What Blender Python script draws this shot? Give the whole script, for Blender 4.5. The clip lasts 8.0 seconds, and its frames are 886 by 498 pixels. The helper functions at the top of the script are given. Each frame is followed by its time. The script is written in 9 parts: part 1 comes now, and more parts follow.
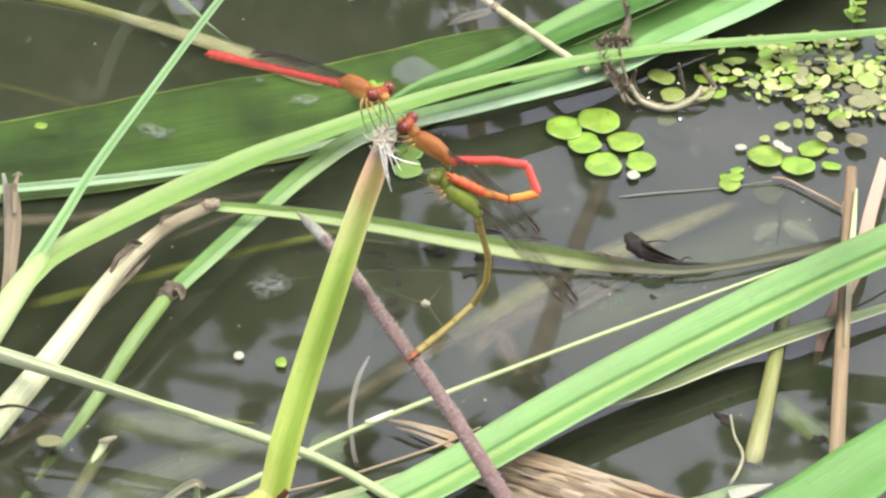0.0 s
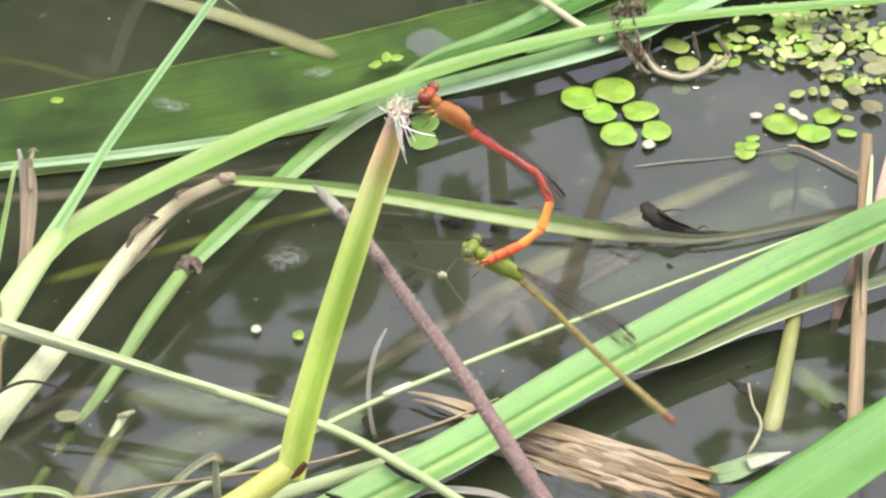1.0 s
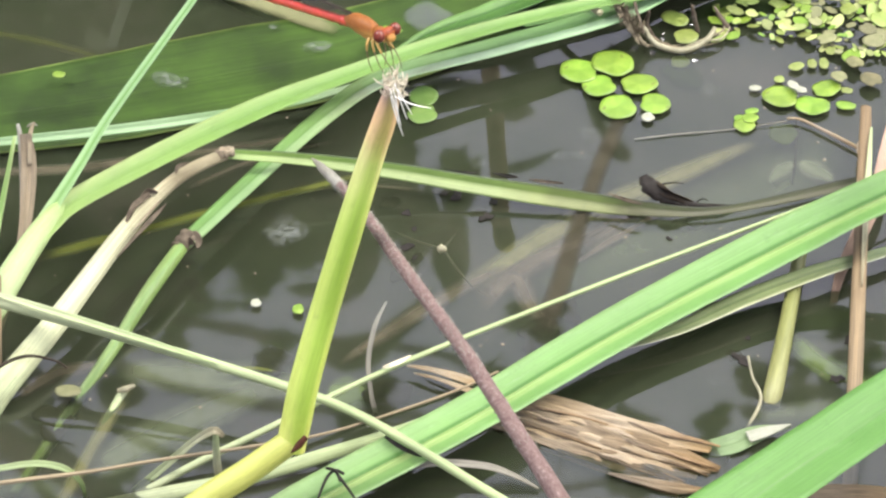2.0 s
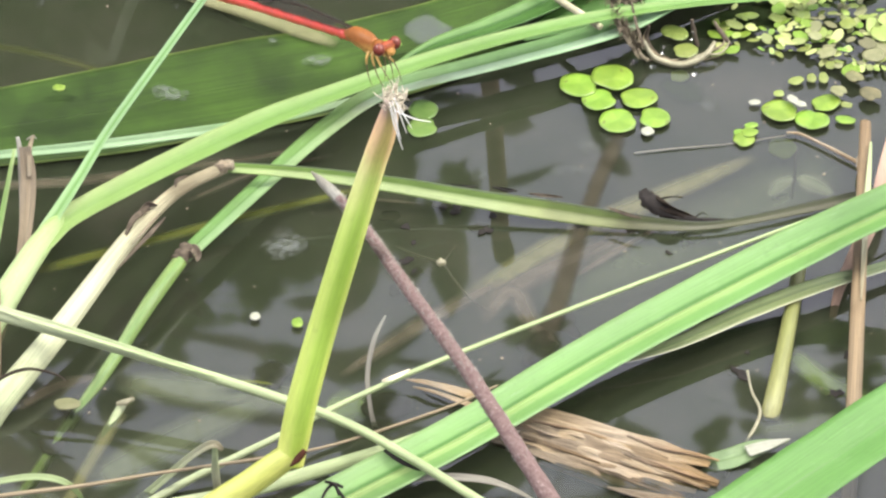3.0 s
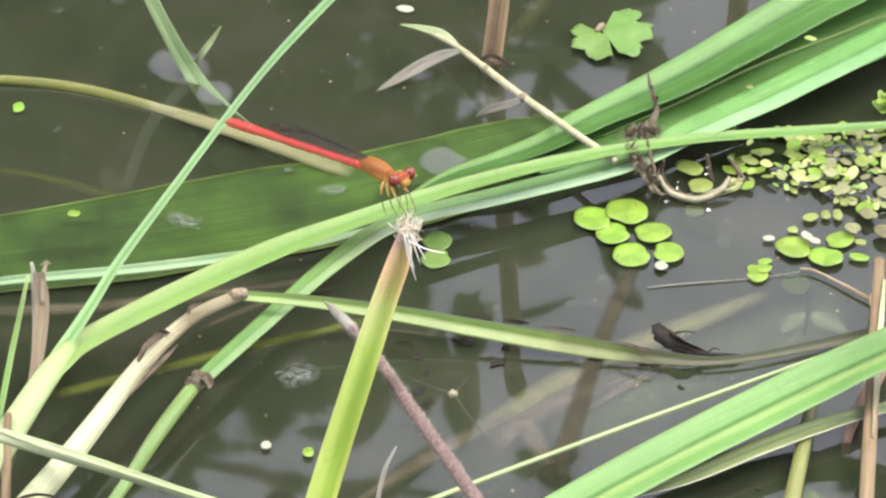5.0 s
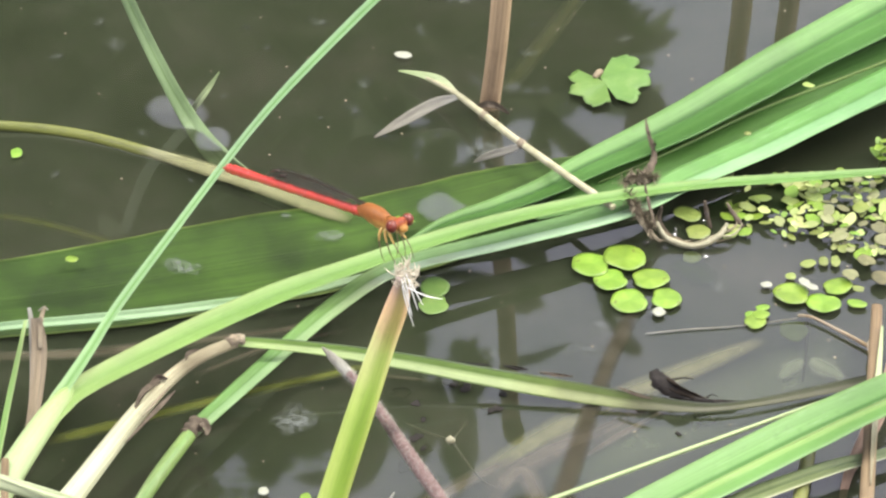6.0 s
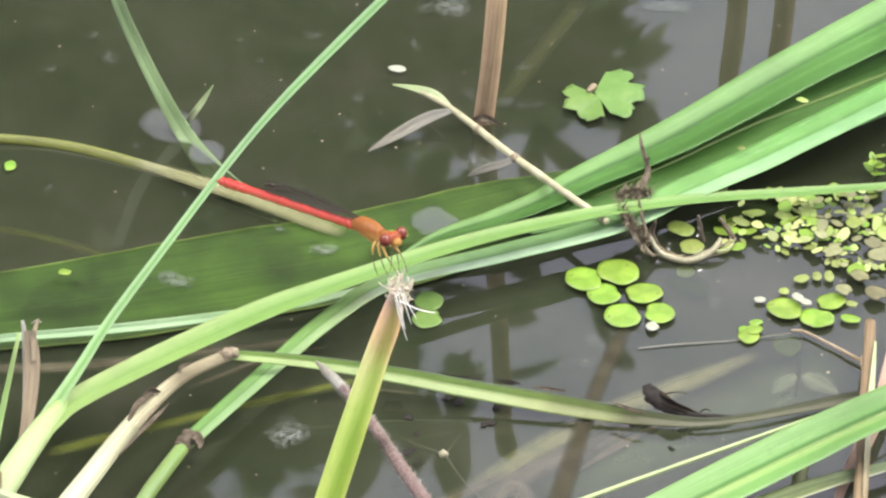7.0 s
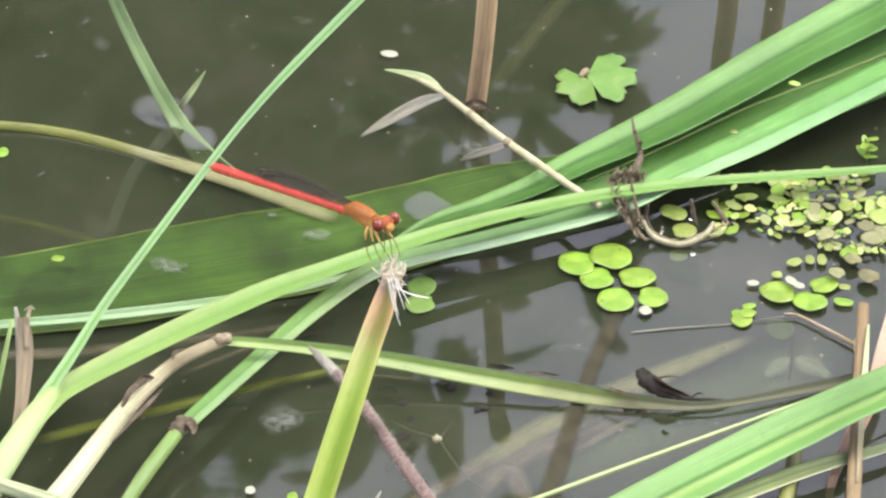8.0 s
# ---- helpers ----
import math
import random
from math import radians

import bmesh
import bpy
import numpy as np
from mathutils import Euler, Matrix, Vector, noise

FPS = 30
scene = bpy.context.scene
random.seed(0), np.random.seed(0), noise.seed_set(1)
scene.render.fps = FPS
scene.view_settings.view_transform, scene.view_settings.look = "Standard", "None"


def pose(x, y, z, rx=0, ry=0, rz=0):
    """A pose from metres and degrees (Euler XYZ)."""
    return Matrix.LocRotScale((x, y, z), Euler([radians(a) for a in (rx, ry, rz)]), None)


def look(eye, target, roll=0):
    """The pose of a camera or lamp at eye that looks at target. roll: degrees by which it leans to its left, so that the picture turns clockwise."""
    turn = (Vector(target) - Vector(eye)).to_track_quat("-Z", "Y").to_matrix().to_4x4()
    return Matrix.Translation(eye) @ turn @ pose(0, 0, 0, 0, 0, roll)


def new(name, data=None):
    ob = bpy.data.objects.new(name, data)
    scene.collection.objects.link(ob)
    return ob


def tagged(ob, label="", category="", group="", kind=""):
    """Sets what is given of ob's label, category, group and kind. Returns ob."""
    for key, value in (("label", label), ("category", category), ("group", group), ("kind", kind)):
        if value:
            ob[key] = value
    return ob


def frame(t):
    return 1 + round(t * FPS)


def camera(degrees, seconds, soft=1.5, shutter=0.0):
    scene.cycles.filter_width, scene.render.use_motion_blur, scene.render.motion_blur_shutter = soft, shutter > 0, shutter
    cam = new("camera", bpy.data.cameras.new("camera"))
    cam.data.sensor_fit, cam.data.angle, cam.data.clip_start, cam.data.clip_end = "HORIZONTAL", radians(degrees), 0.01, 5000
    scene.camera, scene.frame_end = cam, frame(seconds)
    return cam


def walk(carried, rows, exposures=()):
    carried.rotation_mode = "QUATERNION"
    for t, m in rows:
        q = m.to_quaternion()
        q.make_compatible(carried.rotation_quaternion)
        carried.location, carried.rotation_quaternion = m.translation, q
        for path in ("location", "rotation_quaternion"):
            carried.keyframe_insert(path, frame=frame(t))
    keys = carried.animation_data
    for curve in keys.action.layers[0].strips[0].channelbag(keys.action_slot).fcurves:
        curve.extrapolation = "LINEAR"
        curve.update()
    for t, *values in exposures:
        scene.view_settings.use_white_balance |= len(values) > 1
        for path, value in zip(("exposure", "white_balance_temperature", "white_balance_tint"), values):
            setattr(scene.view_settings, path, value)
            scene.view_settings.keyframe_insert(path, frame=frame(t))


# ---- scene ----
# A pond margin seen close up: reed blades and dead stalks over dark water,
# red damselflies on the frayed tip of a broken stem.
EYE = (0, -0.566, 0.492)
cam = camera(12, 8.0, soft=2.4, shutter=0.2)
PATH = [
    (0.0, pose(EYE[0], EYE[1], EYE[2], 49.149, -0.252, 0.137)),
    (0.5, pose(EYE[0], EYE[1], EYE[2], 48.996, -0.064, 0.000)),
    (1.0, pose(EYE[0], EYE[1], EYE[2], 48.760, 0.338, -0.084)),
    (1.5, pose(EYE[0], EYE[1], EYE[2], 48.491, 0.319, -0.107)),
    (1.7, pose(EYE[0], EYE[1], EYE[2], 48.378, 0.440, -0.203)),
    (2.8, pose(EYE[0], EYE[1], EYE[2], 48.542, 0.457, -0.174)),
    (3.0, pose(EYE[0], EYE[1], EYE[2], 48.586, 0.376, -0.137)),
    (3.5, pose(EYE[0], EYE[1], EYE[2], 49.000, -0.000, 0.000)),
    (4.0, pose(EYE[0], EYE[1], EYE[2], 49.567, -0.217, 0.139)),
    (4.5, pose(EYE[0], EYE[1], EYE[2], 50.034, -0.143, 0.360)),
    (4.7, pose(EYE[0], EYE[1], EYE[2], 50.166, -0.176, 0.527)),
    (5.8, pose(EYE[0], EYE[1], EYE[2], 50.901, -0.106, 0.532)),
    (6.0, pose(EYE[0], EYE[1], EYE[2], 50.998, -0.207, 0.551)),
    (6.5, pose(EYE[0], EYE[1], EYE[2], 51.162, -0.304, 0.573)),
    (7.0, pose(EYE[0], EYE[1], EYE[2], 51.187, -0.386, 0.583)),
    (7.5, pose(EYE[0], EYE[1], EYE[2], 51.027, -0.381, 0.456)),
    (8.0, pose(EYE[0], EYE[1], EYE[2], 50.983, -0.268, 0.363)),
]
walk(cam, PATH, exposures=[(0.0, 2.16), (8.0, 2.16)])

# ---------------------------------------------------------------- light
world = bpy.data.worlds.new("hazy_sky")
scene.world = world
world.use_nodes = True
wn, wl = world.node_tree.nodes, world.node_tree.links
sky = wn.new("ShaderNodeTexSky")
sky.sky_type = "NISHITA"
sky.sun_disc = False
sky.sun_elevation = radians(58)
sky.sun_rotation = radians(82)
sky.air_density, sky.dust_density, sky.ozone_density = 1.0, 6.0, 1.0
haze = wn.new("ShaderNodeHueSaturation")
haze.inputs["Hue"].default_value = 0.542
haze.inputs["Saturation"].default_value = 0.52
wl.new(sky.outputs["Color"], haze.inputs["Color"])
wl.new(haze.outputs["Color"], wn["Background"].inputs["Color"])
wn["Background"].inputs["Strength"].default_value = 0.15

sun = new("sun", bpy.data.lights.new("sun", "SUN"))
sun.data.energy, sun.data.angle, sun.data.color = 1.5, radians(18), (1.0, 0.97, 0.90)
sun.matrix_world = look((-0.525, 0.074, 0.848), (0, 0, 0))


# ---------------------------------------------------------------- materials
def material(name, rough=0.5, spec=0.5):
    m = bpy.data.materials.new(name)
    m.use_nodes = True
    b = m.node_tree.nodes["Principled BSDF"]
    b.inputs["Roughness"].default_value = rough
    b.inputs["Specular IOR Level"].default_value = spec
    return m, m.node_tree.nodes, m.node_tree.links, b


def ramp(nodes, stops, smooth=True):
    r = nodes.new("ShaderNodeValToRGB")
    el = r.color_ramp.elements
    el[0].position, el[0].color = stops[0][0], (*stops[0][1], 1)
    el[1].position, el[1].color = stops[-1][0], (*stops[-1][1], 1)
    for p, c in stops[1:-1]:
        e = el.new(p)
        e.color = (*c, 1)
    return r


def noise_tex(nodes, links, vec, scale, detail=4.0, rough=0.6):
    n = nodes.new("ShaderNodeTexNoise")
    n.inputs["Scale"].default_value, n.inputs["Detail"].default_value = scale, detail
    n.inputs["Roughness"].default_value = rough
    links.new(vec, n.inputs["Vector"])
    return n.outputs["Fac"]


def mapped(nodes, links, vec, scale):
    mp = nodes.new("ShaderNodeMapping")
    mp.inputs["Scale"].default_value = scale
    links.new(vec, mp.inputs["Vector"])
    return mp.outputs["Vector"]


def mixed(nodes, links, mode, fac, a, b):
    x = nodes.new("ShaderNodeMix")
    x.data_type, x.blend_type = "RGBA", mode
    for sock, v in ((0, fac), (6, a), (7, b)):
        if isinstance(v, (int, float)):
            x.inputs[sock].default_value = v
        elif isinstance(v, tuple):
            x.inputs[sock].default_value = (*v, 1)
        else:
            links.new(v, x.inputs[sock])
    return x.outputs[2]


def scaled(nodes, links, v, lo, hi, a, b):
    r = nodes.new("ShaderNodeMapRange")
    for k, val in zip(("From Min", "From Max", "To Min", "To Max"), (lo, hi, a, b)):
        r.inputs[k].default_value = val
    links.new(v, r.inputs["Value"])
    return r.outputs["Result"]


def fibre_material(name, stops, streak=0.35, fibres=18, midrib=None, rib_width=0.06, blotch=0.3, blotch_colour=None,
                   rough=0.45, trans=0.0, bump=0.3, spec=0.32, across=None, bloom=0.0):
    """Plant tissue with fibres along its length: colours along it by stops, streaks across it, a pale midrib, blotches."""
    m, n, l, b = material(name, rough, spec)
    uv = n.new("ShaderNodeTexCoord")
    sep = n.new("ShaderNodeSeparateXYZ")
    l.new(uv.outputs["UV"], sep.inputs[0])
    wob = noise_tex(n, l, uv.outputs["Object"], 90, 3)
    shift = n.new("ShaderNodeMath")
    shift.operation = "MULTIPLY_ADD"
    l.new(wob, shift.inputs[0])
    shift.inputs[1].default_value = 0.16
    l.new(sep.outputs["Y"], shift.inputs[2])
    shift2 = n.new("ShaderNodeMath")
    shift2.operation = "SUBTRACT"
    l.new(shift.outputs[0], shift2.inputs[0])
    shift2.inputs[1].default_value = 0.08
    base = ramp(n, stops)
    l.new(shift2.outputs[0], base.inputs["Fac"])
    col = base.outputs["Color"]
    # tones over the width; folded blades get lit and shaded sides painted in
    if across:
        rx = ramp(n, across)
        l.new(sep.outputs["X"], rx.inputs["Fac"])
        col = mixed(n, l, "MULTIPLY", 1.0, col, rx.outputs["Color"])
    st = noise_tex(n, l, mapped(n, l, uv.outputs["UV"], (fibres, 2.2, 1)), 2.0, 5, 0.65)
    tone = scaled(n, l, st, 0.3, 0.7, 1 - streak, 1 + streak)
    col = mixed(n, l, "MULTIPLY", 1.0, col, tone)
    if midrib:
        d = n.new("ShaderNodeMath")
        d.operation = "SUBTRACT"
        l.new(sep.outputs["X"], d.inputs[0])
        d.inputs[1].default_value = 0.5
        ab = n.new("ShaderNodeMath")
        ab.operation = "ABSOLUTE"
        l.new(d.outputs[0], ab.inputs[0])
        f = scaled(n, l, ab.outputs[0], rib_width * 0.3, rib_width, 0.85, 0.0)
        col = mixed(n, l, "MIX", f, col, midrib)
    big = noise_tex(n, l, uv.outputs["Object"], 55, 5, 0.6)
    if blotch_colour:
        f = scaled(n, l, big, 0.55, 0.72, 0.0, blotch)
        col = mixed(n, l, "MIX", f, col, blotch_colour)
    else:
        col = mixed(n, l, "MULTIPLY", 1.0, col, scaled(n, l, big, 0.3, 0.7, 1 - blotch * 0.6, 1 + blotch * 0.5))
    # hair-fine fibres, a patchy waxy bloom and scattered dark specks
    hair = noise_tex(n, l, mapped(n, l, uv.outputs["UV"], (fibres * 5, 9, 1)), 2.0, 3, 0.6)
    col = mixed(n, l, "MULTIPLY", 1.0, col, scaled(n, l, hair, 0.3, 0.7, 0.88, 1.12))
    if bloom:
        wax = noise_tex(n, l, mapped(n, l, uv.outputs["UV"], (4, 12, 1)), 2.2, 6, 0.7)
        col = mixed(n, l, "MIX", scaled(n, l, wax, 0.56, 0.74, 0.0, bloom), col, (0.30, 0.37, 0.25))
    fine = noise_tex(n, l, uv.outputs["Object"], 620, 3, 0.7)
    col = mixed(n, l, "MULTIPLY", 1.0, col, scaled(n, l, fine, 0.30, 0.42, 0.9, 1.0))
    l.new(col, b.inputs["Base Color"])
    l.new(scaled(n, l, big, 0.3, 0.7, rough - 0.1, rough + 0.12), b.inputs["Roughness"])
    relief = n.new("ShaderNodeMath")
    relief.operation = "ADD"
    l.new(st, relief.inputs[0])
    l.new(hair, relief.inputs[1])
    bp = n.new("ShaderNodeBump")
    bp.inputs["Strength"].default_value, bp.inputs["Distance"].default_value = bump, 0.0004
    l.new(relief.outputs[0], bp.inputs["Height"])
    l.new(bp.outputs["Normal"], b.inputs["Normal"])
    if trans:
        t = n.new("ShaderNodeBsdfTranslucent")
        l.new(col, t.inputs["Color"])
        mx = n.new("ShaderNodeMixShader")
        mx.inputs[0].default_value = trans
        l.new(b.outputs[0], mx.inputs[1])
        l.new(t.outputs[0], mx.inputs[2])
        l.new(mx.outputs[0], n["Material Output"].inputs["Surface"])
    return m


def mottled(name, stops, scale=200, rough=0.6, bump=0.3, spec=0.4, vary=0.0, distance=0.0004, trans=0.0, spots=None):
    """Colours by noise; vary: how much each object differs in tone."""
    m, n, l, b = material(name, rough, spec)
    tc = n.new("ShaderNodeTexCoord")
    f = noise_tex(n, l, tc.outputs["Object"], scale, 6, 0.65)
    r = ramp(n, stops)
    l.new(f, r.inputs["Fac"])
    col = r.outputs["Color"]
    if vary:
        info = n.new("ShaderNodeObjectInfo")
        col = mixed(n, l, "MULTIPLY", 1.0, col, scaled(n, l, info.outputs["Random"], 0, 1, 1 - vary, 1 + vary * 0.5))
        hs = n.new("ShaderNodeHueSaturation")
        l.new(col, hs.inputs["Color"])
        l.new(scaled(n, l, info.outputs["Random"], 0, 1, 0.485, 0.51), hs.inputs["Hue"])
        col = hs.outputs["Color"]
    if spots:
        broad = noise_tex(n, l, tc.outputs["Object"], scale * 0.35, 3)
        col = mixed(n, l, "MULTIPLY", 1.0, col, scaled(n, l, broad, 0.3, 0.7, 0.72, 1.18))
        dots = noise_tex(n, l, tc.outputs["Object"], scale * 1.4, 2)
        col = mixed(n, l, "MIX", scaled(n, l, dots, 0.66, 0.72, 0.0, 0.75), col, spots)
    l.new(col, b.inputs["Base Color"])
    bp = n.new("ShaderNodeBump")
    bp.inputs["Strength"].default_value, bp.inputs["Distance"].default_value = bump, distance
    l.new(f, bp.inputs["Height"])
    l.new(bp.outputs["Normal"], b.inputs["Normal"])
    if trans:
        t = n.new("ShaderNodeBsdfTranslucent")
        l.new(col, t.inputs["Color"])
        mx = n.new("ShaderNodeMixShader")
        mx.inputs[0].default_value = trans
        l.new(b.outputs[0], mx.inputs[1])
        l.new(t.outputs[0], mx.inputs[2])
        l.new(mx.outputs[0], n["Material Output"].inputs["Surface"])
    return m


def drowned(name, stops, scale=140, cover=0.8):
    """Drowned tissue, its rim faded out to imitate the blur of murky water."""
    m, n, l, b = material(name, 0.9, 0.0)
    tc = n.new("ShaderNodeTexCoord")
    sep = n.new("ShaderNodeSeparateXYZ")
    l.new(tc.outputs["UV"], sep.inputs[0])
    r = ramp(n, stops)
    big = noise_tex(n, l, tc.outputs["Object"], scale, 5, 0.6)
    l.new(big, r.inputs["Fac"])
    l.new(r.outputs["Color"], b.inputs["Base Color"])
    fac = None
    for axis, lo in (("X", 0.12), ("Y", 0.34)):
        d = n.new("ShaderNodeMath")
        d.operation = "SUBTRACT"
        l.new(sep.outputs[axis], d.inputs[0])
        d.inputs[1].default_value = 0.5
        ab = n.new("ShaderNodeMath")
        ab.operation = "ABSOLUTE"
        l.new(d.outputs[0], ab.inputs[0])
        f = scaled(n, l, ab.outputs[0], lo, 0.49, cover if fac is None else 1.0, 0.0)
        if fac is None:
            fac = f
        else:
            mul = n.new("ShaderNodeMath")
            mul.operation = "MULTIPLY"
            l.new(fac, mul.inputs[0])
            l.new(f, mul.inputs[1])
            fac = mul.outputs[0]
    clear = n.new("ShaderNodeBsdfTransparent")
    mx = n.new("ShaderNodeMixShader")
    l.new(fac, mx.inputs[0])
    l.new(clear.outputs[0], mx.inputs[1])
    l.new(b.outputs[0], mx.inputs[2])
    l.new(mx.outputs[0], n["Material Output"].inputs["Surface"])
    return m


def water_material():
    m, n, l, b = material("pond_water")
    n.remove(b)
    tc = n.new("ShaderNodeTexCoord")
    clear = n.new("ShaderNodeBsdfTransparent")
    clear.inputs["Color"].default_value = (0.9, 0.9, 0.85, 1)
    murk = n.new("ShaderNodeBsdfDiffuse")
    cloud = noise_tex(n, l, tc.outputs["Object"], 22, 4)
    r = ramp(n, [(0.3, (0.0182, 0.0226, 0.0120)), (0.7, (0.0300, 0.0356, 0.0212))])
    l.new(cloud, r.inputs["Fac"])
    l.new(r.outputs["Color"], murk.inputs["Color"])
    body = n.new("ShaderNodeMixShader")
    body.inputs[0].default_value = 0.4
    l.new(clear.outputs[0], body.inputs[1])
    l.new(murk.outputs[0], body.inputs[2])
    gloss = n.new("ShaderNodeBsdfGlossy")
    gloss.inputs["Roughness"].default_value = 0.02
    fres = n.new("ShaderNodeFresnel")
    fres.inputs["IOR"].default_value = 1.63
    bp = n.new("ShaderNodeBump")
    bp.inputs["Strength"].default_value, bp.inputs["Distance"].default_value = 0.012, 0.0006
    l.new(noise_tex(n, l, tc.outputs["Object"], 45, 2), bp.inputs["Height"])
    l.new(bp.outputs["Normal"], gloss.inputs["Normal"])
    top = n.new("ShaderNodeMixShader")
    l.new(fres.outputs[0], top.inputs[0])
    l.new(body.outputs[0], top.inputs[1])
    l.new(gloss.outputs[0], top.inputs[2])
    l.new(top.outputs[0], n["Material Output"].inputs["Surface"])
    return m


def veil_material():
    m, n, l, b = material("suspended_silt", 1.0, 0.0)
    clear = n.new("ShaderNodeBsdfTransparent")
    tc = n.new("ShaderNodeTexCoord")
    r = ramp(n, [(0.34, (0.0155, 0.0192, 0.0105)), (0.46, (0.041, 0.0485, 0.029)), (0.56, (0.073, 0.071, 0.057)), (0.68, (0.130, 0.111, 0.101))])
    l.new(noise_tex(n, l, tc.outputs["Object"], 38, 8, 0.7), r.inputs["Fac"])
    l.new(r.outputs["Color"], b.inputs["Base Color"])
    mx = n.new("ShaderNodeMixShader")
    mx.inputs[0].default_value = 0.5
    l.new(clear.outputs[0], mx.inputs[1])
    l.new(b.outputs[0], mx.inputs[2])
    l.new(mx.outputs[0], n["Material Output"].inputs["Surface"])
    return m


# light upper edge and shaded groove of the fold are part of the colour
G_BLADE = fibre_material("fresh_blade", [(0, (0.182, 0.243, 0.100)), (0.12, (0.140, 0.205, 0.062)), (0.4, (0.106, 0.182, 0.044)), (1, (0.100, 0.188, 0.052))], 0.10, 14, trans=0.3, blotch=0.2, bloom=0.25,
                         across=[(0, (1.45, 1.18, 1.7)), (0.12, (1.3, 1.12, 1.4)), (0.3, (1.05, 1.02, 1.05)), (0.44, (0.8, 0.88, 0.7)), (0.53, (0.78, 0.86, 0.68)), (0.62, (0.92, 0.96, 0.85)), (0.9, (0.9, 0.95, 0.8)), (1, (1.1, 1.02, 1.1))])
# shade in the middle fold is painted as a dark stripe between lit sides
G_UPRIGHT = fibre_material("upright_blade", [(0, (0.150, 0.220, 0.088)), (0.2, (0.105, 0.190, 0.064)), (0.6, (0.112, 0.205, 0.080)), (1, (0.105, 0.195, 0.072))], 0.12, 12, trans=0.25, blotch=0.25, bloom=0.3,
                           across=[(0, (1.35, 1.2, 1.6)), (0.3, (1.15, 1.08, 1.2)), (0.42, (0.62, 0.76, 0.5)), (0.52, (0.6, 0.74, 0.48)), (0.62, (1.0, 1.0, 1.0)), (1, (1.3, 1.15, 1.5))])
# the fold's shaded groove and lit band are painted across the leaf
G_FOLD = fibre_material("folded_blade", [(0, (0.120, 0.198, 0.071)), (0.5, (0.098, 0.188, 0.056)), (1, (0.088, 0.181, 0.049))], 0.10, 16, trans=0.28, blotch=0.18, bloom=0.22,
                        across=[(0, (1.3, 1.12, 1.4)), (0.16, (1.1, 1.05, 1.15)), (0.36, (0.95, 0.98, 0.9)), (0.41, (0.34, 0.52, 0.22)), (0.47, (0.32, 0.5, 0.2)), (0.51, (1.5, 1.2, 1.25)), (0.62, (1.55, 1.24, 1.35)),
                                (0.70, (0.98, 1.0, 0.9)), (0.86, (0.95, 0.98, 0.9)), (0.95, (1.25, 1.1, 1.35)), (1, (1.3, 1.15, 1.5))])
# one half painted dim, the other bright, as light falls on the bent blade
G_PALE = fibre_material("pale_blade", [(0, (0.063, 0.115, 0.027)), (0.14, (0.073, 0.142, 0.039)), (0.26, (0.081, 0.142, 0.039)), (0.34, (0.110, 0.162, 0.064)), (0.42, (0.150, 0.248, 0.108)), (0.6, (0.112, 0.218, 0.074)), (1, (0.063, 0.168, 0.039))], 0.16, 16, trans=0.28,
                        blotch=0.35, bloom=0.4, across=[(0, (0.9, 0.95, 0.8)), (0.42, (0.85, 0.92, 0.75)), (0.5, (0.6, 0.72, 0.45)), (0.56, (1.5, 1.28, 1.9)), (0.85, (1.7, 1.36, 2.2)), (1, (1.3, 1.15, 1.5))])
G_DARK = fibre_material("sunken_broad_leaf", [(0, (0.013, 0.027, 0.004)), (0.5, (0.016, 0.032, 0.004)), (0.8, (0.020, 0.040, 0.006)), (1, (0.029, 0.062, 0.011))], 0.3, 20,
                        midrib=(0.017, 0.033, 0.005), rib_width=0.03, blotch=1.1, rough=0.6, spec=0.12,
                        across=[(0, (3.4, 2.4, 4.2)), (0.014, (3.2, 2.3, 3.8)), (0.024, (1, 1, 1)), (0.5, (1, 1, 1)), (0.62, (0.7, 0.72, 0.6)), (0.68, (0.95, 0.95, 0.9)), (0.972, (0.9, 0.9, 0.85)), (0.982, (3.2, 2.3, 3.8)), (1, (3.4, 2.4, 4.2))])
G_SHEATH = fibre_material("pale_sheath", [(0, (0.150, 0.190, 0.092)), (0.6, (0.172, 0.218, 0.098)), (0.85, (0.146, 0.200, 0.068)), (1, (0.108, 0.170, 0.044))], 0.12, 14, trans=0.1, blotch=0.15, bloom=0.2)
G_STALK = fibre_material("green_stalk", [(0, (0.074, 0.119, 0.026)), (0.5, (0.089, 0.141, 0.035)), (1, (0.082, 0.134, 0.029))], 0.2, 8, blotch=0.25, rough=0.4)
# lower end painted duller to imitate the murky water over it
G_NODESTALK = fibre_material("noded_stalk", [(0, (0.060, 0.084, 0.030)), (0.45, (0.070, 0.104, 0.032)), (0.6, (0.083, 0.134, 0.034)), (1, (0.082, 0.134, 0.029))], 0.2, 8, blotch=0.3, rough=0.4,
                             across=[(0, (1.0, 1.0, 1.0)), (0.16, (1.05, 1.02, 1.0)), (0.24, (0.62, 0.76, 0.5)), (0.30, (0.8, 0.88, 0.75)), (0.36, (1.3, 1.15, 1.7)), (0.5, (1.1, 1.05, 1.3)), (1, (1, 1, 1))])
G_LIGHT = fibre_material("light_stalk", [(0, (0.203, 0.219, 0.132)), (0.5, (0.173, 0.211, 0.101)), (1, (0.155, 0.197, 0.086))], 0.3, 12, blotch=0.3)
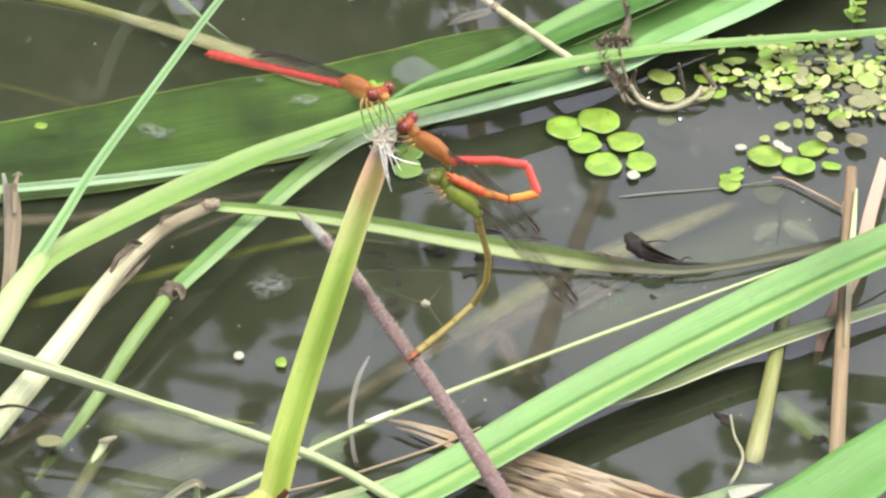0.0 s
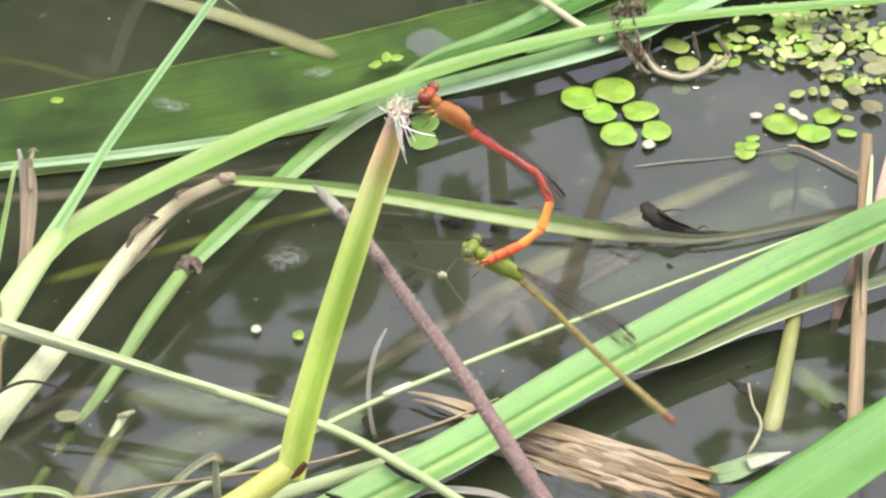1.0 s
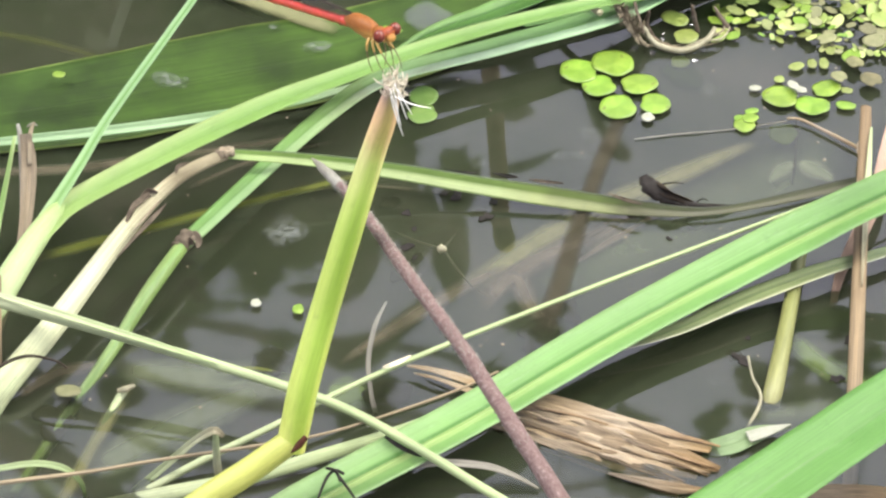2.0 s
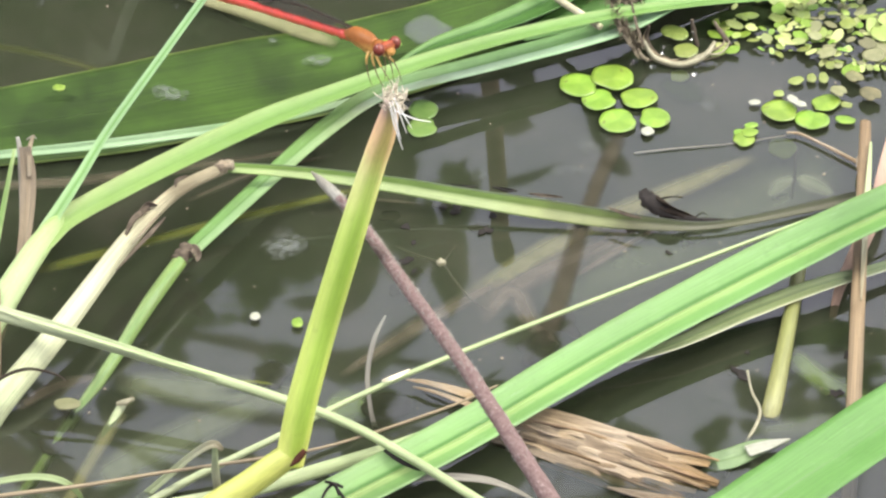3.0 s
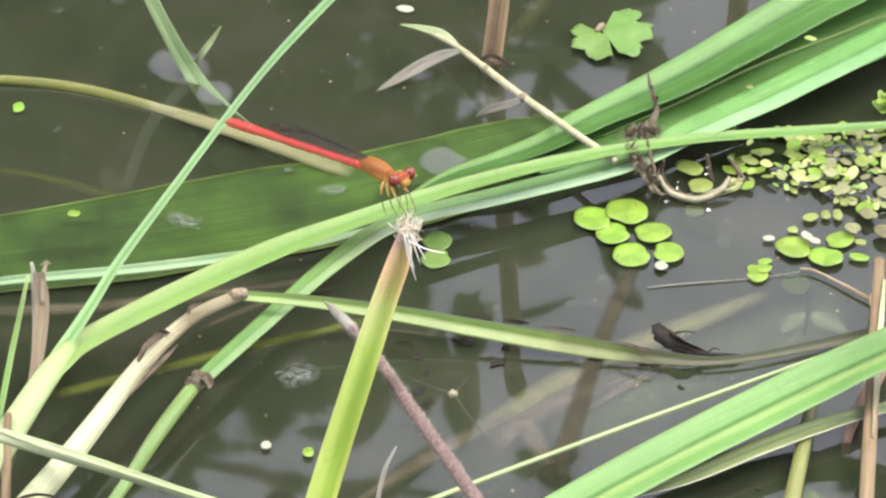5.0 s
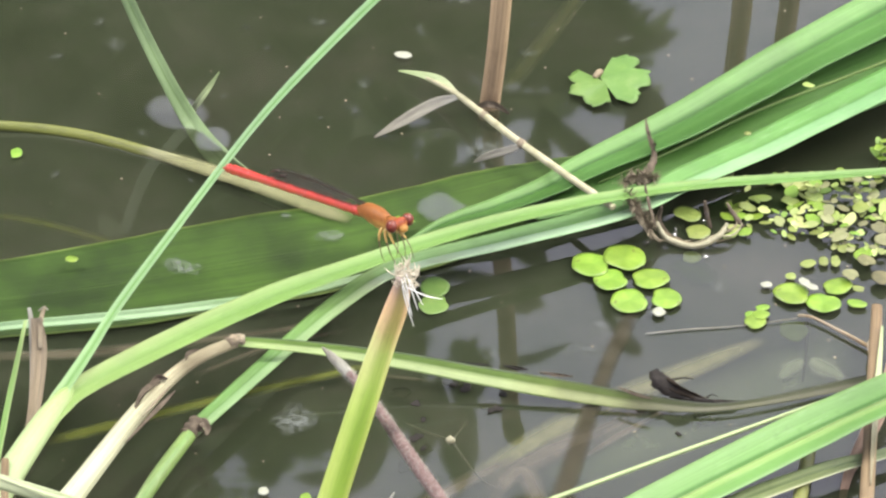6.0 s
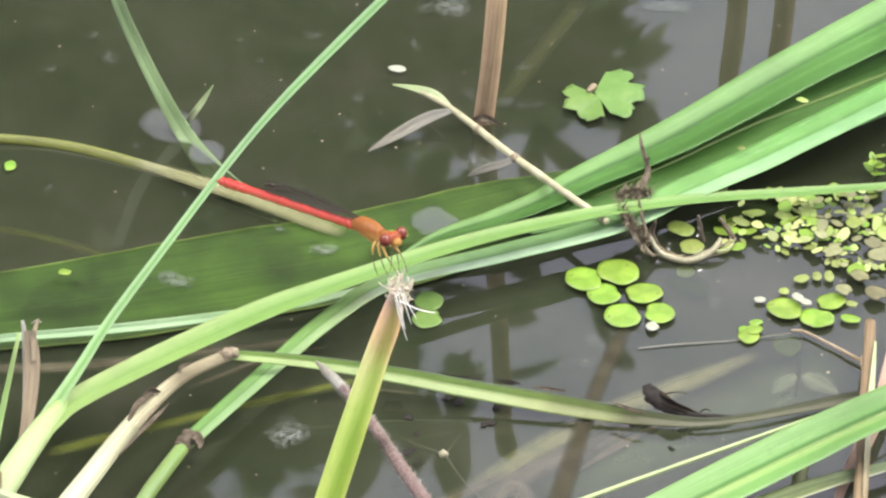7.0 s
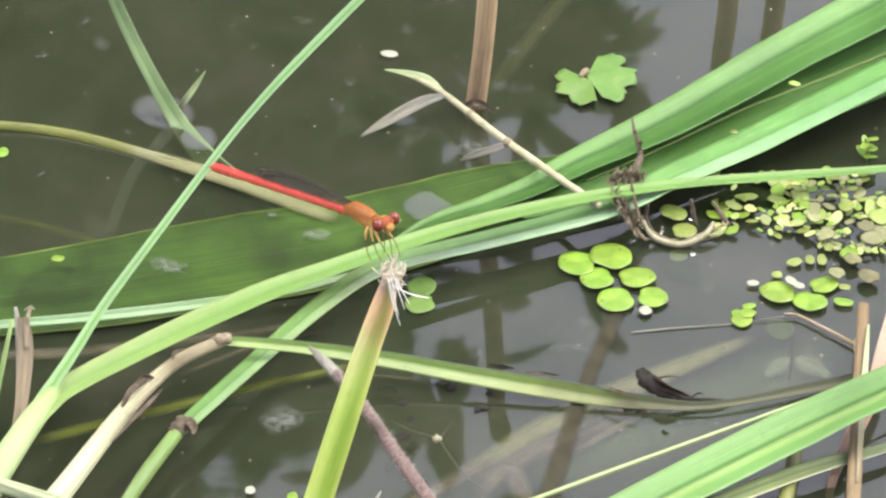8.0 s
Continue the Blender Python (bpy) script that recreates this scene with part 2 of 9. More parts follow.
G_WATERSTALK = fibre_material("olive_water_stalk", [(0, (0.056, 0.064, 0.008)), (0.5, (0.066, 0.072, 0.009)), (0.58, (0.068, 0.074, 0.010)), (0.61, (0.098, 0.098, 0.044)), (1, (0.11, 0.108, 0.055))], 0.3, 8, blotch=0.4)
G_OLIVE = fibre_material("olive_stalk", [(0, (0.074, 0.082, 0.019)), (0.55, (0.095, 0.10, 0.03)), (0.8, (0.13, 0.132, 0.05)), (1, (0.165, 0.16, 0.08))], 0.2, 8, blotch=0.3)
# left edge painted lighter, as if lit; the green stripe is the stem's own
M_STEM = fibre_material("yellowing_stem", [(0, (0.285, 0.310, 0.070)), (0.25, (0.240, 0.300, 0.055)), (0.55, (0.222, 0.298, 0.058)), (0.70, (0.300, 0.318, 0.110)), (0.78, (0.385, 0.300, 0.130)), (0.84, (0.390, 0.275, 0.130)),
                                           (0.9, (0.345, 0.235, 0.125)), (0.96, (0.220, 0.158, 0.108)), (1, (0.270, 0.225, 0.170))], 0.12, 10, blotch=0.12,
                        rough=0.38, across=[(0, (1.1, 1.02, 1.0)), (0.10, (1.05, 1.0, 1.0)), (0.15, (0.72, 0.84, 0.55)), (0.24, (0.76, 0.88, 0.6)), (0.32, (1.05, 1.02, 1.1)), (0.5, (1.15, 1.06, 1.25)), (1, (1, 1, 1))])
M_DRY = fibre_material("dry_sheath", [(0, (0.196, 0.240, 0.118)), (0.3, (0.218, 0.246, 0.138)), (0.55, (0.247, 0.250, 0.161)), (0.72, (0.186, 0.172, 0.107)), (0.85, (0.155, 0.135, 0.083)), (1, (0.137, 0.118, 0.072))],
                       0.38, 12, blotch=0.6, blotch_colour=(0.062, 0.047, 0.026), rough=0.65, bump=0.5)
M_STRAW = fibre_material("straw", [(0, (0.118, 0.092, 0.062)), (0.4, (0.122, 0.094, 0.062)), (0.75, (0.124, 0.086, 0.046)), (1, (0.112, 0.066, 0.022))], 0.6, 12, blotch=0.8,
                         blotch_colour=(0.042, 0.024, 0.011), rough=0.7, bump=0.6)
M_REED = fibre_material("dead_reed", [(0, (0.104, 0.070, 0.036)), (0.5, (0.122, 0.087, 0.048)), (1, (0.130, 0.096, 0.056))], 0.45, 14, blotch=0.5,
                        blotch_colour=(0.058, 0.034, 0.016), rough=0.65, bump=0.5)
M_PURPLE = mottled("purple_stalk_skin", [(0.25, (0.058, 0.033, 0.032)), (0.45, (0.086, 0.055, 0.051)), (0.6, (0.110, 0.076, 0.070)), (0.72, (0.19, 0.15, 0.135))], 1300, 0.8, 0.9, 0.2, distance=0.0006)
M_GREY = fibre_material("grey_dead_leaf", [(0, (0.150, 0.148, 0.128)), (0.3, (0.112, 0.106, 0.088)), (1, (0.094, 0.086, 0.066))], 0.4, 8, blotch=0.3, rough=0.75)
M_BROWN = fibre_material("thin_brown_stalk", [(0, (0.140, 0.112, 0.068)), (1, (0.120, 0.092, 0.055))], 0.35, 6, blotch=0.3, rough=0.6)
M_DARKTWIG = mottled("rotten_wood", [(0.3, (0.011, 0.008, 0.007)), (0.7, (0.027, 0.022, 0.016))], 300, 0.8, 0.6, 0.04)
M_SUNK_GREEN = drowned("sunken_leaf", [(0.3, (0.070, 0.092, 0.052)), (0.7, (0.128, 0.148, 0.092))], 140, 0.75)
M_SUNK_BEIGE = drowned("sunken_stalk", [(0.3, (0.178, 0.178, 0.085)), (0.7, (0.305, 0.285, 0.160))], 140, 0.95)
M_SUNK_BROWN = drowned("drowned_straw", [(0.3, (0.119, 0.095, 0.078)), (0.7, (0.246, 0.201, 0.170))], 140, 0.8)
M_SUNK_OLIVE = drowned("drowned_olive_stalk", [(0.3, (0.15, 0.17, 0.028)), (0.7, (0.24, 0.26, 0.060))], 140, 0.95)
M_MIRROR_DARK = drowned("mirror_dark", [(0.3, (0.010, 0.008, 0.006)), (0.7, (0.024, 0.020, 0.014))], 200, 0.95)
M_SUNK_PADGREEN = mottled("drowned_pad", [(0.3, (0.040, 0.060, 0.012)), (0.7, (0.075, 0.095, 0.022))], 300, 0.8, 0.2, 0.1)
M_MIRROR_DEEP = drowned("mirror_dark_green", [(0.3, (0.009, 0.014, 0.004)), (0.7, (0.024, 0.036, 0.009))], 170, 0.92)
G_BUD = mottled("drowned_bud", [(0.3, (0.075, 0.07, 0.022)), (0.7, (0.13, 0.12, 0.04))], 200, 0.8, 0.3, 0.1)
M_MIRROR_BAND = drowned("mirror_band_dark", [(0.3, (0.022, 0.020, 0.013)), (0.7, (0.050, 0.045, 0.032))], 160, 0.62)
M_SUNK_PALE = drowned("drowned_pale_leaf", [(0.3, (0.15, 0.175, 0.115)), (0.7, (0.25, 0.275, 0.19))], 90, 0.9)
M_SUNK_FRESH = drowned("drowned_green_stalk", [(0.3, (0.13, 0.19, 0.06)), (0.7, (0.20, 0.27, 0.10))], 110, 0.95)
M_SUNK_SHEATH = drowned("soaked_sheath", [(0.3, (0.095, 0.098, 0.048)), (0.7, (0.140, 0.138, 0.076))], 110, 0.7)
M_MUD = mottled("pond_mud", [(0.3, (0.018, 0.018, 0.012)), (0.5, (0.033, 0.035, 0.026)), (0.75, (0.056, 0.060, 0.046))], 26, 0.9, 0.4, 0.1)
M_FROND = mottled("floating_leaf", [(0.25, (0.078, 0.155, 0.012)), (0.5, (0.104, 0.184, 0.018)), (0.75, (0.140, 0.208, 0.030))], 400, 0.42, 0.25, 0.4, vary=0.15, trans=0.15, spots=(0.055, 0.045, 0.012))
M_DUCK = mottled("duckweed", [(0.25, (0.109, 0.158, 0.025)), (0.75, (0.178, 0.218, 0.055))], 500, 0.45, 0.25, 0.5, vary=0.4, trans=0.15)
M_WHITE = mottled("bleached_fleck", [(0.3, (0.125, 0.132, 0.092)), (0.7, (0.180, 0.182, 0.150))], 500, 0.6)
M_BLACK = mottled("black_debris", [(0.3, (0.004, 0.0035, 0.003)), (0.7, (0.016, 0.013, 0.011))], 600, 0.6, 0.8, 0.12)
M_FRAY = mottled("frayed_fibre", [(0.3, (0.30, 0.262, 0.185)), (0.7, (0.46, 0.425, 0.335))], 900, 0.8, 0.3, 0.1)
M_FRAY_WHITE = mottled("white_fibre", [(0.3, (0.38, 0.375, 0.345)), (0.7, (0.48, 0.475, 0.45))], 900, 0.7)
M_STEMLOW = fibre_material("yellow_joint", [(0, (0.170, 0.180, 0.040)), (0.6, (0.205, 0.215, 0.046)), (1, (0.215, 0.235, 0.048))], 0.15, 10, blotch=0.2, rough=0.4)
M_WITHER = mottled("withered_matter", [(0.3, (0.022, 0.017, 0.012)), (0.7, (0.085, 0.068, 0.05))], 500, 0.8, 0.7, 0.1)
M_SCAR = mottled("stem_scar", [(0.3, (0.020, 0.007, 0.004)), (0.7, (0.045, 0.016, 0.008))], 700, 0.8, 0.4, 0.1)
M_STRAW_PALE = fibre_material("bleached_straw", [(0, (0.172, 0.142, 0.100)), (0.3, (0.180, 0.132, 0.075)), (0.6, (0.205, 0.165, 0.115)), (0.85, (0.190, 0.140, 0.082)), (1, (0.150, 0.098, 0.040))], 0.7, 12, blotch=0.6,
                              blotch_colour=(0.069, 0.043, 0.022), rough=0.6, bump=0.6)
M_STRAW_DARK = fibre_material("wet_straw", [(0, (0.125, 0.099, 0.069)), (0.5, (0.159, 0.107, 0.060)), (1, (0.142, 0.086, 0.034))], 0.5, 12, blotch=0.6,
                              blotch_colour=(0.034, 0.019, 0.009), rough=0.5, bump=0.6)
M_STRAW_WET = fibre_material("soaked_straw", [(0, (0.050, 0.036, 0.020)), (0.5, (0.060, 0.040, 0.020)), (1, (0.085, 0.050, 0.018))], 0.5, 12, blotch=0.5, blotch_colour=(0.02, 0.013, 0.007), rough=0.6, bump=0.5)
G_BRIGHT = fibre_material("bright_leaf", [(0, (0.080, 0.168, 0.041)), (1, (0.071, 0.164, 0.039))], 0.14, 18, midrib=(0.093, 0.162, 0.061), rib_width=0.02, trans=0.28, blotch=0.15, bloom=0.1)
M_TAN = fibre_material("tan_dead_leaf", [(0, (0.072, 0.058, 0.040)), (0.12, (0.100, 0.078, 0.052)), (0.5, (0.150, 0.120, 0.080)), (1, (0.150, 0.128, 0.088))], 0.6, 12, blotch=0.5,
                       blotch_colour=(0.045, 0.030, 0.022), rough=0.75, bump=0.6)
# bright upper flap, shaded crease and dim lower half are painted into the colour
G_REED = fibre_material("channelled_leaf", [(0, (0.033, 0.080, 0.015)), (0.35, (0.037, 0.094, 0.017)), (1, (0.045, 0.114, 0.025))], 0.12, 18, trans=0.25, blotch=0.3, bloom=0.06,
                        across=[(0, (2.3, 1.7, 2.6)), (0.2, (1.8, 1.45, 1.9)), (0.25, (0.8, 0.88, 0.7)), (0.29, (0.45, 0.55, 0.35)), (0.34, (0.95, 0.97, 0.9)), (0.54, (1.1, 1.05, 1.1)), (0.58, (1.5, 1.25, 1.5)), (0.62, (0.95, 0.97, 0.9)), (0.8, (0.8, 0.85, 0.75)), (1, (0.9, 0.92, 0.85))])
G_MINT = fibre_material("mint_strip", [(0, (0.125, 0.200, 0.100)), (0.5, (0.140, 0.215, 0.110)), (0.75, (0.080, 0.160, 0.045)), (1, (0.20, 0.25, 0.16))], 0.15, 10, trans=0.1, blotch=0.25, bloom=0.4)
# dead reed colour raised to make up for weak light on upright faces
M_REED_LIFTED = fibre_material("lifted_reed", [(0, (0.236, 0.161, 0.092)), (0.5, (0.259, 0.182, 0.106)), (1, (0.218, 0.149, 0.087))], 0.28, 14, blotch=0.4, blotch_colour=(0.085, 0.052, 0.027), rough=0.7, bump=0.5)
M_PINK = fibre_material("pinkish_dead_leaf", [(0, (0.250, 0.170, 0.130)), (0.5, (0.200, 0.135, 0.100)), (1, (0.140, 0.090, 0.062))], 0.35, 10, blotch=0.5, blotch_colour=(0.07, 0.042, 0.028), rough=0.7, bump=0.5)
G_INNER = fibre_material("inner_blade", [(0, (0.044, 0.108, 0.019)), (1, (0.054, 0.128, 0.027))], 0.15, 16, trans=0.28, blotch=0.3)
G_HALF = fibre_material("drowning_blade", [(0, (0.110, 0.167, 0.048)), (0.4, (0.119, 0.163, 0.057)), (0.48, (0.100, 0.128, 0.042)), (0.62, (0.032, 0.037, 0.012)), (1, (0.022, 0.023, 0.011))],
                        0.22, 10, blotch=0.3, trans=0.1,
                        across=[(0, (0.22, 0.26, 0.2)), (0.08, (0.3, 0.36, 0.25)), (0.14, (0.75, 0.85, 0.5)), (0.36, (0.7, 0.82, 0.45)), (0.44, (1.2, 1.12, 1.25)), (0.85, (1.35, 1.2, 1.45)), (1, (0.9, 0.95, 0.8))])
G_DULL = fibre_material("dull_wet_leaf", [(0, (0.12, 0.17, 0.085)), (0.6, (0.085, 0.13, 0.05)), (1, (0.09, 0.12, 0.06))], 0.25, 12, midrib=(0.06, 0.10, 0.03), rib_width=0.06, blotch=0.4, trans=0.1)
G_LIMP = fibre_material("limp_blade", [(0, (0.151, 0.179, 0.102)), (0.6, (0.111, 0.139, 0.060)), (1, (0.104, 0.134, 0.073))], 0.25, 12, blotch=0.35, trans=0.1,
                        across=[(0, (0.95, 1.0, 0.85)), (0.3, (1.15, 1.15, 1.05)), (0.45, (0.6, 0.7, 0.48)), (0.52, (1.2, 1.2, 1.1)), (0.84, (1.1, 1.12, 1.0)), (0.9, (2.2, 1.8, 2.4)), (1, (2.4, 2.0, 2.8))])
M_TWIG = mottled("twig_bark", [(0.3, (0.125, 0.12, 0.066)), (0.5, (0.20, 0.19, 0.12)), (0.7, (0.25, 0.235, 0.165))], 260, 0.7, 0.5, 0.2)
M_OLD = mottled("old_frond", [(0.25, (0.075, 0.08, 0.032)), (0.75, (0.13, 0.13, 0.065))], 500, 0.6, 0.3, 0.3, vary=0.4)
M_BROWNPAD = mottled("withering_frond", [(0.25, (0.052, 0.054, 0.022)), (0.75, (0.098, 0.088, 0.040))], 420, 0.6, 0.3, 0.3, vary=0.2, spots=(0.04, 0.03, 0.015))
M_PALEDUCK = mottled("pale_duckweed", [(0.25, (0.19, 0.23, 0.07)), (0.75, (0.25, 0.28, 0.11))], 500, 0.5, 0.25, 0.3, vary=0.3)
M_WATER, M_VEIL = water_material(), veil_material()


# ---------------------------------------------------------------- builders
def part(name, data, mat, parent=None, label=""):
    ob = new(name, data)
    data.materials.append(mat) if not data.materials else None
    if parent:
        ob.parent = parent
    return tagged(ob, label=label)


def thing(name, label, category, at=(0, 0, 0), group="", kind=""):
    ob = new(name)
    ob.empty_display_size = 0.005
    ob.location = at
    return tagged(ob, label, category, group, kind)


def mesh_of(name, verts, faces, uvs=None, smooth=True):
    me = bpy.data.meshes.new(name)
    me.from_pydata([tuple(v) for v in verts], [], faces)
    if uvs is not None:
        layer = me.uv_layers.new(name="UVMap")
        idx = np.empty(len(me.loops), dtype=np.int32)
        me.loops.foreach_get("vertex_index", idx)
        layer.data.foreach_set("uv", np.asarray(uvs, dtype=np.float32)[idx].ravel())
    if smooth:
        me.polygons.foreach_set("use_smooth", [True] * len(me.polygons))
    me.update()
    return me


def glide(values, steps):
    """Smooth run through the control values (points or numbers)."""
    v = [np.atleast_1d(np.array(p, dtype=float)) for p in values]
    out = []
    n = len(v) - 1
    for k in range(steps + 1):
        s = k / steps * n
        i = min(int(s), n - 1)
        f = s - i
        p0, p1, p2, p3 = v[max(i - 1, 0)], v[i], v[i + 1], v[min(i + 2, n)]
        out.append(0.5 * (2 * p1 + (p2 - p0) * f + (2 * p0 - 5 * p1 + 4 * p2 - p3) * f * f + (3 * p1 - p0 - 3 * p2 + p3) * f ** 3))
    return out


VIEWWARD = Vector((0, -0.755, 0.656))


def frames_along(pts, face, lean):
    out = []
    for i, p in enumerate(pts):
        t = Vector(pts[min(i + 1, len(pts) - 1)] - pts[max(i - 1, 0)]).normalized()
        side = t.cross(Vector(face)).normalized()
        nor = side.cross(t).normalized()
        a = radians(lean[i][0])
        s2 = side * math.cos(a) + nor * math.sin(a)
        n2 = nor * math.cos(a) - side * math.sin(a)
        out.append((Vector(p), t, s2, n2))
    return out


def ribbon(points, widths, fold=0.25, lean=0.0, face=VIEWWARD, thick=0.00035, steps=56, across=10, ripple=0.03, seed=0, crease=0.0):
    """A grass blade: a long strip with a folded middle, thin edges and a slight ripple."""
    pts = glide(points, steps)
    w = glide(widths, steps)
    ln = glide(lean if isinstance(lean, (list, tuple)) else [lean, lean], steps)
    verts, uvs, faces = [], [], []
    ring = 2 * (across + 1)
    for i, (p, t, s, nrm) in enumerate(frames_along(pts, face, ln)):
        half = max(w[i][0], 0.0001) / 2
        for layer in (1, -1):
            for k in range(across + 1):
                u = k / across * 2 - 1
                if layer < 0:
                    u = -u
                wave = ripple * half * noise.noise(Vector((i * 0.13 + seed * 7.1, u * 1.5, seed)))
                edge = half * 0.03 * noise.noise(Vector((i * 0.4, seed * 3.3 + (1 if u > 0 else 9), 0)))
                lift = fold * half * (math.sqrt((u - crease) ** 2 + 0.008) - 0.45) + wave
                th = thick * (0.25 + 0.75 * (1 - u * u)) * 0.5 * layer
                verts.append(p + s * (u * half + edge * u) + nrm * (lift + th))
                uvs.append(((u + 1) / 2, i / steps))
    for i in range(steps):
        a, b = i * ring, (i + 1) * ring
        for k in range(ring):
            j = (k + 1) % ring
            faces.append((a + k, a + j, b + j, b + k))
    faces.append(tuple(range(ring - 1, -1, -1)))
    faces.append(tuple(steps * ring + k for k in range(ring)))
    return mesh_of("blade", verts, faces, uvs)


def midrib(points, widths, fold, lean, width, face=VIEWWARD, steps=56, off=0.0):
    """The raised rib along the middle of a folded blade."""
    pts, w = glide(points, steps), glide(widths, steps)
    ln = glide(lean if isinstance(lean, (list, tuple)) else [lean, lean], steps)
    line = [p + n * (fold * max(w[i][0], 0.0001) / 2 * (math.sqrt(off * off + 0.008) - 0.45) + 0.00005) + s * (off * w[i][0] / 2) for i, (p, t, s, n) in enumerate(frames_along(pts, face, ln))]
    return tube(line[::4], [min(width, x[0] * 0.4) for x in w[::4]], flat=0.5, steps=steps, sides=8)


def tube(points, widths, flat=1.0, steps=40, sides=14, face=VIEWWARD, rough=0.03, seed=0, lumps=6.0, close=True):
    """A stalk: a round or flattened section along a line, with small irregularities."""
    pts = glide(points, steps)
    w = glide(widths, steps)
    verts, uvs, faces = [], [], []
    for i, (p, t, s, nrm) in enumerate(frames_along(pts, face, [(0.0,)] * (steps + 1))):
        r = max(w[i][0], 0.00006) / 2
        for k in range(sides + 1):
            a = 2 * math.pi * k / sides - math.pi / 2
            q = r * (1 + rough * noise.noise(Vector((math.cos(a) * 1.3, math.sin(a) * 1.3 + seed, i / steps * lumps + seed * 2.7))))
            verts.append(p + s * (math.sin(a) * -q) + nrm * (-math.cos(a) * q * flat) * -1)
            uvs.append((k / sides, i / steps))
    ring = sides + 1
    for i in range(steps):
        for k in range(sides):
            a, b = i * ring + k, (i + 1) * ring + k
            faces.append((a, b, b + 1, a + 1))
    if close:
        faces.append(tuple(range(sides)))
        faces.append(tuple(steps * ring + k for k in range(sides - 1, -1, -1)))
    return mesh_of("stalk", verts, faces, uvs)


def pad(length, width, thick=0.0006, cup=0.12, notch=0.0, wobble=0.05, seed=0, lobes=0):
    """A small floating leaf lying flat, its stalk end at the origin side -x."""
    n, rings = 28, 5
    verts, faces, uvs = [], [], []
    for side in (1, -1):
        base = len(verts)
        verts.append(Vector((0, 0, side * thick / 2)))
        uvs.append((0.5, 0.5))
        for j in range(1, rings + 1):
            f = j / rings
            for k in range(n):
                a = 2 * math.pi * k / n
                r = 1 + wobble * noise.noise(Vector((math.cos(a) * 1.4 + seed, math.sin(a) * 1.4, seed * 2.0)))
                if notch:
                    r *= 1 - notch * math.exp(-((a - math.pi) / 0.35) ** 2)
                if lobes:
                    r *= 1 - 0.2 * abs(math.sin(a * lobes / 2)) ** 3 - 0.06 * abs(math.sin(a * lobes * 1.5))
                x, y = math.cos(a) * r * f * length / 2, math.sin(a) * r * f * width / 2
                z = cup * width * (f * f) * 0.5 * (0.6 + 0.7 * noise.noise(Vector((math.cos(a) + seed, math.sin(a), 3)))) - cup * width * 0.12 * math.exp(-(y / (width * 0.06)) ** 2)
                verts.append(Vector((x, y, z + side * thick / 2 * (1 - 0.7 * f))))
                uvs.append((0.5 + math.cos(a) * f / 2, 0.5 + math.sin(a) * f / 2))
        for k in range(n):
            q = (base, base + 1 + k, base + 1 + (k + 1) % n)
            faces.append(q if side > 0 else q[::-1])
            for j in range(rings - 1):
                a, b = base + 1 + j * n, base + 1 + (j + 1) * n
                q = (a + k, b + k, b + (k + 1) % n, a + (k + 1) % n)
                faces.append(q if side > 0 else q[::-1])
    top, bot = 1 + (rings - 1) * n, 1 + rings * n + 1 + (rings - 1) * n
    for k in range(n):
        faces.append((top + k, bot + k, bot + (k + 1) % n, top + (k + 1) % n))
    return mesh_of("leaf", verts, faces, uvs)


# ---------------------------------------------------------------- the pond
def sheet(name, z, mat, label, category, uneven=0.0):
    """A level sheet out to the horizon, finely divided near the middle."""
    near = [k * 0.05 for k in range(-24, 25)] if uneven else [-0.6, -0.3, -0.15, 0, 0.15, 0.3, 0.6]
    lines = [-60, -25, -10, -5, -3, -2, -1.5] + near + [1.5, 2, 2.4, 2.8, 3.4, 5, 10, 25, 60]
    n = len(lines)
    verts = []
    for y in lines:
        for x in lines:
            h = z + uneven * noise.noise(Vector((x * 9, y * 9, 0)))
            if uneven and y > 2.3:
                h += min((y - 2.3) * 0.5, 0.55)
            verts.append((x, y, h))
    faces = [(j * n + i, j * n + i + 1, (j + 1) * n + i + 1, (j + 1) * n + i) for j in range(n - 1) for i in range(n - 1)]
    return tagged(part(name, mesh_of(name, verts, faces), mat), label, category, kind="structure")


sheet("water", 0.0, M_WATER, "still dark pond water reflecting trees and grey sky", "water")
sheet("ground", -0.05, M_MUD, "brown pond mud rising to the far bank", "ground", 0.015)
edge = [-1.5, -0.6, -0.25, 0, 0.25, 0.6, 1.5]
silt = mesh_of("silt", [(x, y, -0.0028) for y in edge for x in edge], [(j * 7 + i, j * 7 + i + 1, j * 7 + i + 8, j * 7 + i + 7) for j in range(6) for i in range(6)])
tagged(part("water_silt", silt, M_VEIL), "cloud of fine silt hanging in the water", "silt", kind="structure")


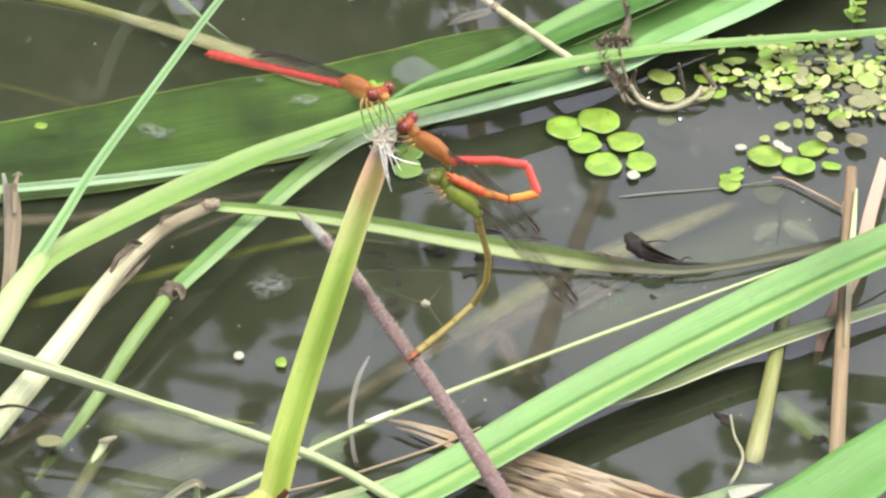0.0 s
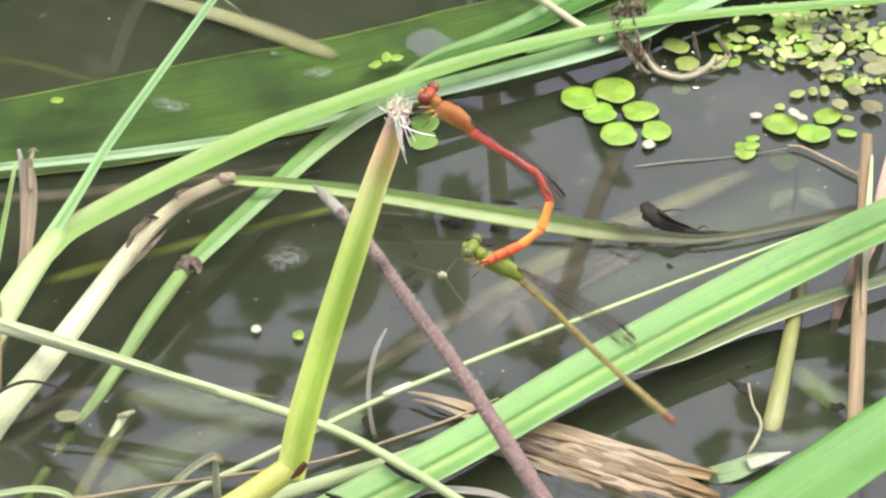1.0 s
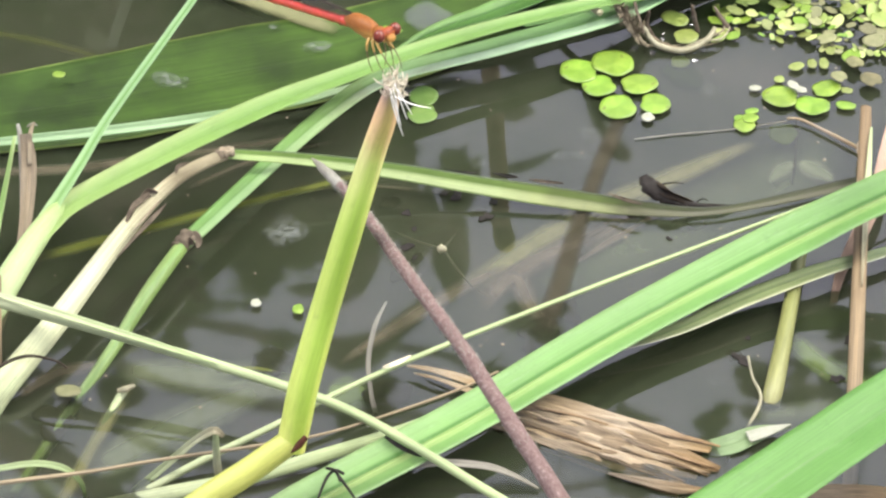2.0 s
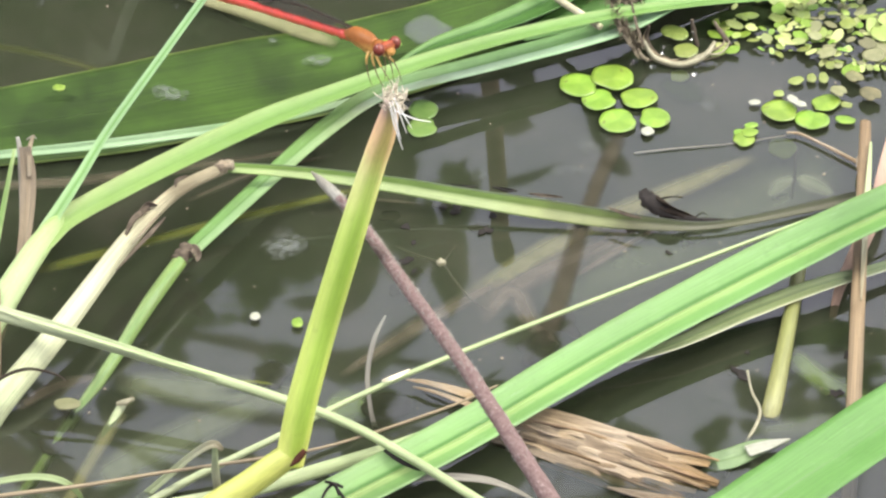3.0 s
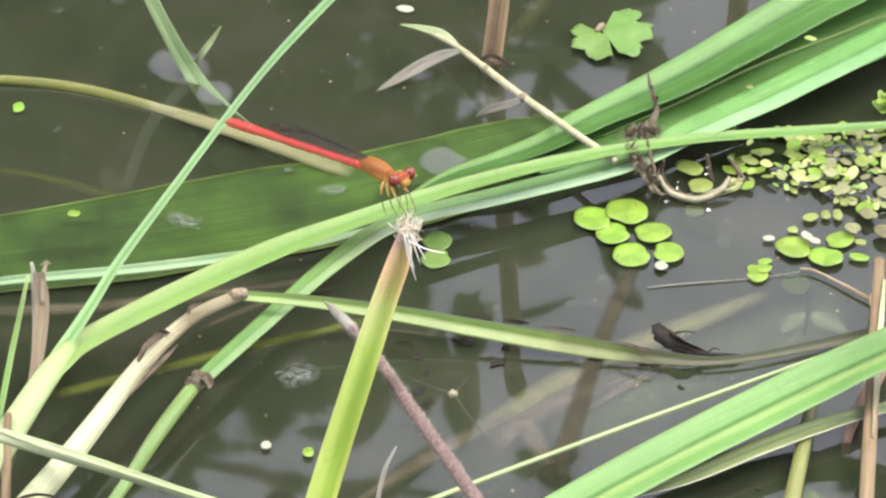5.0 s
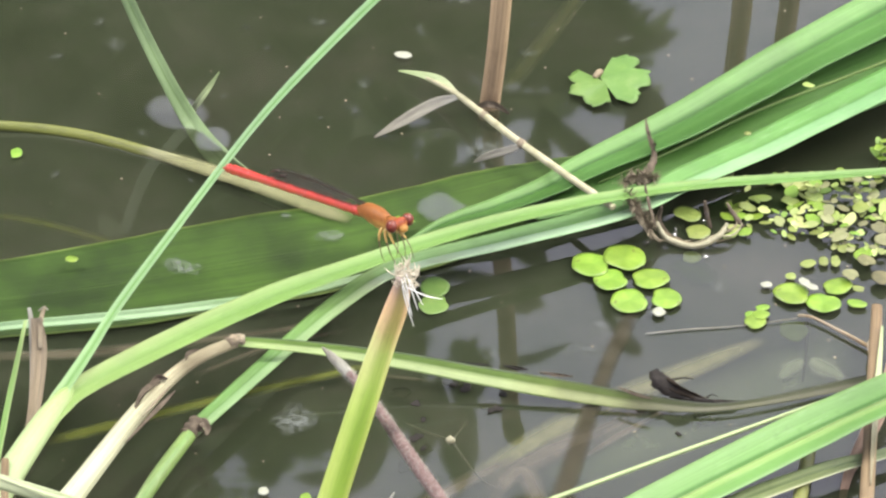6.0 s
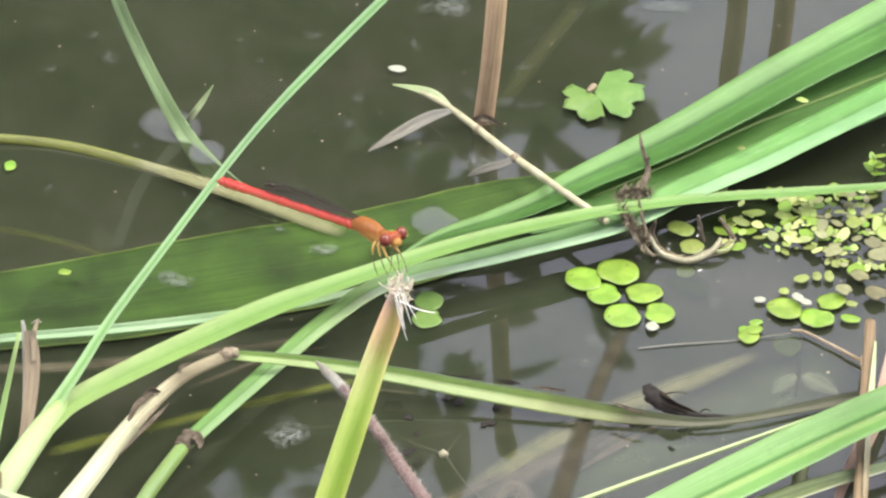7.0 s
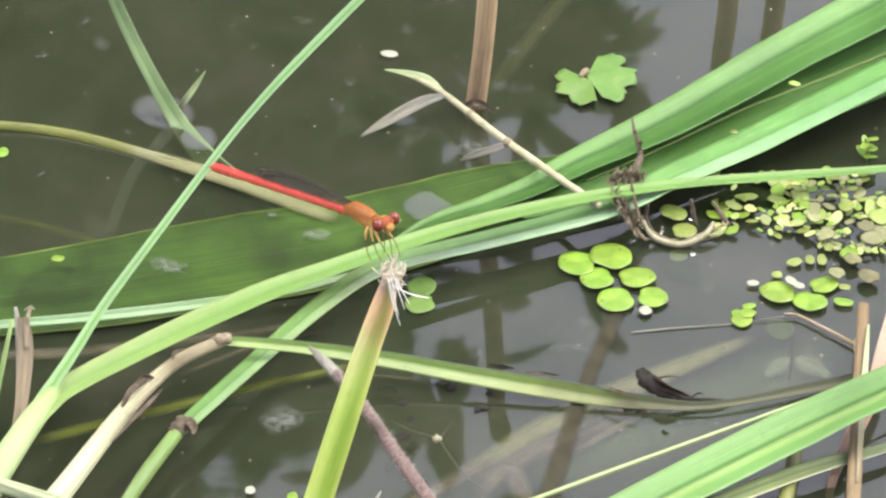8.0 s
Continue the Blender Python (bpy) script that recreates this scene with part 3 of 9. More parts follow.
# ---------------------------------------------------------------- reeds and grasses
def reed_shoot():
    """The forked shoot: a pale sheath that splits into an upright blade and a long arching one."""
    root = thing("reed_shoot", "fresh green reed shoot with pale sheath and two forking blades", "reed", (-0.0889, -0.0464, -0.006))
    inv = Matrix.Translation(-root.location)
    made = [
        part("sheath", tube([(-0.097, -0.0329, -0.03), (-0.0889, -0.0464, -0.006), (-0.0832, -0.0405, 0.003), (-0.0782, -0.03, 0.0062), (-0.0747, -0.0219, 0.0076), (-0.0717, -0.0153, 0.0084), (-0.0695, -0.0112, 0.009), (-0.0683, -0.0087, 0.0092)], [0.0054, 0.0054, 0.0052, 0.0050, 0.0046, 0.0041, 0.0030, 0.0006], flat=0.55, steps=44, sides=20), G_SHEATH),
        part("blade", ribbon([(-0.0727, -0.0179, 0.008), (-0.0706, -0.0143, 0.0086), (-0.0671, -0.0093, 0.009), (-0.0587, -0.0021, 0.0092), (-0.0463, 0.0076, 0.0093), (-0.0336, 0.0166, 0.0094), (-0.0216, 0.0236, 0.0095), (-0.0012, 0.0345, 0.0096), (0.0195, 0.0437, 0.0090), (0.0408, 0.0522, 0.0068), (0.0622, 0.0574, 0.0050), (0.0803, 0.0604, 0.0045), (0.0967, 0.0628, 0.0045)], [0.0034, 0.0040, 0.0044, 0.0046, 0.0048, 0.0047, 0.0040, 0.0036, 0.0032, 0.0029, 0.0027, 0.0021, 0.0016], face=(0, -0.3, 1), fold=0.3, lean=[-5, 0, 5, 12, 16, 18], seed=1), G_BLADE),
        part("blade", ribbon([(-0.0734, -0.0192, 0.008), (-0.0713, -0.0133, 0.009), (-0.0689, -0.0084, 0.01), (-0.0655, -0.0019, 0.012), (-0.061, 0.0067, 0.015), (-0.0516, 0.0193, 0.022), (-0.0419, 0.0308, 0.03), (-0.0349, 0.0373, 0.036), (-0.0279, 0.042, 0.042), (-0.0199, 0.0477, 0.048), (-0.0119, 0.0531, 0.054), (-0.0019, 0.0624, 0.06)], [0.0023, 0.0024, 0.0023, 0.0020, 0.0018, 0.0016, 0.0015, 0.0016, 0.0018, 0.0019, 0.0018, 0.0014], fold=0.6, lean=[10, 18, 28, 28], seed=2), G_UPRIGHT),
    ]
    for ob in made:
        ob.parent = root
        ob.matrix_parent_inverse = inv
    return root


reed_shoot()


def plant(name, label, category, parts, group=""):
    """A plant of several pieces: (name, mesh, material, label)."""
    if len(parts) == 1:
        n, me, mat, lab = parts[0]
        return tagged(part(name, me, mat), label, category, group)
    root = thing(name, label, category, group=group)
    for n, me, mat, lab in parts:
        part(n, me, mat, root, lab)
    return root


def ribbed_leaf(name, label, points, widths, fold, lean, mat, rib, seed, rib_mat, crease=0.0, at=0.0, face=VIEWWARD):
    return plant(name, label, "leaf", [
        ("blade", ribbon(points, widths, fold=fold, lean=lean, seed=seed, crease=crease, face=face), mat, ""),
        ("midrib", midrib(points, widths, fold, lean, rib, face=face, off=at), rib_mat, "raised midrib")])


plant("grass_stalk", "green grass stalk with brown node ring and long pale leaf", "grass", [
    ("stalk", tube([(-0.0735, -0.0698, -0.0027), (-0.0702, -0.0625, -0.0022), (-0.0652, -0.0512, -0.0012), (-0.0582, -0.0374, 0.0012), (-0.0526, -0.0271, 0.0045), (-0.047, -0.0158, 0.0055)], [0.0022, 0.0021, 0.0019, 0.0022, 0.0027, 0.0025]), G_NODESTALK, ""),
    ("node_ring", tube([(-0.048, -0.0175, 0.0055), (-0.0468, -0.0155, 0.0058), (-0.0461, -0.014, 0.006)], [0.0026, 0.0030, 0.0026], steps=12, rough=0.5), M_WITHER, "torn brown papery node ring"),
    ("node_flap", ribbon([(-0.0458, -0.0150, 0.0068), (-0.0451, -0.0160, 0.0070), (-0.0446, -0.0171, 0.0068), (-0.0447, -0.0180, 0.0062)], [0.0010, 0.0018, 0.0014, 0.0005], fold=0.7, lean=25, steps=20, ripple=0.5, seed=111), M_WITHER, "torn brown papery flap"),
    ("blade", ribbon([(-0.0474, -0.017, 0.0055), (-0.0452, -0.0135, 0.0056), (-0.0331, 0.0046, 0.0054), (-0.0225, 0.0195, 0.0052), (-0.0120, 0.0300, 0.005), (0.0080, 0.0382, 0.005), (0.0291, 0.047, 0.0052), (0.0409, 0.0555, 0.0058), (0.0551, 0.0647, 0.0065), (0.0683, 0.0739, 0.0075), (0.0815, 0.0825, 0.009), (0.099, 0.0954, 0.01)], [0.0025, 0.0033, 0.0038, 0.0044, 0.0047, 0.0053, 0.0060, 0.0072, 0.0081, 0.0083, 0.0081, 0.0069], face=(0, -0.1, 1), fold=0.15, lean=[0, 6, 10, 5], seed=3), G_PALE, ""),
])
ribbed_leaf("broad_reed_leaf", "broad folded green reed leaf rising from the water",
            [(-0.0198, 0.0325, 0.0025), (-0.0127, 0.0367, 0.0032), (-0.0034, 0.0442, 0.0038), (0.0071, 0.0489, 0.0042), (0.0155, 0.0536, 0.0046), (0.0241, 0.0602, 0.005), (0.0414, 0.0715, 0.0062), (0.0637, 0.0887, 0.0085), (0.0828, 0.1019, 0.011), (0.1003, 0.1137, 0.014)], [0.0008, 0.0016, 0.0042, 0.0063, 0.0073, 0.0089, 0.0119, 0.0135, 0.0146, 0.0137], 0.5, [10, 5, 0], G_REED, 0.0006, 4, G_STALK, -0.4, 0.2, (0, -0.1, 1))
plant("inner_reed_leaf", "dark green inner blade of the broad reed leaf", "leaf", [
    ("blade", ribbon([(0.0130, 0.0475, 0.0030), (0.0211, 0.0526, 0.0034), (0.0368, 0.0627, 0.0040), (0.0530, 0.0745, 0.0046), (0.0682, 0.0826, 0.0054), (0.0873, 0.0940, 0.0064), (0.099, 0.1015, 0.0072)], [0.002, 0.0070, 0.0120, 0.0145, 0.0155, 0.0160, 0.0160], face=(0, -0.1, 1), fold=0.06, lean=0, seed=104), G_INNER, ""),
    ("midrib", tube([(0.0250, 0.0565, 0.0042), (0.0400, 0.0665, 0.0048), (0.0560, 0.0780, 0.0054), (0.0720, 0.0870, 0.0062), (0.0900, 0.0975, 0.0072)], [0.0003, 0.0005, 0.0006, 0.0006, 0.0006], flat=0.5, steps=30, sides=8), G_STALK, "pale raised midrib")])
flat_leaf = [(-0.1010, 0.0210, 0.0004), (-0.0899, 0.0240, 0.0004), (-0.0624, 0.0305, 0.0004), (-0.0418, 0.0365, 0.0004), (-0.0186, 0.0430, 0.0005), (0.005, 0.0535, 0.0008), (0.0205, 0.0622, 0.0012), (0.0297, 0.068, 0.002)]
flat_wide = [0.0180, 0.0214, 0.0253, 0.0260, 0.0250, 0.0218, 0.0125, 0.0018]
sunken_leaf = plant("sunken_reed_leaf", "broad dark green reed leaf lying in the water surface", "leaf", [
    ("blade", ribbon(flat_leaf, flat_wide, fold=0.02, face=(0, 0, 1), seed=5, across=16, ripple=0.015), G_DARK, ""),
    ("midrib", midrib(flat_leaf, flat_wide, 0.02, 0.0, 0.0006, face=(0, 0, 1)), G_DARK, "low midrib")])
plant("leaf_strip", "narrow pale leaf strip curling along the water", "leaf", [
    ("blade", ribbon([(-0.0917, 0.0144, 0.001), (-0.0825, 0.0147, 0.003), (-0.0673, 0.0167, 0.0032), (-0.0522, 0.0192, 0.0034), (-0.037, 0.0225, 0.0036), (-0.0258, 0.0255, 0.0038), (-0.0126, 0.0316, 0.0038)], [0.0013, 0.0015, 0.0017, 0.0018, 0.0016, 0.0013, 0.0007], fold=0.4, lean=[0, 20], seed=6), G_MINT, "")])
plant("dry_shoot", "half dead reed shoot with dried sheath and bent green leaf", "reed", [
    ("sheath", tube([(-0.0861, -0.0531, -0.012), (-0.0826, -0.0541, -0.005), (-0.0765, -0.0498, 0.003), (-0.0677, -0.0358, 0.006), (-0.0563, -0.0136, 0.008), (-0.0484, -0.0023, 0.009), (-0.0404, 0.0032, 0.0095)], [0.0051, 0.0049, 0.0046, 0.0041, 0.0032, 0.0024, 0.0021], flat=0.75, rough=0.1), M_DRY, ""),
    ("knot", tube([(-0.0418, 0.0027, 0.0095), (-0.0404, 0.0031, 0.01), (-0.039, 0.0036, 0.0096)], [0.0019, 0.0021, 0.0017], steps=16, rough=0.45), M_TAN, "shrivelled brown joint"),
    ("flake", ribbon([(-0.0574, -0.0156, 0.0086), (-0.0562, -0.0126, 0.0098), (-0.0548, -0.0100, 0.0100), (-0.0531, -0.0080, 0.0096)], [0.0002, 0.0010, 0.0013, 0.0003], fold=0.9, lean=40, steps=24, ripple=0.7, seed=81), M_WITHER, "peeling brown flake"),
    ("flake", ribbon([(-0.0552, -0.0098, 0.0098), (-0.0536, -0.0078, 0.0106), (-0.0518, -0.0078, 0.0102)], [0.0003, 0.0012, 0.0003], fold=0.8, lean=-30, steps=18, ripple=0.7, seed=82), M_WITHER, "peeling brown flake"),
    ("flake", ribbon([(-0.0503, -0.0110, 0.0102), (-0.0522, -0.0146, 0.0104), (-0.0545, -0.0182, 0.0100), (-0.0582, -0.0232, 0.0088)], [0.0003, 0.0008, 0.0007, 0.0002], fold=0.5, lean=-20, steps=24, ripple=0.5, seed=83), M_WITHER, "dark torn edge"),
    ("flake", ribbon([(-0.0512, -0.0100, 0.0104), (-0.0530, -0.0138, 0.0108), (-0.0556, -0.0182, 0.0104)], [0.0002, 0.0005, 0.0002], fold=0.3, lean=10, steps=20, ripple=0.5, seed=87), M_TAN, "brown torn fibre"),
    ("flake", ribbon([(-0.0488, -0.0029, 0.0103), (-0.0484, -0.0023, 0.0113), (-0.0467, -0.0016, 0.0118)], [0.0003, 0.0008, 0.0002], fold=0.7, lean=30, steps=12, ripple=0.5, seed=84), M_WITHER, "peeling brown flake"),
    ("blade", ribbon([(-0.0406, 0.0033, 0.0096), (-0.0261, 0.0038, 0.0076), (-0.0110, 0.0034, 0.0052), (0.0041, 0.0014, 0.0034), (0.0191, -0.0011, 0.0023), (0.0331, -0.0032, 0.0015), (0.0471, -0.0037, 0.0014), (0.0696, 0.0032, 0.0010), (0.0841, 0.0083, 0.0008)], [0.0018, 0.0023, 0.0029, 0.0033, 0.0036, 0.0028, 0.0015, 0.0022, 0.0022], fold=0.35, lean=[0, 0, 10, 20], seed=7), G_HALF, ""),
    ("torn_edge", ribbon([(-0.0015, 0.0033, 0.0053), (0.0015, 0.0029, 0.0050), (0.0045, 0.0033, 0.0046)], [0.0002, 0.0006, 0.0002], fold=0.4, steps=14, seed=101, ripple=0.8), M_BLACK, "dark rotten edge"),
    ("torn_edge", ribbon([(0.0069, 0.0032, 0.0046), (0.0094, 0.0025, 0.0045), (0.0114, 0.0023, 0.0044)], [0.0002, 0.0007, 0.0002], fold=0.4, steps=14, seed=102, ripple=0.8), M_BLACK, "dark rotten edge"),
    ("torn_edge", ribbon([(0.0134, 0.0017, 0.0043), (0.0164, 0.0013, 0.0041), (0.0194, 0.0012, 0.0038)], [0.0002, 0.0006, 0.0002], fold=0.4, steps=14, seed=103, ripple=0.8), M_WITHER, "dark rotten edge"),
    ("torn_edge", ribbon([(0.0274, -0.0015, 0.0037), (0.0303, -0.0032, 0.0036), (0.0332, -0.0043, 0.0035)], [0.0002, 0.0007, 0.0003], fold=0.4, steps=14, seed=104, ripple=0.8), M_WITHER, "dark rotten edge"),
])
plant("dead_leaf", "tattered tan dead leaf standing upright", "dead leaf", [
    ("blade", ribbon([(-0.0756, 0.0039, 0.014), (-0.0749, -0.0012, 0.01), (-0.0754, -0.0115, 0.0045), (-0.0774, -0.0255, 0.0005), (-0.0811, -0.0375, -0.005)], [0.002, 0.0028, 0.0021, 0.0011, 0.0007], fold=0.6, lean=10, seed=8, ripple=0.4), M_TAN, ""),
    ("splinter", ribbon([(-0.077, 0.0061, 0.0145), (-0.0765, 0.0035, 0.0125), (-0.076, -0.0054, 0.007), (-0.0763, -0.0143, 0.003)], [0.0006, 0.0009, 0.0007, 0.0003], fold=0.5, seed=85, ripple=0.4, steps=24), M_GREY, ""),
    ("splinter", ribbon([(-0.0742, 0.0065, 0.0145), (-0.0747, 0.0038, 0.0136), (-0.0747, -0.0004, 0.0106)], [0.0005, 0.0008, 0.0007], fold=0.5, seed=86, ripple=0.4, steps=16), M_TAN, ""),
    ("splinter", tube([(-0.0736, 0.0061, 0.014), (-0.0744, 0.0062, 0.0145), (-0.0754, 0.0058, 0.014)], [0.0002, 0.0003, 0.0003], steps=10, sides=6), M_GREY, "")])
plant("thin_shoot", "thin green grass shoot beside the dead leaf", "grass", [
    ("blade", ribbon([(-0.078, 0.008, 0.01), (-0.079, 0.0007, 0.007), (-0.0802, -0.0075, 0.0035), (-0.0818, -0.0267, -0.0005), (-0.0832, -0.0344, -0.004)], [0.0006, 0.0009, 0.0011, 0.0011, 0.0011], fold=0.3, seed=9), G_BLADE, "")])
plant("brown_stub", "dark brown broken reed stub", "reed", [
    ("stub", tube([(-0.0785, -0.0279, 0.009), (-0.0783, -0.0348, 0.0055), (-0.0779, -0.0449, 0.0015), (-0.0781, -0.0527, -0.004)], [0.0013, 0.0016, 0.0017, 0.0017]), M_REED, "")])

purple = thing("purple_stalk", "rough purplish brown dead stalk with pale pointed tip", "stalk")
part("stalk", tube([(0.0187, -0.1319, 0.05), (0.011, -0.1172, 0.053), (0.0014, -0.094, 0.052), (-0.0075, -0.0736, 0.05), (-0.0144, -0.056, 0.047), (-0.0192, -0.0459, 0.0453)], [0.0029, 0.0026, 0.0023, 0.0021, 0.0018, 0.0014], rough=0.08, lumps=40, sides=18, steps=70), M_PURPLE, purple)
part("tip", tube([(-0.0185, -0.0473, 0.0455), (-0.0207, -0.0435, 0.045), (-0.0221, -0.0409, 0.0445), (-0.0233, -0.0386, 0.044)], [0.0018, 0.0017, 0.0011, 0.0002], rough=0.2, lumps=10, steps=20), M_GREY, purple, "pale dry pointed tip")
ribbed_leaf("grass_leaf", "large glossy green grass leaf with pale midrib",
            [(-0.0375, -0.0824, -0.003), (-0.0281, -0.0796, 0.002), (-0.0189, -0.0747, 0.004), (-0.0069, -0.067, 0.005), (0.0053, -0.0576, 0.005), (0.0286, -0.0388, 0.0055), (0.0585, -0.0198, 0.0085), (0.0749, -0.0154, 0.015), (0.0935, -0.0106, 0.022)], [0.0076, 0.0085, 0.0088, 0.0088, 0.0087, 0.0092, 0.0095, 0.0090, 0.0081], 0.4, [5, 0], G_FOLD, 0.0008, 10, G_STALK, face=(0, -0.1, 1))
ribbed_leaf("wide_grass_leaf", "wide bright green grass leaf close to the shore",
            [(0.0037, -0.1095, -0.005), (0.0218, -0.1035, 0.006), (0.0355, -0.095, 0.01), (0.0542, -0.0812, 0.013), (0.0702, -0.0706, 0.017), (0.0948, -0.0535, 0.022)], [0.0132, 0.0134, 0.0131, 0.0127, 0.0122, 0.0103], 0.2, 5, G_BRIGHT, 0.0004, 11, G_BRIGHT, face=(0, -0.1, 1))
plant("limp_leaf", "limp olive grass leaf beneath the larger leaf", "leaf", [
    ("blade", ribbon([(0.0227, -0.0421, 0.0022), (0.0285, -0.0403, 0.0026), (0.0383, -0.0363, 0.003), (0.0503, -0.0294, 0.0036), (0.0634, -0.0225, 0.0036), (0.0726, -0.0179, 0.0028), (0.0829, -0.0129, 0.0025)], [0.0008, 0.0015, 0.0029, 0.0037, 0.0033, 0.0024, 0.0017], face=(0, -0.1, 1), fold=0.3, lean=[4, 0], seed=12), G_LIMP, "")])
plant("crossing_stem", "long pale green grass stem lying across the others", "stem", [
    ("sheath", ribbon([(-0.0805, -0.0371, 0.0144), (-0.0707, -0.041, 0.0138), (-0.0601, -0.0442, 0.0122), (-0.0476, -0.0484, 0.0106), (-0.04, -0.0511, 0.0096)], [0.0006, 0.0012, 0.0012, 0.0009, 0.0002], fold=0.5, lean=15, steps=30, seed=95), G_LIGHT, "thin pale sheath wrapped on the stem"),
    ("stem", tube([(-0.0826, -0.0364, 0.013), (-0.0767, -0.0386, 0.0125), (-0.0574, -0.0441, 0.01), (-0.0305, -0.0541, 0.008), (-0.0153, -0.0622, 0.0076), (0.0051, -0.0787, 0.0065), (0.0179, -0.0874, 0.004), (0.0254, -0.0864, -0.004)], [0.0020, 0.0020, 0.0018, 0.0017, 0.0016, 0.0016, 0.0016, 0.0015]), G_LIGHT, "")])
plant("slender_grass", "thin light green stem leaning over the water", "stem", [
    ("stem", tube([(-0.0577, -0.0702, -0.005), (-0.0518, -0.0708, -0.001), (-0.0425, -0.0667, 0.002), (-0.0295, -0.0597, 0.004), (-0.0193, -0.0532, 0.005), (-0.0022, -0.0434, 0.006), (0.029, -0.0269, 0.007), (0.0611, -0.0106, 0.008), (0.0764, -0.0019, 0.008), (0.0972, 0.013, 0.005)], [0.0016, 0.0015, 0.0013, 0.0011, 0.0010, 0.0009, 0.0008, 0.0006, 0.0005, 0.0004]), G_LIGHT, "")])
plant("pale_grass", "pale green stem running under the grass leaf", "stem", [
    ("stem", tube([(-0.0625, -0.071, -0.005), (-0.0471, -0.0728, 0.0008), (-0.0341, -0.07, 0.0016), (-0.0193, -0.0643, 0.002), (-0.008, -0.0595, 0.0022), (0.0024, -0.0535, 0.0022), (0.0091, -0.049, 0.002)], [0.0024, 0.0026, 0.0025, 0.0023, 0.0022, 0.0018, 0.0011], flat=0.6), G_LIGHT, "")])
plant("brown_stalk", "thin dry brown stalk lying over the stems", "stalk", [
    ("stalk", tube([(-0.0841, -0.0688, -0.003), (-0.0746, -0.0744, 0.005), (-0.0608, -0.0725, 0.0055), (-0.0488, -0.0703, 0.006), (-0.0303, -0.0671, 0.0065), (-0.0192, -0.064, 0.0065), (-0.0019, -0.0559, 0.0065), (0.0072, -0.0497, 0.006)], [0.0008, 0.0008, 0.0007, 0.0006, 0.0006, 0.0005, 0.0005, 0.0003]), M_BROWN, "")])
plant("curled_leaf", "small curled grey dead leaf tip", "dead leaf", [
    ("blade", ribbon([(-0.0116, -0.0387, 0.012), (-0.0136, -0.0416, 0.009), (-0.0147, -0.0457, 0.005), (-0.0143, -0.0502, 0.002), (-0.0135, -0.0526, -0.001)], [0.0003, 0.0008, 0.0008, 0.0007, 0.0009], fold=0.6, seed=13), M_GREY, "")])
def straw_husk():
    """A dead leaf split along its fibres into flat strips with ragged ends, half under water."""
    root = thing("straw_husk", "broken straw-coloured dead leaf floating half sunk", "dead leaf")
    rnd = random.Random(12)
    top_a, low_a = Vector((0.0040, -0.0470, 0.0012)), Vector((0.0050, -0.0562, 0.0002))
    top_b, low_b = Vector((0.0462, -0.0632, 0.0010)), Vector((0.0400, -0.0735, -0.0012))
    for k, (f0, wide, s0, s1) in enumerate(((0.16, 0.0040, 0.0, 0.93), (0.42, 0.0044, 0.02, 1.0), (0.66, 0.0042, 0.0, 0.94), (0.87, 0.0034, 0.04, 0.82))):
        a, b = top_a.lerp(low_a, f0), top_b.lerp(low_b, f0)
        pts = [a.lerp(b, s0 + (s1 - s0) * q) + Vector((0, rnd.gauss(0, 0.0002), 0.0003 * math.sin(q * 3.1))) for q in (0, 0.2, 0.4, 0.6, 0.8, 1)]
        part("plate", ribbon(pts, [wide * 0.8, wide, wide * 1.05, wide, wide * 0.95, wide * 0.35], fold=0.05, face=(0, -0.1, 1), seed=70 + k, ripple=0.35, steps=60, across=18, lean=rnd.uniform(-4, 4)), M_STRAW_PALE if k in (0, 2) else M_STRAW, root)
    for k in range(12):
        f = rnd.uniform(0.08, 0.9)
        a, b = top_a.lerp(low_a, f), top_b.lerp(low_b, f)
        s0 = rnd.choice((0.0, 0.1, 0.45, 0.6))
        s1 = min(s0 + rnd.uniform(0.3, 0.55), 1.02 - 0.2 * abs(f - 0.4))
        lift = Vector((0, 0, rnd.uniform(0.0004, 0.0008)))
        pts = [a.lerp(b, s0 + (s1 - s0) * q) + lift + Vector((0, rnd.gauss(0, 0.0002), rnd.gauss(0, 0.0001))) for q in (0, 0.33, 0.66, 1)]
        w = rnd.uniform(0.0004, 0.0009)
        part("strip", ribbon(pts, [w * 0.5, w, w, w * 0.4], fold=0.3, face=(0, -0.1, 1), seed=90 + k, ripple=0.5, steps=24, across=5, lean=rnd.uniform(-15, 15)), rnd.choice((M_STRAW_PALE, M_STRAW_DARK, M_STRAW_WET)), root)
    for k in range(5):
        f = 0.2 + 0.18 * k
        c, b = top_a.lerp(low_a, f), top_b.lerp(low_b, f)
        part("strip", ribbon([c.lerp(b, 0.05) - Vector((0, 0, 0.0009)), c.lerp(b, 0.45) - Vector((0, 0, 0.0008)), c.lerp(b, 0.9) - Vector((0, 0, 0.0012))], [0.0022, 0.0032, 0.0024], fold=0.05, face=(0, 0, 1), seed=120 + k, ripple=0.2, steps=20, across=6), M_STRAW_WET, root)
    for p, w, sd in (([(-0.0082, -0.0437, 0.0018), (-0.0040, -0.0454, 0.0024), (0.0030, -0.0482, 0.0018)], [0.0003, 0.0010, 0.0012], 15), ([(-0.0070, -0.0447, 0.001), (-0.0030, -0.0468, 0.0016), (0.0040, -0.0505, 0.0014)], [0.0003, 0.0007, 0.0012], 16),
                     ([(-0.0048, -0.0439, 0.0016), (0.0, -0.0462, 0.0022), (0.0048, -0.0480, 0.0016)], [0.0002, 0.0006, 0.0010], 17)):
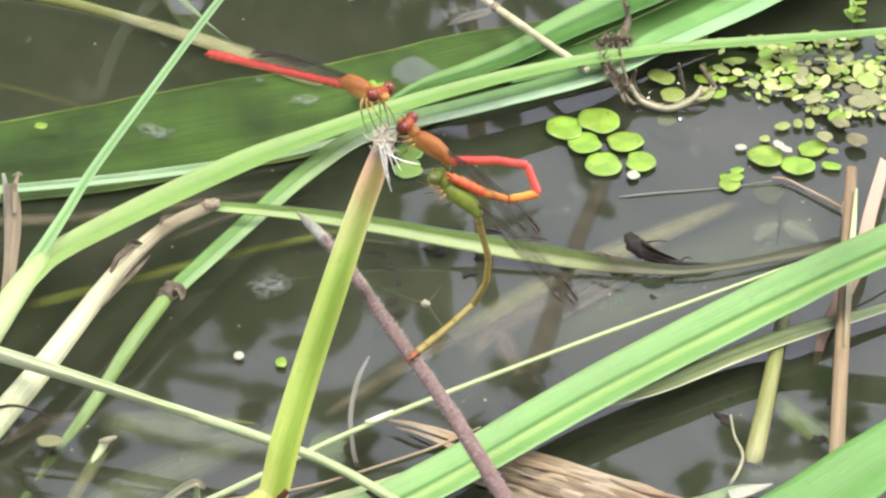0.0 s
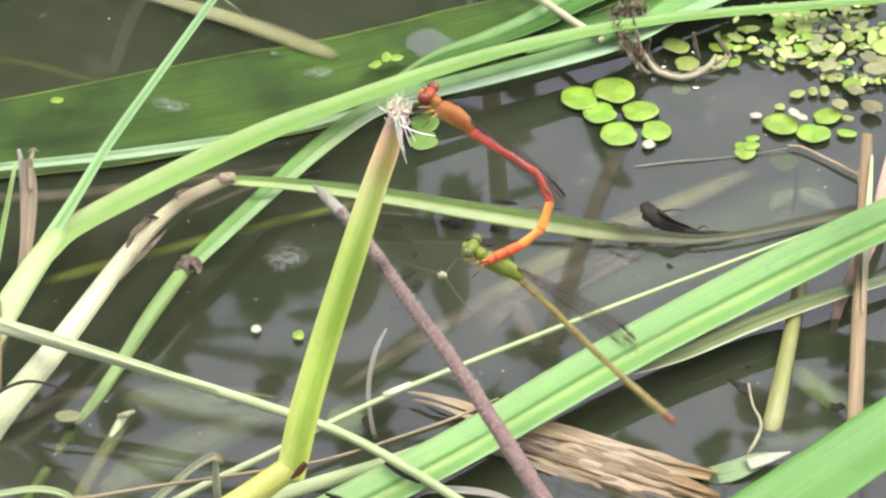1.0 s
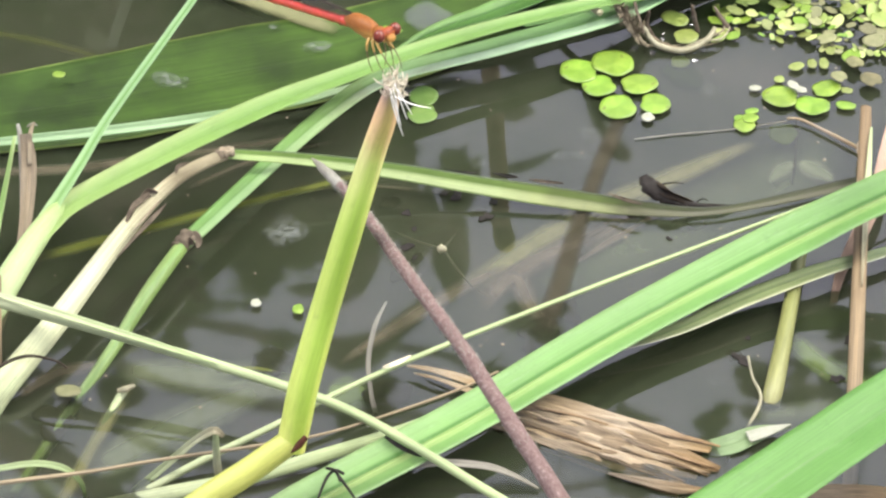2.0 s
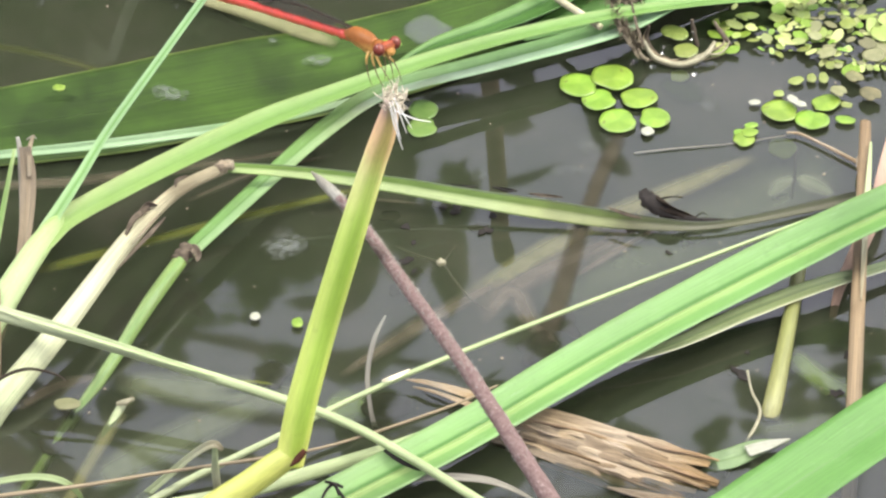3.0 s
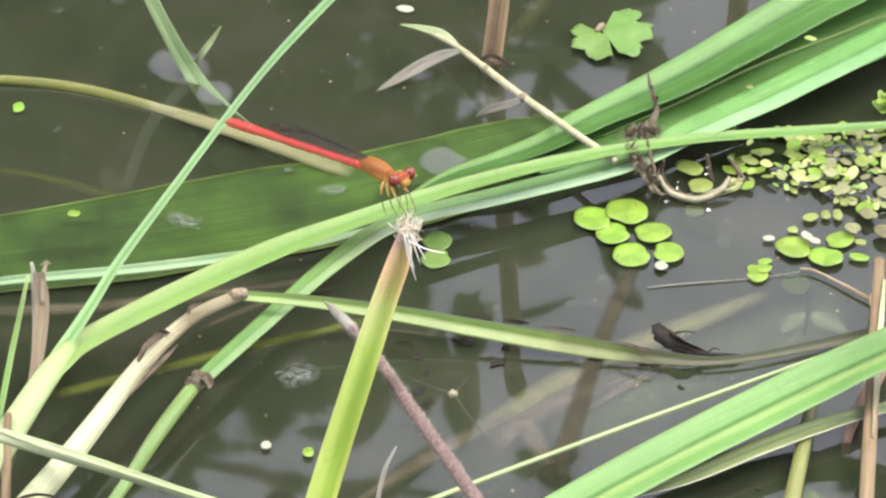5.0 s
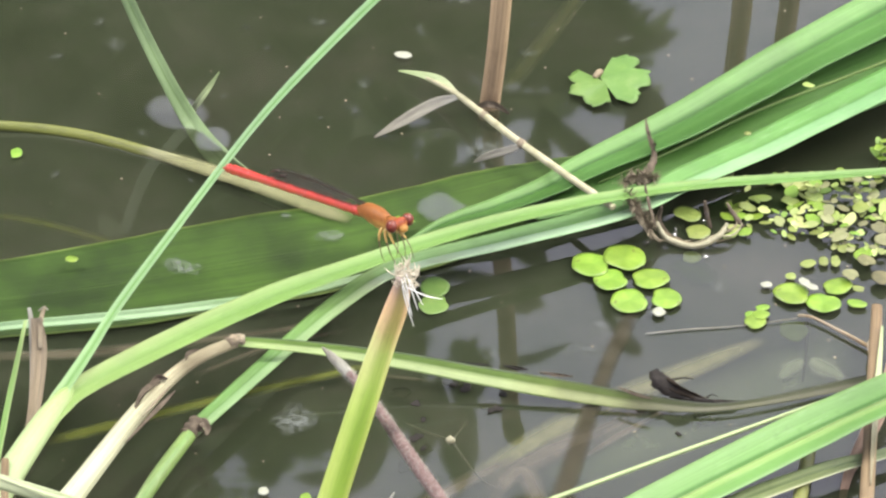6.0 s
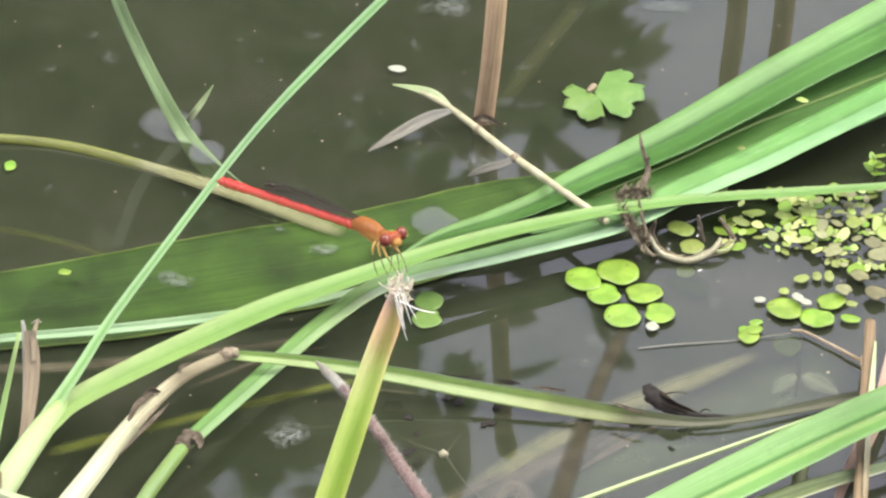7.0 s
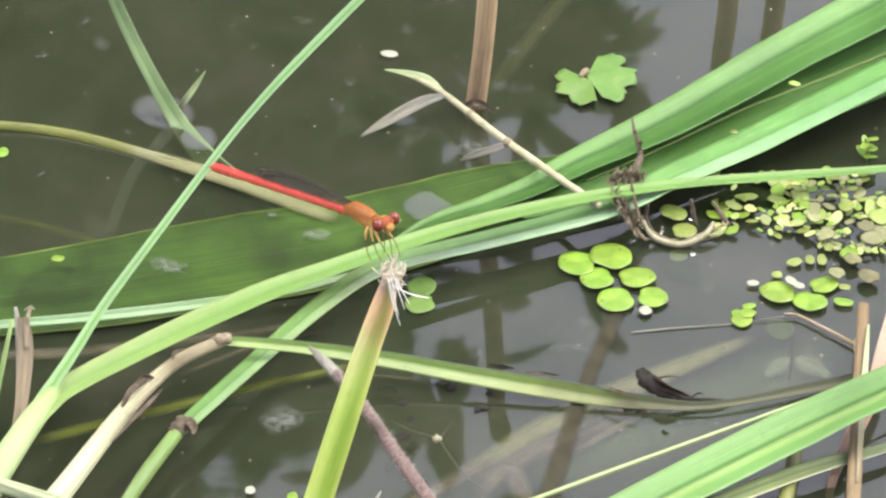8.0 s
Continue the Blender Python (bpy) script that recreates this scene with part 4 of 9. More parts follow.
        part("shred", ribbon(p, w, fold=0.3, face=(0, -0.2, 1), seed=sd, ripple=0.4, steps=24), M_STRAW_PALE, root, "bleached ragged shred")
    return root


straw_husk()
plant("yellow_stalk", "yellow green upright stalk standing in the water", "stalk", [
    ("stalk", tube([(0.0605, -0.0151, 0.002), (0.0589, -0.0239, 0.002), (0.0566, -0.0356, 0.0015), (0.054, -0.0478, 0.0004), (0.0531, -0.051, -0.0012)], [0.0024, 0.0026, 0.0028, 0.0033, 0.0031]), G_OLIVE, "")])
plant("dead_reed", "split brown dead reed leaning over the water", "reed", [
    ("reed", tube([(0.0743, 0.0182, 0.0065), (0.0725, -0.0001, 0.0054), (0.0699, -0.0246, 0.0046), (0.0674, -0.0493, 0.0025), (0.0653, -0.0694, -0.003), (0.0646, -0.075, -0.008)], [0.0020, 0.0024, 0.0025, 0.0026, 0.0026, 0.0026], flat=0.7), M_REED, ""),
    ("torn_sheath", ribbon([(0.0747, 0.0115, 0.0074), (0.0731, -0.0015, 0.0066), (0.0714, -0.0158, 0.006), (0.07, -0.0284, 0.0054)], [0.0004, 0.0011, 0.001, 0.0003], fold=0.4, lean=10, steps=24, seed=91, ripple=0.3), M_DRY, "paler torn sheath strip")], "dead reeds")
plant("dead_reed", "pale pinkish dead reed leaf behind the grass leaf", "reed", [
    ("reed", ribbon([(0.0809, 0.0228, 0.0046), (0.0773, 0.0091, 0.0042), (0.0742, -0.0041, 0.0036), (0.0703, -0.0135, 0.0026), (0.067, -0.021, 0.0014), (0.0655, -0.026, -0.002)], [0.002, 0.0024, 0.0026, 0.0028, 0.0018, 0.0011], fold=0.4, seed=16), M_PINK, "")], "dead reeds")
plant("dead_reed", "upright brown dead reed standing in open water", "reed", [
    ("reed", tube([(0.0103, 0.0841, 0.083), (0.0097, 0.0837, 0.079), (0.0089, 0.085, 0.061), (0.0076, 0.0869, 0.042), (0.0067, 0.0837, 0.03), (0.0057, 0.0838, 0.014), (0.0045, 0.0853, 0), (0.0036, 0.0869, -0.013)], [0.0028, 0.0035, 0.0037, 0.0037, 0.0039, 0.0039, 0.0039, 0.004], flat=0.7), M_REED_LIFTED, ""),
    ("bud", tube([(0.0095, 0.085, 0.077), (0.01, 0.0837, 0.0805), (0.0107, 0.0839, 0.0835), (0.0117, 0.0849, 0.085)], [0.0037, 0.0042, 0.004, 0.0013], steps=16, rough=0.1), G_BUD, "olive broken top"),
    ("frill", ribbon([(0.0017, 0.0832, 0.0006), (0.0034, 0.0827, 0.0026), (0.0058, 0.0821, 0.0028), (0.0082, 0.0823, 0.0008)], [0.0004, 0.0012, 0.0013, 0.0004], fold=0.5, lean=-10, steps=18, seed=93, ripple=0.6), M_WITHER, "dark rotten frill at the waterline")], "dead reeds")
plant("twig", "bare pale twig with withered leaflets on the water", "twig", [
    ("node", tube([(0.0100, 0.0665, 0.0062), (0.0106, 0.0655, 0.0063), (0.0112, 0.0647, 0.0063)], [0.0012, 0.0017, 0.0012], steps=10, rough=0.5), M_TAN, "knobbly brown node"),
    ("node", tube([(0.0031, 0.0764, 0.0051), (0.0036, 0.0757, 0.0052), (0.0041, 0.0750, 0.0053)], [0.0011, 0.0016, 0.0011], steps=10, rough=0.5), M_TAN, "knobbly brown node"),
    ("stem", tube([(-0.0088, 0.0921, 0.0025), (-0.0022, 0.0844, 0.004), (0.0038, 0.0754, 0.0052), (0.0103, 0.066, 0.0062), (0.0216, 0.0518, 0.0072), (0.0274, 0.0448, 0.0076)], [0.0007, 0.0011, 0.0014, 0.0014, 0.0014, 0.0012], rough=0.16, lumps=22), M_TWIG, ""),
    ("leaflet", ribbon([(-0.001, 0.0831, 0.0042), (-0.0059, 0.0824, 0.003), (-0.0124, 0.0781, 0.0018), (-0.0175, 0.0747, 0.0005)], [0.0007, 0.0022, 0.002, 0.0003], fold=0.3, seed=17, steps=20), M_GREY, "withered grey leaflet"),
    ("leaflet", ribbon([(-0.0018, 0.0841, 0.0042), (-0.0049, 0.0885, 0.0036), (-0.0085, 0.0915, 0.003), (-0.0132, 0.0936, 0.0024)], [0.0007, 0.002, 0.0013, 0.0003], fold=0.3, seed=18, steps=20), G_LIGHT, "green leaflet"),
    ("leaflet", ribbon([(0.0108, 0.0653, 0.0062), (0.0082, 0.0654, 0.005), (0.0039, 0.0665, 0.0025), (0.0016, 0.0673, 0.0005)], [0.0009, 0.0015, 0.0013, 0.0003], fold=0.3, seed=19, steps=20), M_GREY, "withered grey leaflet")])


def broken_stem():
    """The thick broken stem with its frayed tip, on which the insects sit; it turns about its lower joint."""
    root = thing("broken_stem", "thick yellow green broken stem with frayed brown tip", "stem", (-0.0266, -0.0755, 0.015))
    inv = Matrix.Translation(-root.location)
    made = [
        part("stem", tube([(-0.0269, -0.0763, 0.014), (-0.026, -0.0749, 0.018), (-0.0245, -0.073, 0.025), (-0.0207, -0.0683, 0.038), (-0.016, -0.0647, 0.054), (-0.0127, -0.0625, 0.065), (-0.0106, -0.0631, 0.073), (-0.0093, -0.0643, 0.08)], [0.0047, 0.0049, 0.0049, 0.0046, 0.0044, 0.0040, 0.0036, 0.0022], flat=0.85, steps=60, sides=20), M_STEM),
        part("lower_stem", tube([(-0.0633, -0.0889, -0.008), (-0.0509, -0.0855, 0.002), (-0.0398, -0.0817, 0.009), (-0.0333, -0.0788, 0.012), (-0.0278, -0.0764, 0.015), (-0.026, -0.0755, 0.016)], [0.0041, 0.0042, 0.0044, 0.0044, 0.0042, 0.0037], flat=0.9, sides=18), M_STEMLOW, None, "yellow lower joint of the stem"),
        part("scar", ribbon([(-0.0266, -0.0797, 0.0166), (-0.0254, -0.0791, 0.0176), (-0.0242, -0.0783, 0.0188)], [0.0003, 0.0012, 0.0009], fold=-0.3, steps=12), M_SCAR, None, "dark red brown scar at the joint"),
        part("thorn", tube([(-0.0207, -0.065, 0.038), (-0.0212, -0.0634, 0.039), (-0.0214, -0.0618, 0.04)], [0.0004, 0.0003, 0.0002], steps=8, sides=6), M_BLACK, None, "tiny dark bristle"),
    ]
    tip = Vector((-0.0091, -0.0638, 0.08))
    rnd = random.Random(4)
    for k in range(86):
        a = rnd.uniform(0, 6.28)
        start = tip + Vector((math.cos(a) * 0.0011, math.sin(a) * 0.0010, rnd.uniform(-0.0028, 0.0012)))
        d = Vector((rnd.uniform(-0.30, 0.42), rnd.uniform(-0.30, 0.25), rnd.uniform(0.1, 1.0))).normalized() * rnd.uniform(0.0010, 0.0028)
        bend = Vector((rnd.uniform(-1, 1), rnd.uniform(-1, 1), rnd.uniform(-1, 0.8))) * 0.0007
        me = tube([start, start + d * 0.5 + bend, start + d + bend * rnd.uniform(-1, 1)], [rnd.uniform(0.00016, 0.00034), rnd.uniform(0.00012, 0.00026), 0.00006], steps=8, sides=6)
        made.append(part("fibre", me, M_FRAY))
    for a, b, c in (((-0.0093, -0.068, 0.083), (-0.0087, -0.0684, 0.08), (-0.0084, -0.0691, 0.0765)), ((-0.009, -0.0665, 0.0825), (-0.0081, -0.0668, 0.079), (-0.0072, -0.0668, 0.0755)),
                    ((-0.0097, -0.0673, 0.082), (-0.0089, -0.0678, 0.079), (-0.0081, -0.0676, 0.0750)), ((-0.0090, -0.0685, 0.0815), (-0.006, -0.0687, 0.08), (-0.0034, -0.0683, 0.079)),
                    ((-0.0086, -0.0672, 0.0820), (-0.0074, -0.0676, 0.0795), (-0.0064, -0.0676, 0.0772)), ((-0.0096, -0.0682, 0.0815), (-0.0090, -0.0687, 0.0785), (-0.0078, -0.0692, 0.0742))):
        made.append(part("fibre", tube([a, b, c], [0.00014, 0.00020, 0.0001], steps=10, sides=6, flat=0.6), M_FRAY_WHITE, None, "white torn fibre"))
    for ob in made:
        ob.parent = root
        ob.matrix_parent_inverse = inv
    return root


stem_root = broken_stem()


# ---------------------------------------------------------------- floating leaves and duckweed
M_CLOVER = mottled("clover_leaf", [(0.25, (0.040, 0.082, 0.014)), (0.55, (0.058, 0.104, 0.020)), (0.75, (0.085, 0.124, 0.036))], 240, 0.5, 0.2, 0.3, vary=0.1)


def floating_cluster(label, spots, mat, group="floating fern"):
    """Small round leaves joined at their stalk ends: place, length, width, turn in degrees."""
    c = Vector(spots[0][0])
    root = thing("floating_fern", label, "water plant", (c.x, c.y, 0.0), group)
    for i, (p, ln, wd, turn) in enumerate(spots):
        ob = part("leaflet", pad(ln * 1.07, wd * 1.10, seed=i * 3 + ln * 900, cup=0.06, notch=0.18, wobble=0.10, thick=0.0004), mat, root)
        ob.matrix_basis = Matrix.Translation(Vector(p) - root.location) @ pose(0.0002, -0.0005, 0.0002, random.Random(i).uniform(-3, 3), random.Random(i + 7).uniform(-3, 3), turn)
    return root


floating_cluster("cluster of six round bright green floating leaves", [
    ((0.0231, 0.0369, 0.0005), 0.0070, 0.0063, 170), ((0.0293, 0.0385, 0.0008), 0.0068, 0.0076, 60), ((0.0266, 0.0325, 0.0005), 0.0060, 0.0058, 200),
    ((0.0339, 0.033, 0.0005), 0.0066, 0.0054, 10), ((0.0299, 0.0264, 0.0005), 0.0065, 0.0060, 200), ((0.0366, 0.0273, 0.0005), 0.0054, 0.0052, -15)], M_FROND)
floating_cluster("two round green floating leaves behind the broken stem", [
    ((-0.0056, 0.0303, 0.0002), 0.0054, 0.0047, 80), ((-0.0058, 0.0253, 0.0002), 0.0053, 0.0049, 200)], M_CLOVER)
floating_cluster("three yellow green floating leaves with pale flecks", [
    ((0.0597, 0.029, 0.0005), 0.0064, 0.0056, 170), ((0.0682, 0.0315, 0.0003), 0.0053, 0.0042, 20), ((0.0653, 0.0264, 0.0005), 0.0052, 0.0060, 250)], M_FROND)
floating_cluster("clump of small lumpy pale green floating leaves", [
    ((0.0526, 0.0212, 0.0003), 0.0038, 0.0034, 40), ((0.0537, 0.0230, 0.0005), 0.0030, 0.0024, 10), ((0.0519, 0.0231, 0.0002), 0.0022, 0.0020, 90), ((0.0541, 0.0252, 0.0003), 0.0026, 0.0015, 15), ((0.0514, 0.0214, 0.0002), 0.0016, 0.0018, 0)], M_FROND)
floating_cluster("pair of yellowish floating leaves among dead roots", [
    ((0.0413, 0.0515, 0.001), 0.0038, 0.0050, 60), ((0.0431, 0.0465, 0.0007), 0.0044, 0.0042, 10), ((0.0418, 0.0412, -0.001), 0.0034, 0.0030, 0)], M_DUCK)


def fan_leaf(length, spread, seed):
    """A fan-shaped leaflet with lobed outer edge, its stalk end at the origin, opening towards +x."""
    na, nr = 36, 8
    verts, faces = [], []
    for side in (1, -1):
        for j in range(nr + 1):
            f = j / nr
            for k in range(na + 1):
                a = (k / na * 2 - 1) * spread
                rim = 0.80 + 0.20 * abs(math.cos(1.5 * math.pi * a / spread + 0.3 * math.sin(seed))) ** 1.2 + 0.09 * noise.noise(Vector((a * 3, seed, 0))) - 0.11 * ((a * 2.6 + seed) % 1.0)
                q = f * rim * length
                z = 0.0003 * math.sin(a * 4 + seed) * f + 0.0005 * f * f * noise.noise(Vector((a * 2, f * 2, seed)))
                verts.append((q * math.cos(a), q * math.sin(a), z + side * 0.00012 * (1 - 0.6 * f)))
    half = (nr + 1) * (na + 1)
    for j in range(nr):
        for k in range(na):
            a, b = j * (na + 1) + k, (j + 1) * (na + 1) + k
            faces.append((a, b, b + 1, a + 1))
            faces.append((half + a, half + a + 1, half + b + 1, half + b))
    for k in range(na):
        a = nr * (na + 1) + k
        faces.append((a, half + a, half + a + 1, a + 1))
    return mesh_of("leaf", verts, faces)


def clover():
    c = Vector((0.0259, 0.0936, 0.0005))
    root = thing("water_clover", "water clover with two notched green leaflets", "water plant", c)
    for p, ln, turn, sd in (((0.0261, 0.0938, 0.0006), 0.0105, 2, 0.7), ((0.0272, 0.092, 0.0006), 0.0082, 208, 2.2)):
        ob = part("leaflet", fan_leaf(ln, 1.2, sd), M_CLOVER, root)
        ob.matrix_basis = Matrix.Translation(Vector(p) - root.location) @ pose(0, 0, 0.0004, 0, 0, turn)
    part("stalk", tube([(-0.001, 0, 0.0006), (0, 0.0012, 0.001), (0.0005, 0.002, 0.0006)], [0.001, 0.0014, 0.0008], steps=8, sides=8), M_BROWN, root, "brown leaf joint")
    return root


clover()


def duckweed_patch():
    rnd = random.Random(21)
    root = thing("duckweed", "patch of loose yellow green duckweed on the water", "duckweed", (0.0683, 0.0471, -0))
    shapes = {}
    for mat in (M_DUCK, M_PALEDUCK, M_FROND, M_OLD):
        shapes[mat.name] = [pad(1.0, w, thick=0.08, cup=0.14, wobble=0.2, seed=s, notch=n) for w, s, n in ((0.8, 1.0, 0.15), (0.6, 2.3, 0.0), (0.9, 3.9, 0.3), (0.52, 5.1, 0.0))]
        for s in shapes[mat.name]:
            s.materials.append(mat)
    lo, hi = Vector((0.0491, 0.0418, 0)), Vector((0.0885, 0.0637, 0))
    placed = []
    tries = 0
    while len(placed) < 260 and tries < 14000:
        tries += 1
        x, y = rnd.uniform(lo.x, hi.x + 0.004), rnd.uniform(lo.y - 0.012, hi.y)
        u = (x - lo.x) / (hi.x - lo.x)
        v = (y - lo.y) / (hi.y - lo.y)
        dens = min(1.0, 0.3 + 0.9 * u) * (1.0 if v > 0.12 + 0.1 * math.sin(u * 9) - 0.75 * max(u - 0.4, 0) else 0.0)
        dens *= max(0.0, 0.45 + 1.2 * noise.noise(Vector((x * 130, y * 130, 0))))
        if rnd.random() > dens:
            continue
        size = rnd.choice((0.0014, 0.0018, 0.0021, 0.0025, 0.0029, 0.0036))
        mat = rnd.choice((M_DUCK, M_DUCK, M_PALEDUCK, M_FROND))
        if u > 0.45 and rnd.random() < 0.3:
            mat = M_OLD
        if rnd.random() < 0.10 and u > 0.4:
            size = rnd.uniform(0.005, 0.0068)
        if any((x - a) ** 2 + (y - b) ** 2 < (0.27 * (size + c)) ** 2 for a, b, c in placed):
            continue
        placed.append((x, y, size))
        ob = part("frond", rnd.choice(shapes[mat.name]), mat, root)
        ob.matrix_basis = Matrix.LocRotScale(Vector((x, y, 0.0004 + rnd.uniform(0, 0.0011))) - root.location,
                                             Euler((rnd.gauss(0, 0.2), rnd.gauss(0, 0.2), rnd.uniform(0, 6.28))), (size, size, size))
    for k, (x, y, size, mat) in enumerate(((0.0694, 0.0442, 0.0052, M_OLD), (0.0766, 0.0322, 0.0062, M_BROWNPAD), (0.0709, 0.0331, 0.0046, M_OLD), (0.0782, 0.0435, 0.0060, M_OLD), (0.0741, 0.0528, 0.0050, M_DUCK), (0.0676, 0.0494, 0.0042, M_OLD),
                                           (0.0740, 0.0372, 0.0054, M_BROWNPAD), (0.0800, 0.0500, 0.0064, M_DUCK), (0.0720, 0.0290, 0.0032, M_DUCK))):
        size *= 0.74
        me = pad(size, size * 0.82, thick=0.0005, cup=0.08, wobble=0.18, notch=0.35, seed=k * 2.1 + 0.3)
        ob = part("frond", me, mat, root)
        ob.matrix_basis = Matrix.Translation(Vector((x, y, 0.0016)) - root.location) @ pose(0, 0, 0, rnd.uniform(-8, 8), rnd.uniform(-8, 8), rnd.uniform(0, 360))
    return root


duckweed_patch()


def lobed_frond():
    """Three small fronds grown together, lying on the sunken leaf."""
    root = thing("frond_cluster", "pale green three-lobed duckweed on the sunken leaf", "duckweed", (-0.0127, 0.0453, 0.0024))
    for x, y, ln, wd, turn, sd in ((-0.0018, -0.0014, 0.0026, 0.0018, 35, 1.3), (0.0002, 0.0010, 0.0021, 0.0017, 95, 2.6), (0.0020, 0.0002, 0.0025, 0.0018, 10, 4.2), (0.0001, -0.0003, 0.0018, 0.0014, 60, 5.5)):
        ob = part("frond", pad(ln, wd, thick=0.0004, cup=0.12, wobble=0.25, seed=sd), M_FROND, root)
        ob.matrix_basis = pose(x, y, 0.0003 + 0.0001 * sd, 0, 0, turn)
    return root


lobed_frond()


def fleck(name, label, category, p, ln, wd, turn, mat, group=""):
    ob = part(name, pad(ln, wd, seed=ln * 5000, cup=0.15, wobble=0.15), mat)
    ob.matrix_basis = Matrix.Translation(p) @ pose(0, 0, 0.0004, 0, 0, turn)
    return tagged(ob, label, category, group)


for p, ln, wd, turn, mat, kind in (
        ((0.0354, 0.0229, 0.0003), 0.0024, 0.0024, -40, M_WHITE, 0), ((-0.0125, 0.101, 0.0003), 0.0036, 0.0021, -10, M_WHITE, 0), ((-0.0345, -0.0264, 0.0003), 0.0018, 0.0020, 0, M_WHITE, 0),
        ((-0.0271, -0.0281, 0.0003), 0.0020, 0.0024, 0, M_FROND, 1), ((-0.0856, 0.0684, 0.0003), 0.0022, 0.0030, 0, M_FROND, 1), ((-0.0722, 0.0339, 0.0025), 0.0024, 0.0018, 0, M_FROND, 1),
        ((0.0555, 0.0566, 0.0003), 0.0044, 0.0018, 5, M_DUCK, 1), ((0.0716, 0.0258, 0.0003), 0.0038, 0.0022, -15, M_FROND, 1),
        ((0.0633, 0.0372, 0.0003), 0.0030, 0.0022, 25, M_DUCK, 1), ((0.0662, 0.0379, 0.0003), 0.0018, 0.0026, 0, M_DUCK, 1), ((0.0684, 0.0379, 0.0003), 0.0018, 0.0032, 0, M_DUCK, 1),
        ((0.0599, 0.0335, 0.0003), 0.0020, 0.0018, 0, M_DUCK, 1), ((0.0622, 0.0307, 0.0012), 0.0018, 0.0026, 30, M_WHITE, 0), ((0.0553, 0.031, 0.0003), 0.0022, 0.0016, 0, M_WHITE, 0),
        ((0.0635, 0.0294, 0.0012), 0.0016, 0.0026, 60, M_WHITE, 0), ((0.0532, 0.0671, 0.0076), 0.0014, 0.0012, 0, M_DUCK, 1), ((0.0653, 0.079, 0.0102), 0.0024, 0.0014, -20, M_DUCK, 1)):
    if kind:
        ob = fleck("duckweed_frond", "single pale green duckweed frond", "duckweed", p, ln, wd, turn, mat, "stray fronds")
        if p[0] == -0.0722:
            riding_frond = ob
    else:
        fleck("pale_fleck", "bleached white plant fleck on the water", "fleck", p, ln, wd, turn, mat, "pale flecks")

M_TUFT = mottled("withered_tuft", [(0.3, (0.060, 0.048, 0.033)), (0.7, (0.17, 0.145, 0.10))], 420, 0.85, 0.8, 0.1)
def fuzz(line, reach, count, seed, width=0.00012):
    """Many short crooked hairs that stand off a line."""
    rnd = random.Random(seed)
    run = glide(line, 60)
    verts, faces = [], []
    for _ in range(count):
        c = Vector(run[rnd.randrange(len(run))])
        d = Vector((rnd.gauss(0, 1), rnd.gauss(0, 1), rnd.gauss(0.2, 0.8))).normalized() * rnd.uniform(0.3, 1.0) * reach
        kink = Vector((rnd.gauss(0, 1), rnd.gauss(0, 1), rnd.gauss(0, 1))) * reach * 0.25
        q = d.cross(Vector((0.3, 0.5, 0.8))).normalized() * width * rnd.uniform(0.6, 1.6)
        b = len(verts)
        verts.extend((c + q, c - q, c + d * 0.5 + kink + q * 0.8, c + d * 0.5 + kink - q * 0.8, c + d + kink * 0.5))
        faces.extend(((b, b + 1, b + 3, b + 2), (b + 2, b + 3, b + 4)))
    return mesh_of("fuzz", verts, faces)


wisp = plant("dead_wisp", "dark withered wisp of dead plant over the leaves", "dead leaf", [
    ("stalk", tube([(0.034, 0.0702, 0.009), (0.0344, 0.0661, 0.0086), (0.0353, 0.0606, 0.0083), (0.0347, 0.0562, 0.0082), (0.0326, 0.0536, 0.0078)], [0.0003, 0.0007, 0.0009, 0.0015, 0.0012], rough=0.5, lumps=16, flat=0.6), M_WITHER, ""),
    ("tuft", tube([(0.0294, 0.0523, 0.0072), (0.0309, 0.0533, 0.0078), (0.0327, 0.053, 0.0078), (0.0355, 0.0534, 0.0072)], [0.0006, 0.0016, 0.0018, 0.0004], rough=0.8, lumps=14, flat=0.6), M_TUFT, "brown withered tuft"),
    ("tuft", tube([(0.0299, 0.0489, 0.0072), (0.0313, 0.0458, 0.0066), (0.0332, 0.0428, 0.005), (0.0354, 0.0421, 0.0025), (0.0371, 0.0446, 0)], [0.0009, 0.0010, 0.0009, 0.0007, 0.0004], rough=0.8, lumps=14, flat=0.6), M_TUFT, "brown withered tuft"),
    ("stalk", tube([(0.0333, 0.0519, 0.0078), (0.0341, 0.0462, 0.007), (0.0353, 0.0433, 0.004)], [0.0005, 0.0006, 0.0005], rough=0.4, steps=14), M_WITHER, "")])
for wisp_line, wisp_count, wisp_mat, wisp_seed in (([(0.0294, 0.0523, 0.0078), (0.0327, 0.0532, 0.0084), (0.0355, 0.0534, 0.0078)], 170, M_TUFT, 1), ([(0.0299, 0.0489, 0.0076), (0.0318, 0.0455, 0.0070), (0.0342, 0.0425, 0.0045)], 190, M_TUFT, 2),
                                                   ([(0.0344, 0.0661, 0.0088), (0.0353, 0.0606, 0.0086), (0.0340, 0.0545, 0.0082)], 60, M_WITHER, 3)):
    tagged(part("fuzz", fuzz(wisp_line, 0.0023 if wisp_mat is M_TUFT else 0.0009, wisp_count * 2, wisp_seed), wisp_mat, wisp, "frayed brown hairs"), kind="stuff")
M_ROOTLET = mottled("wet_rootlet", [(0.3, (0.085, 0.080, 0.045)), (0.7, (0.185, 0.172, 0.110))], 500, 0.45, 0.7, 0.4)


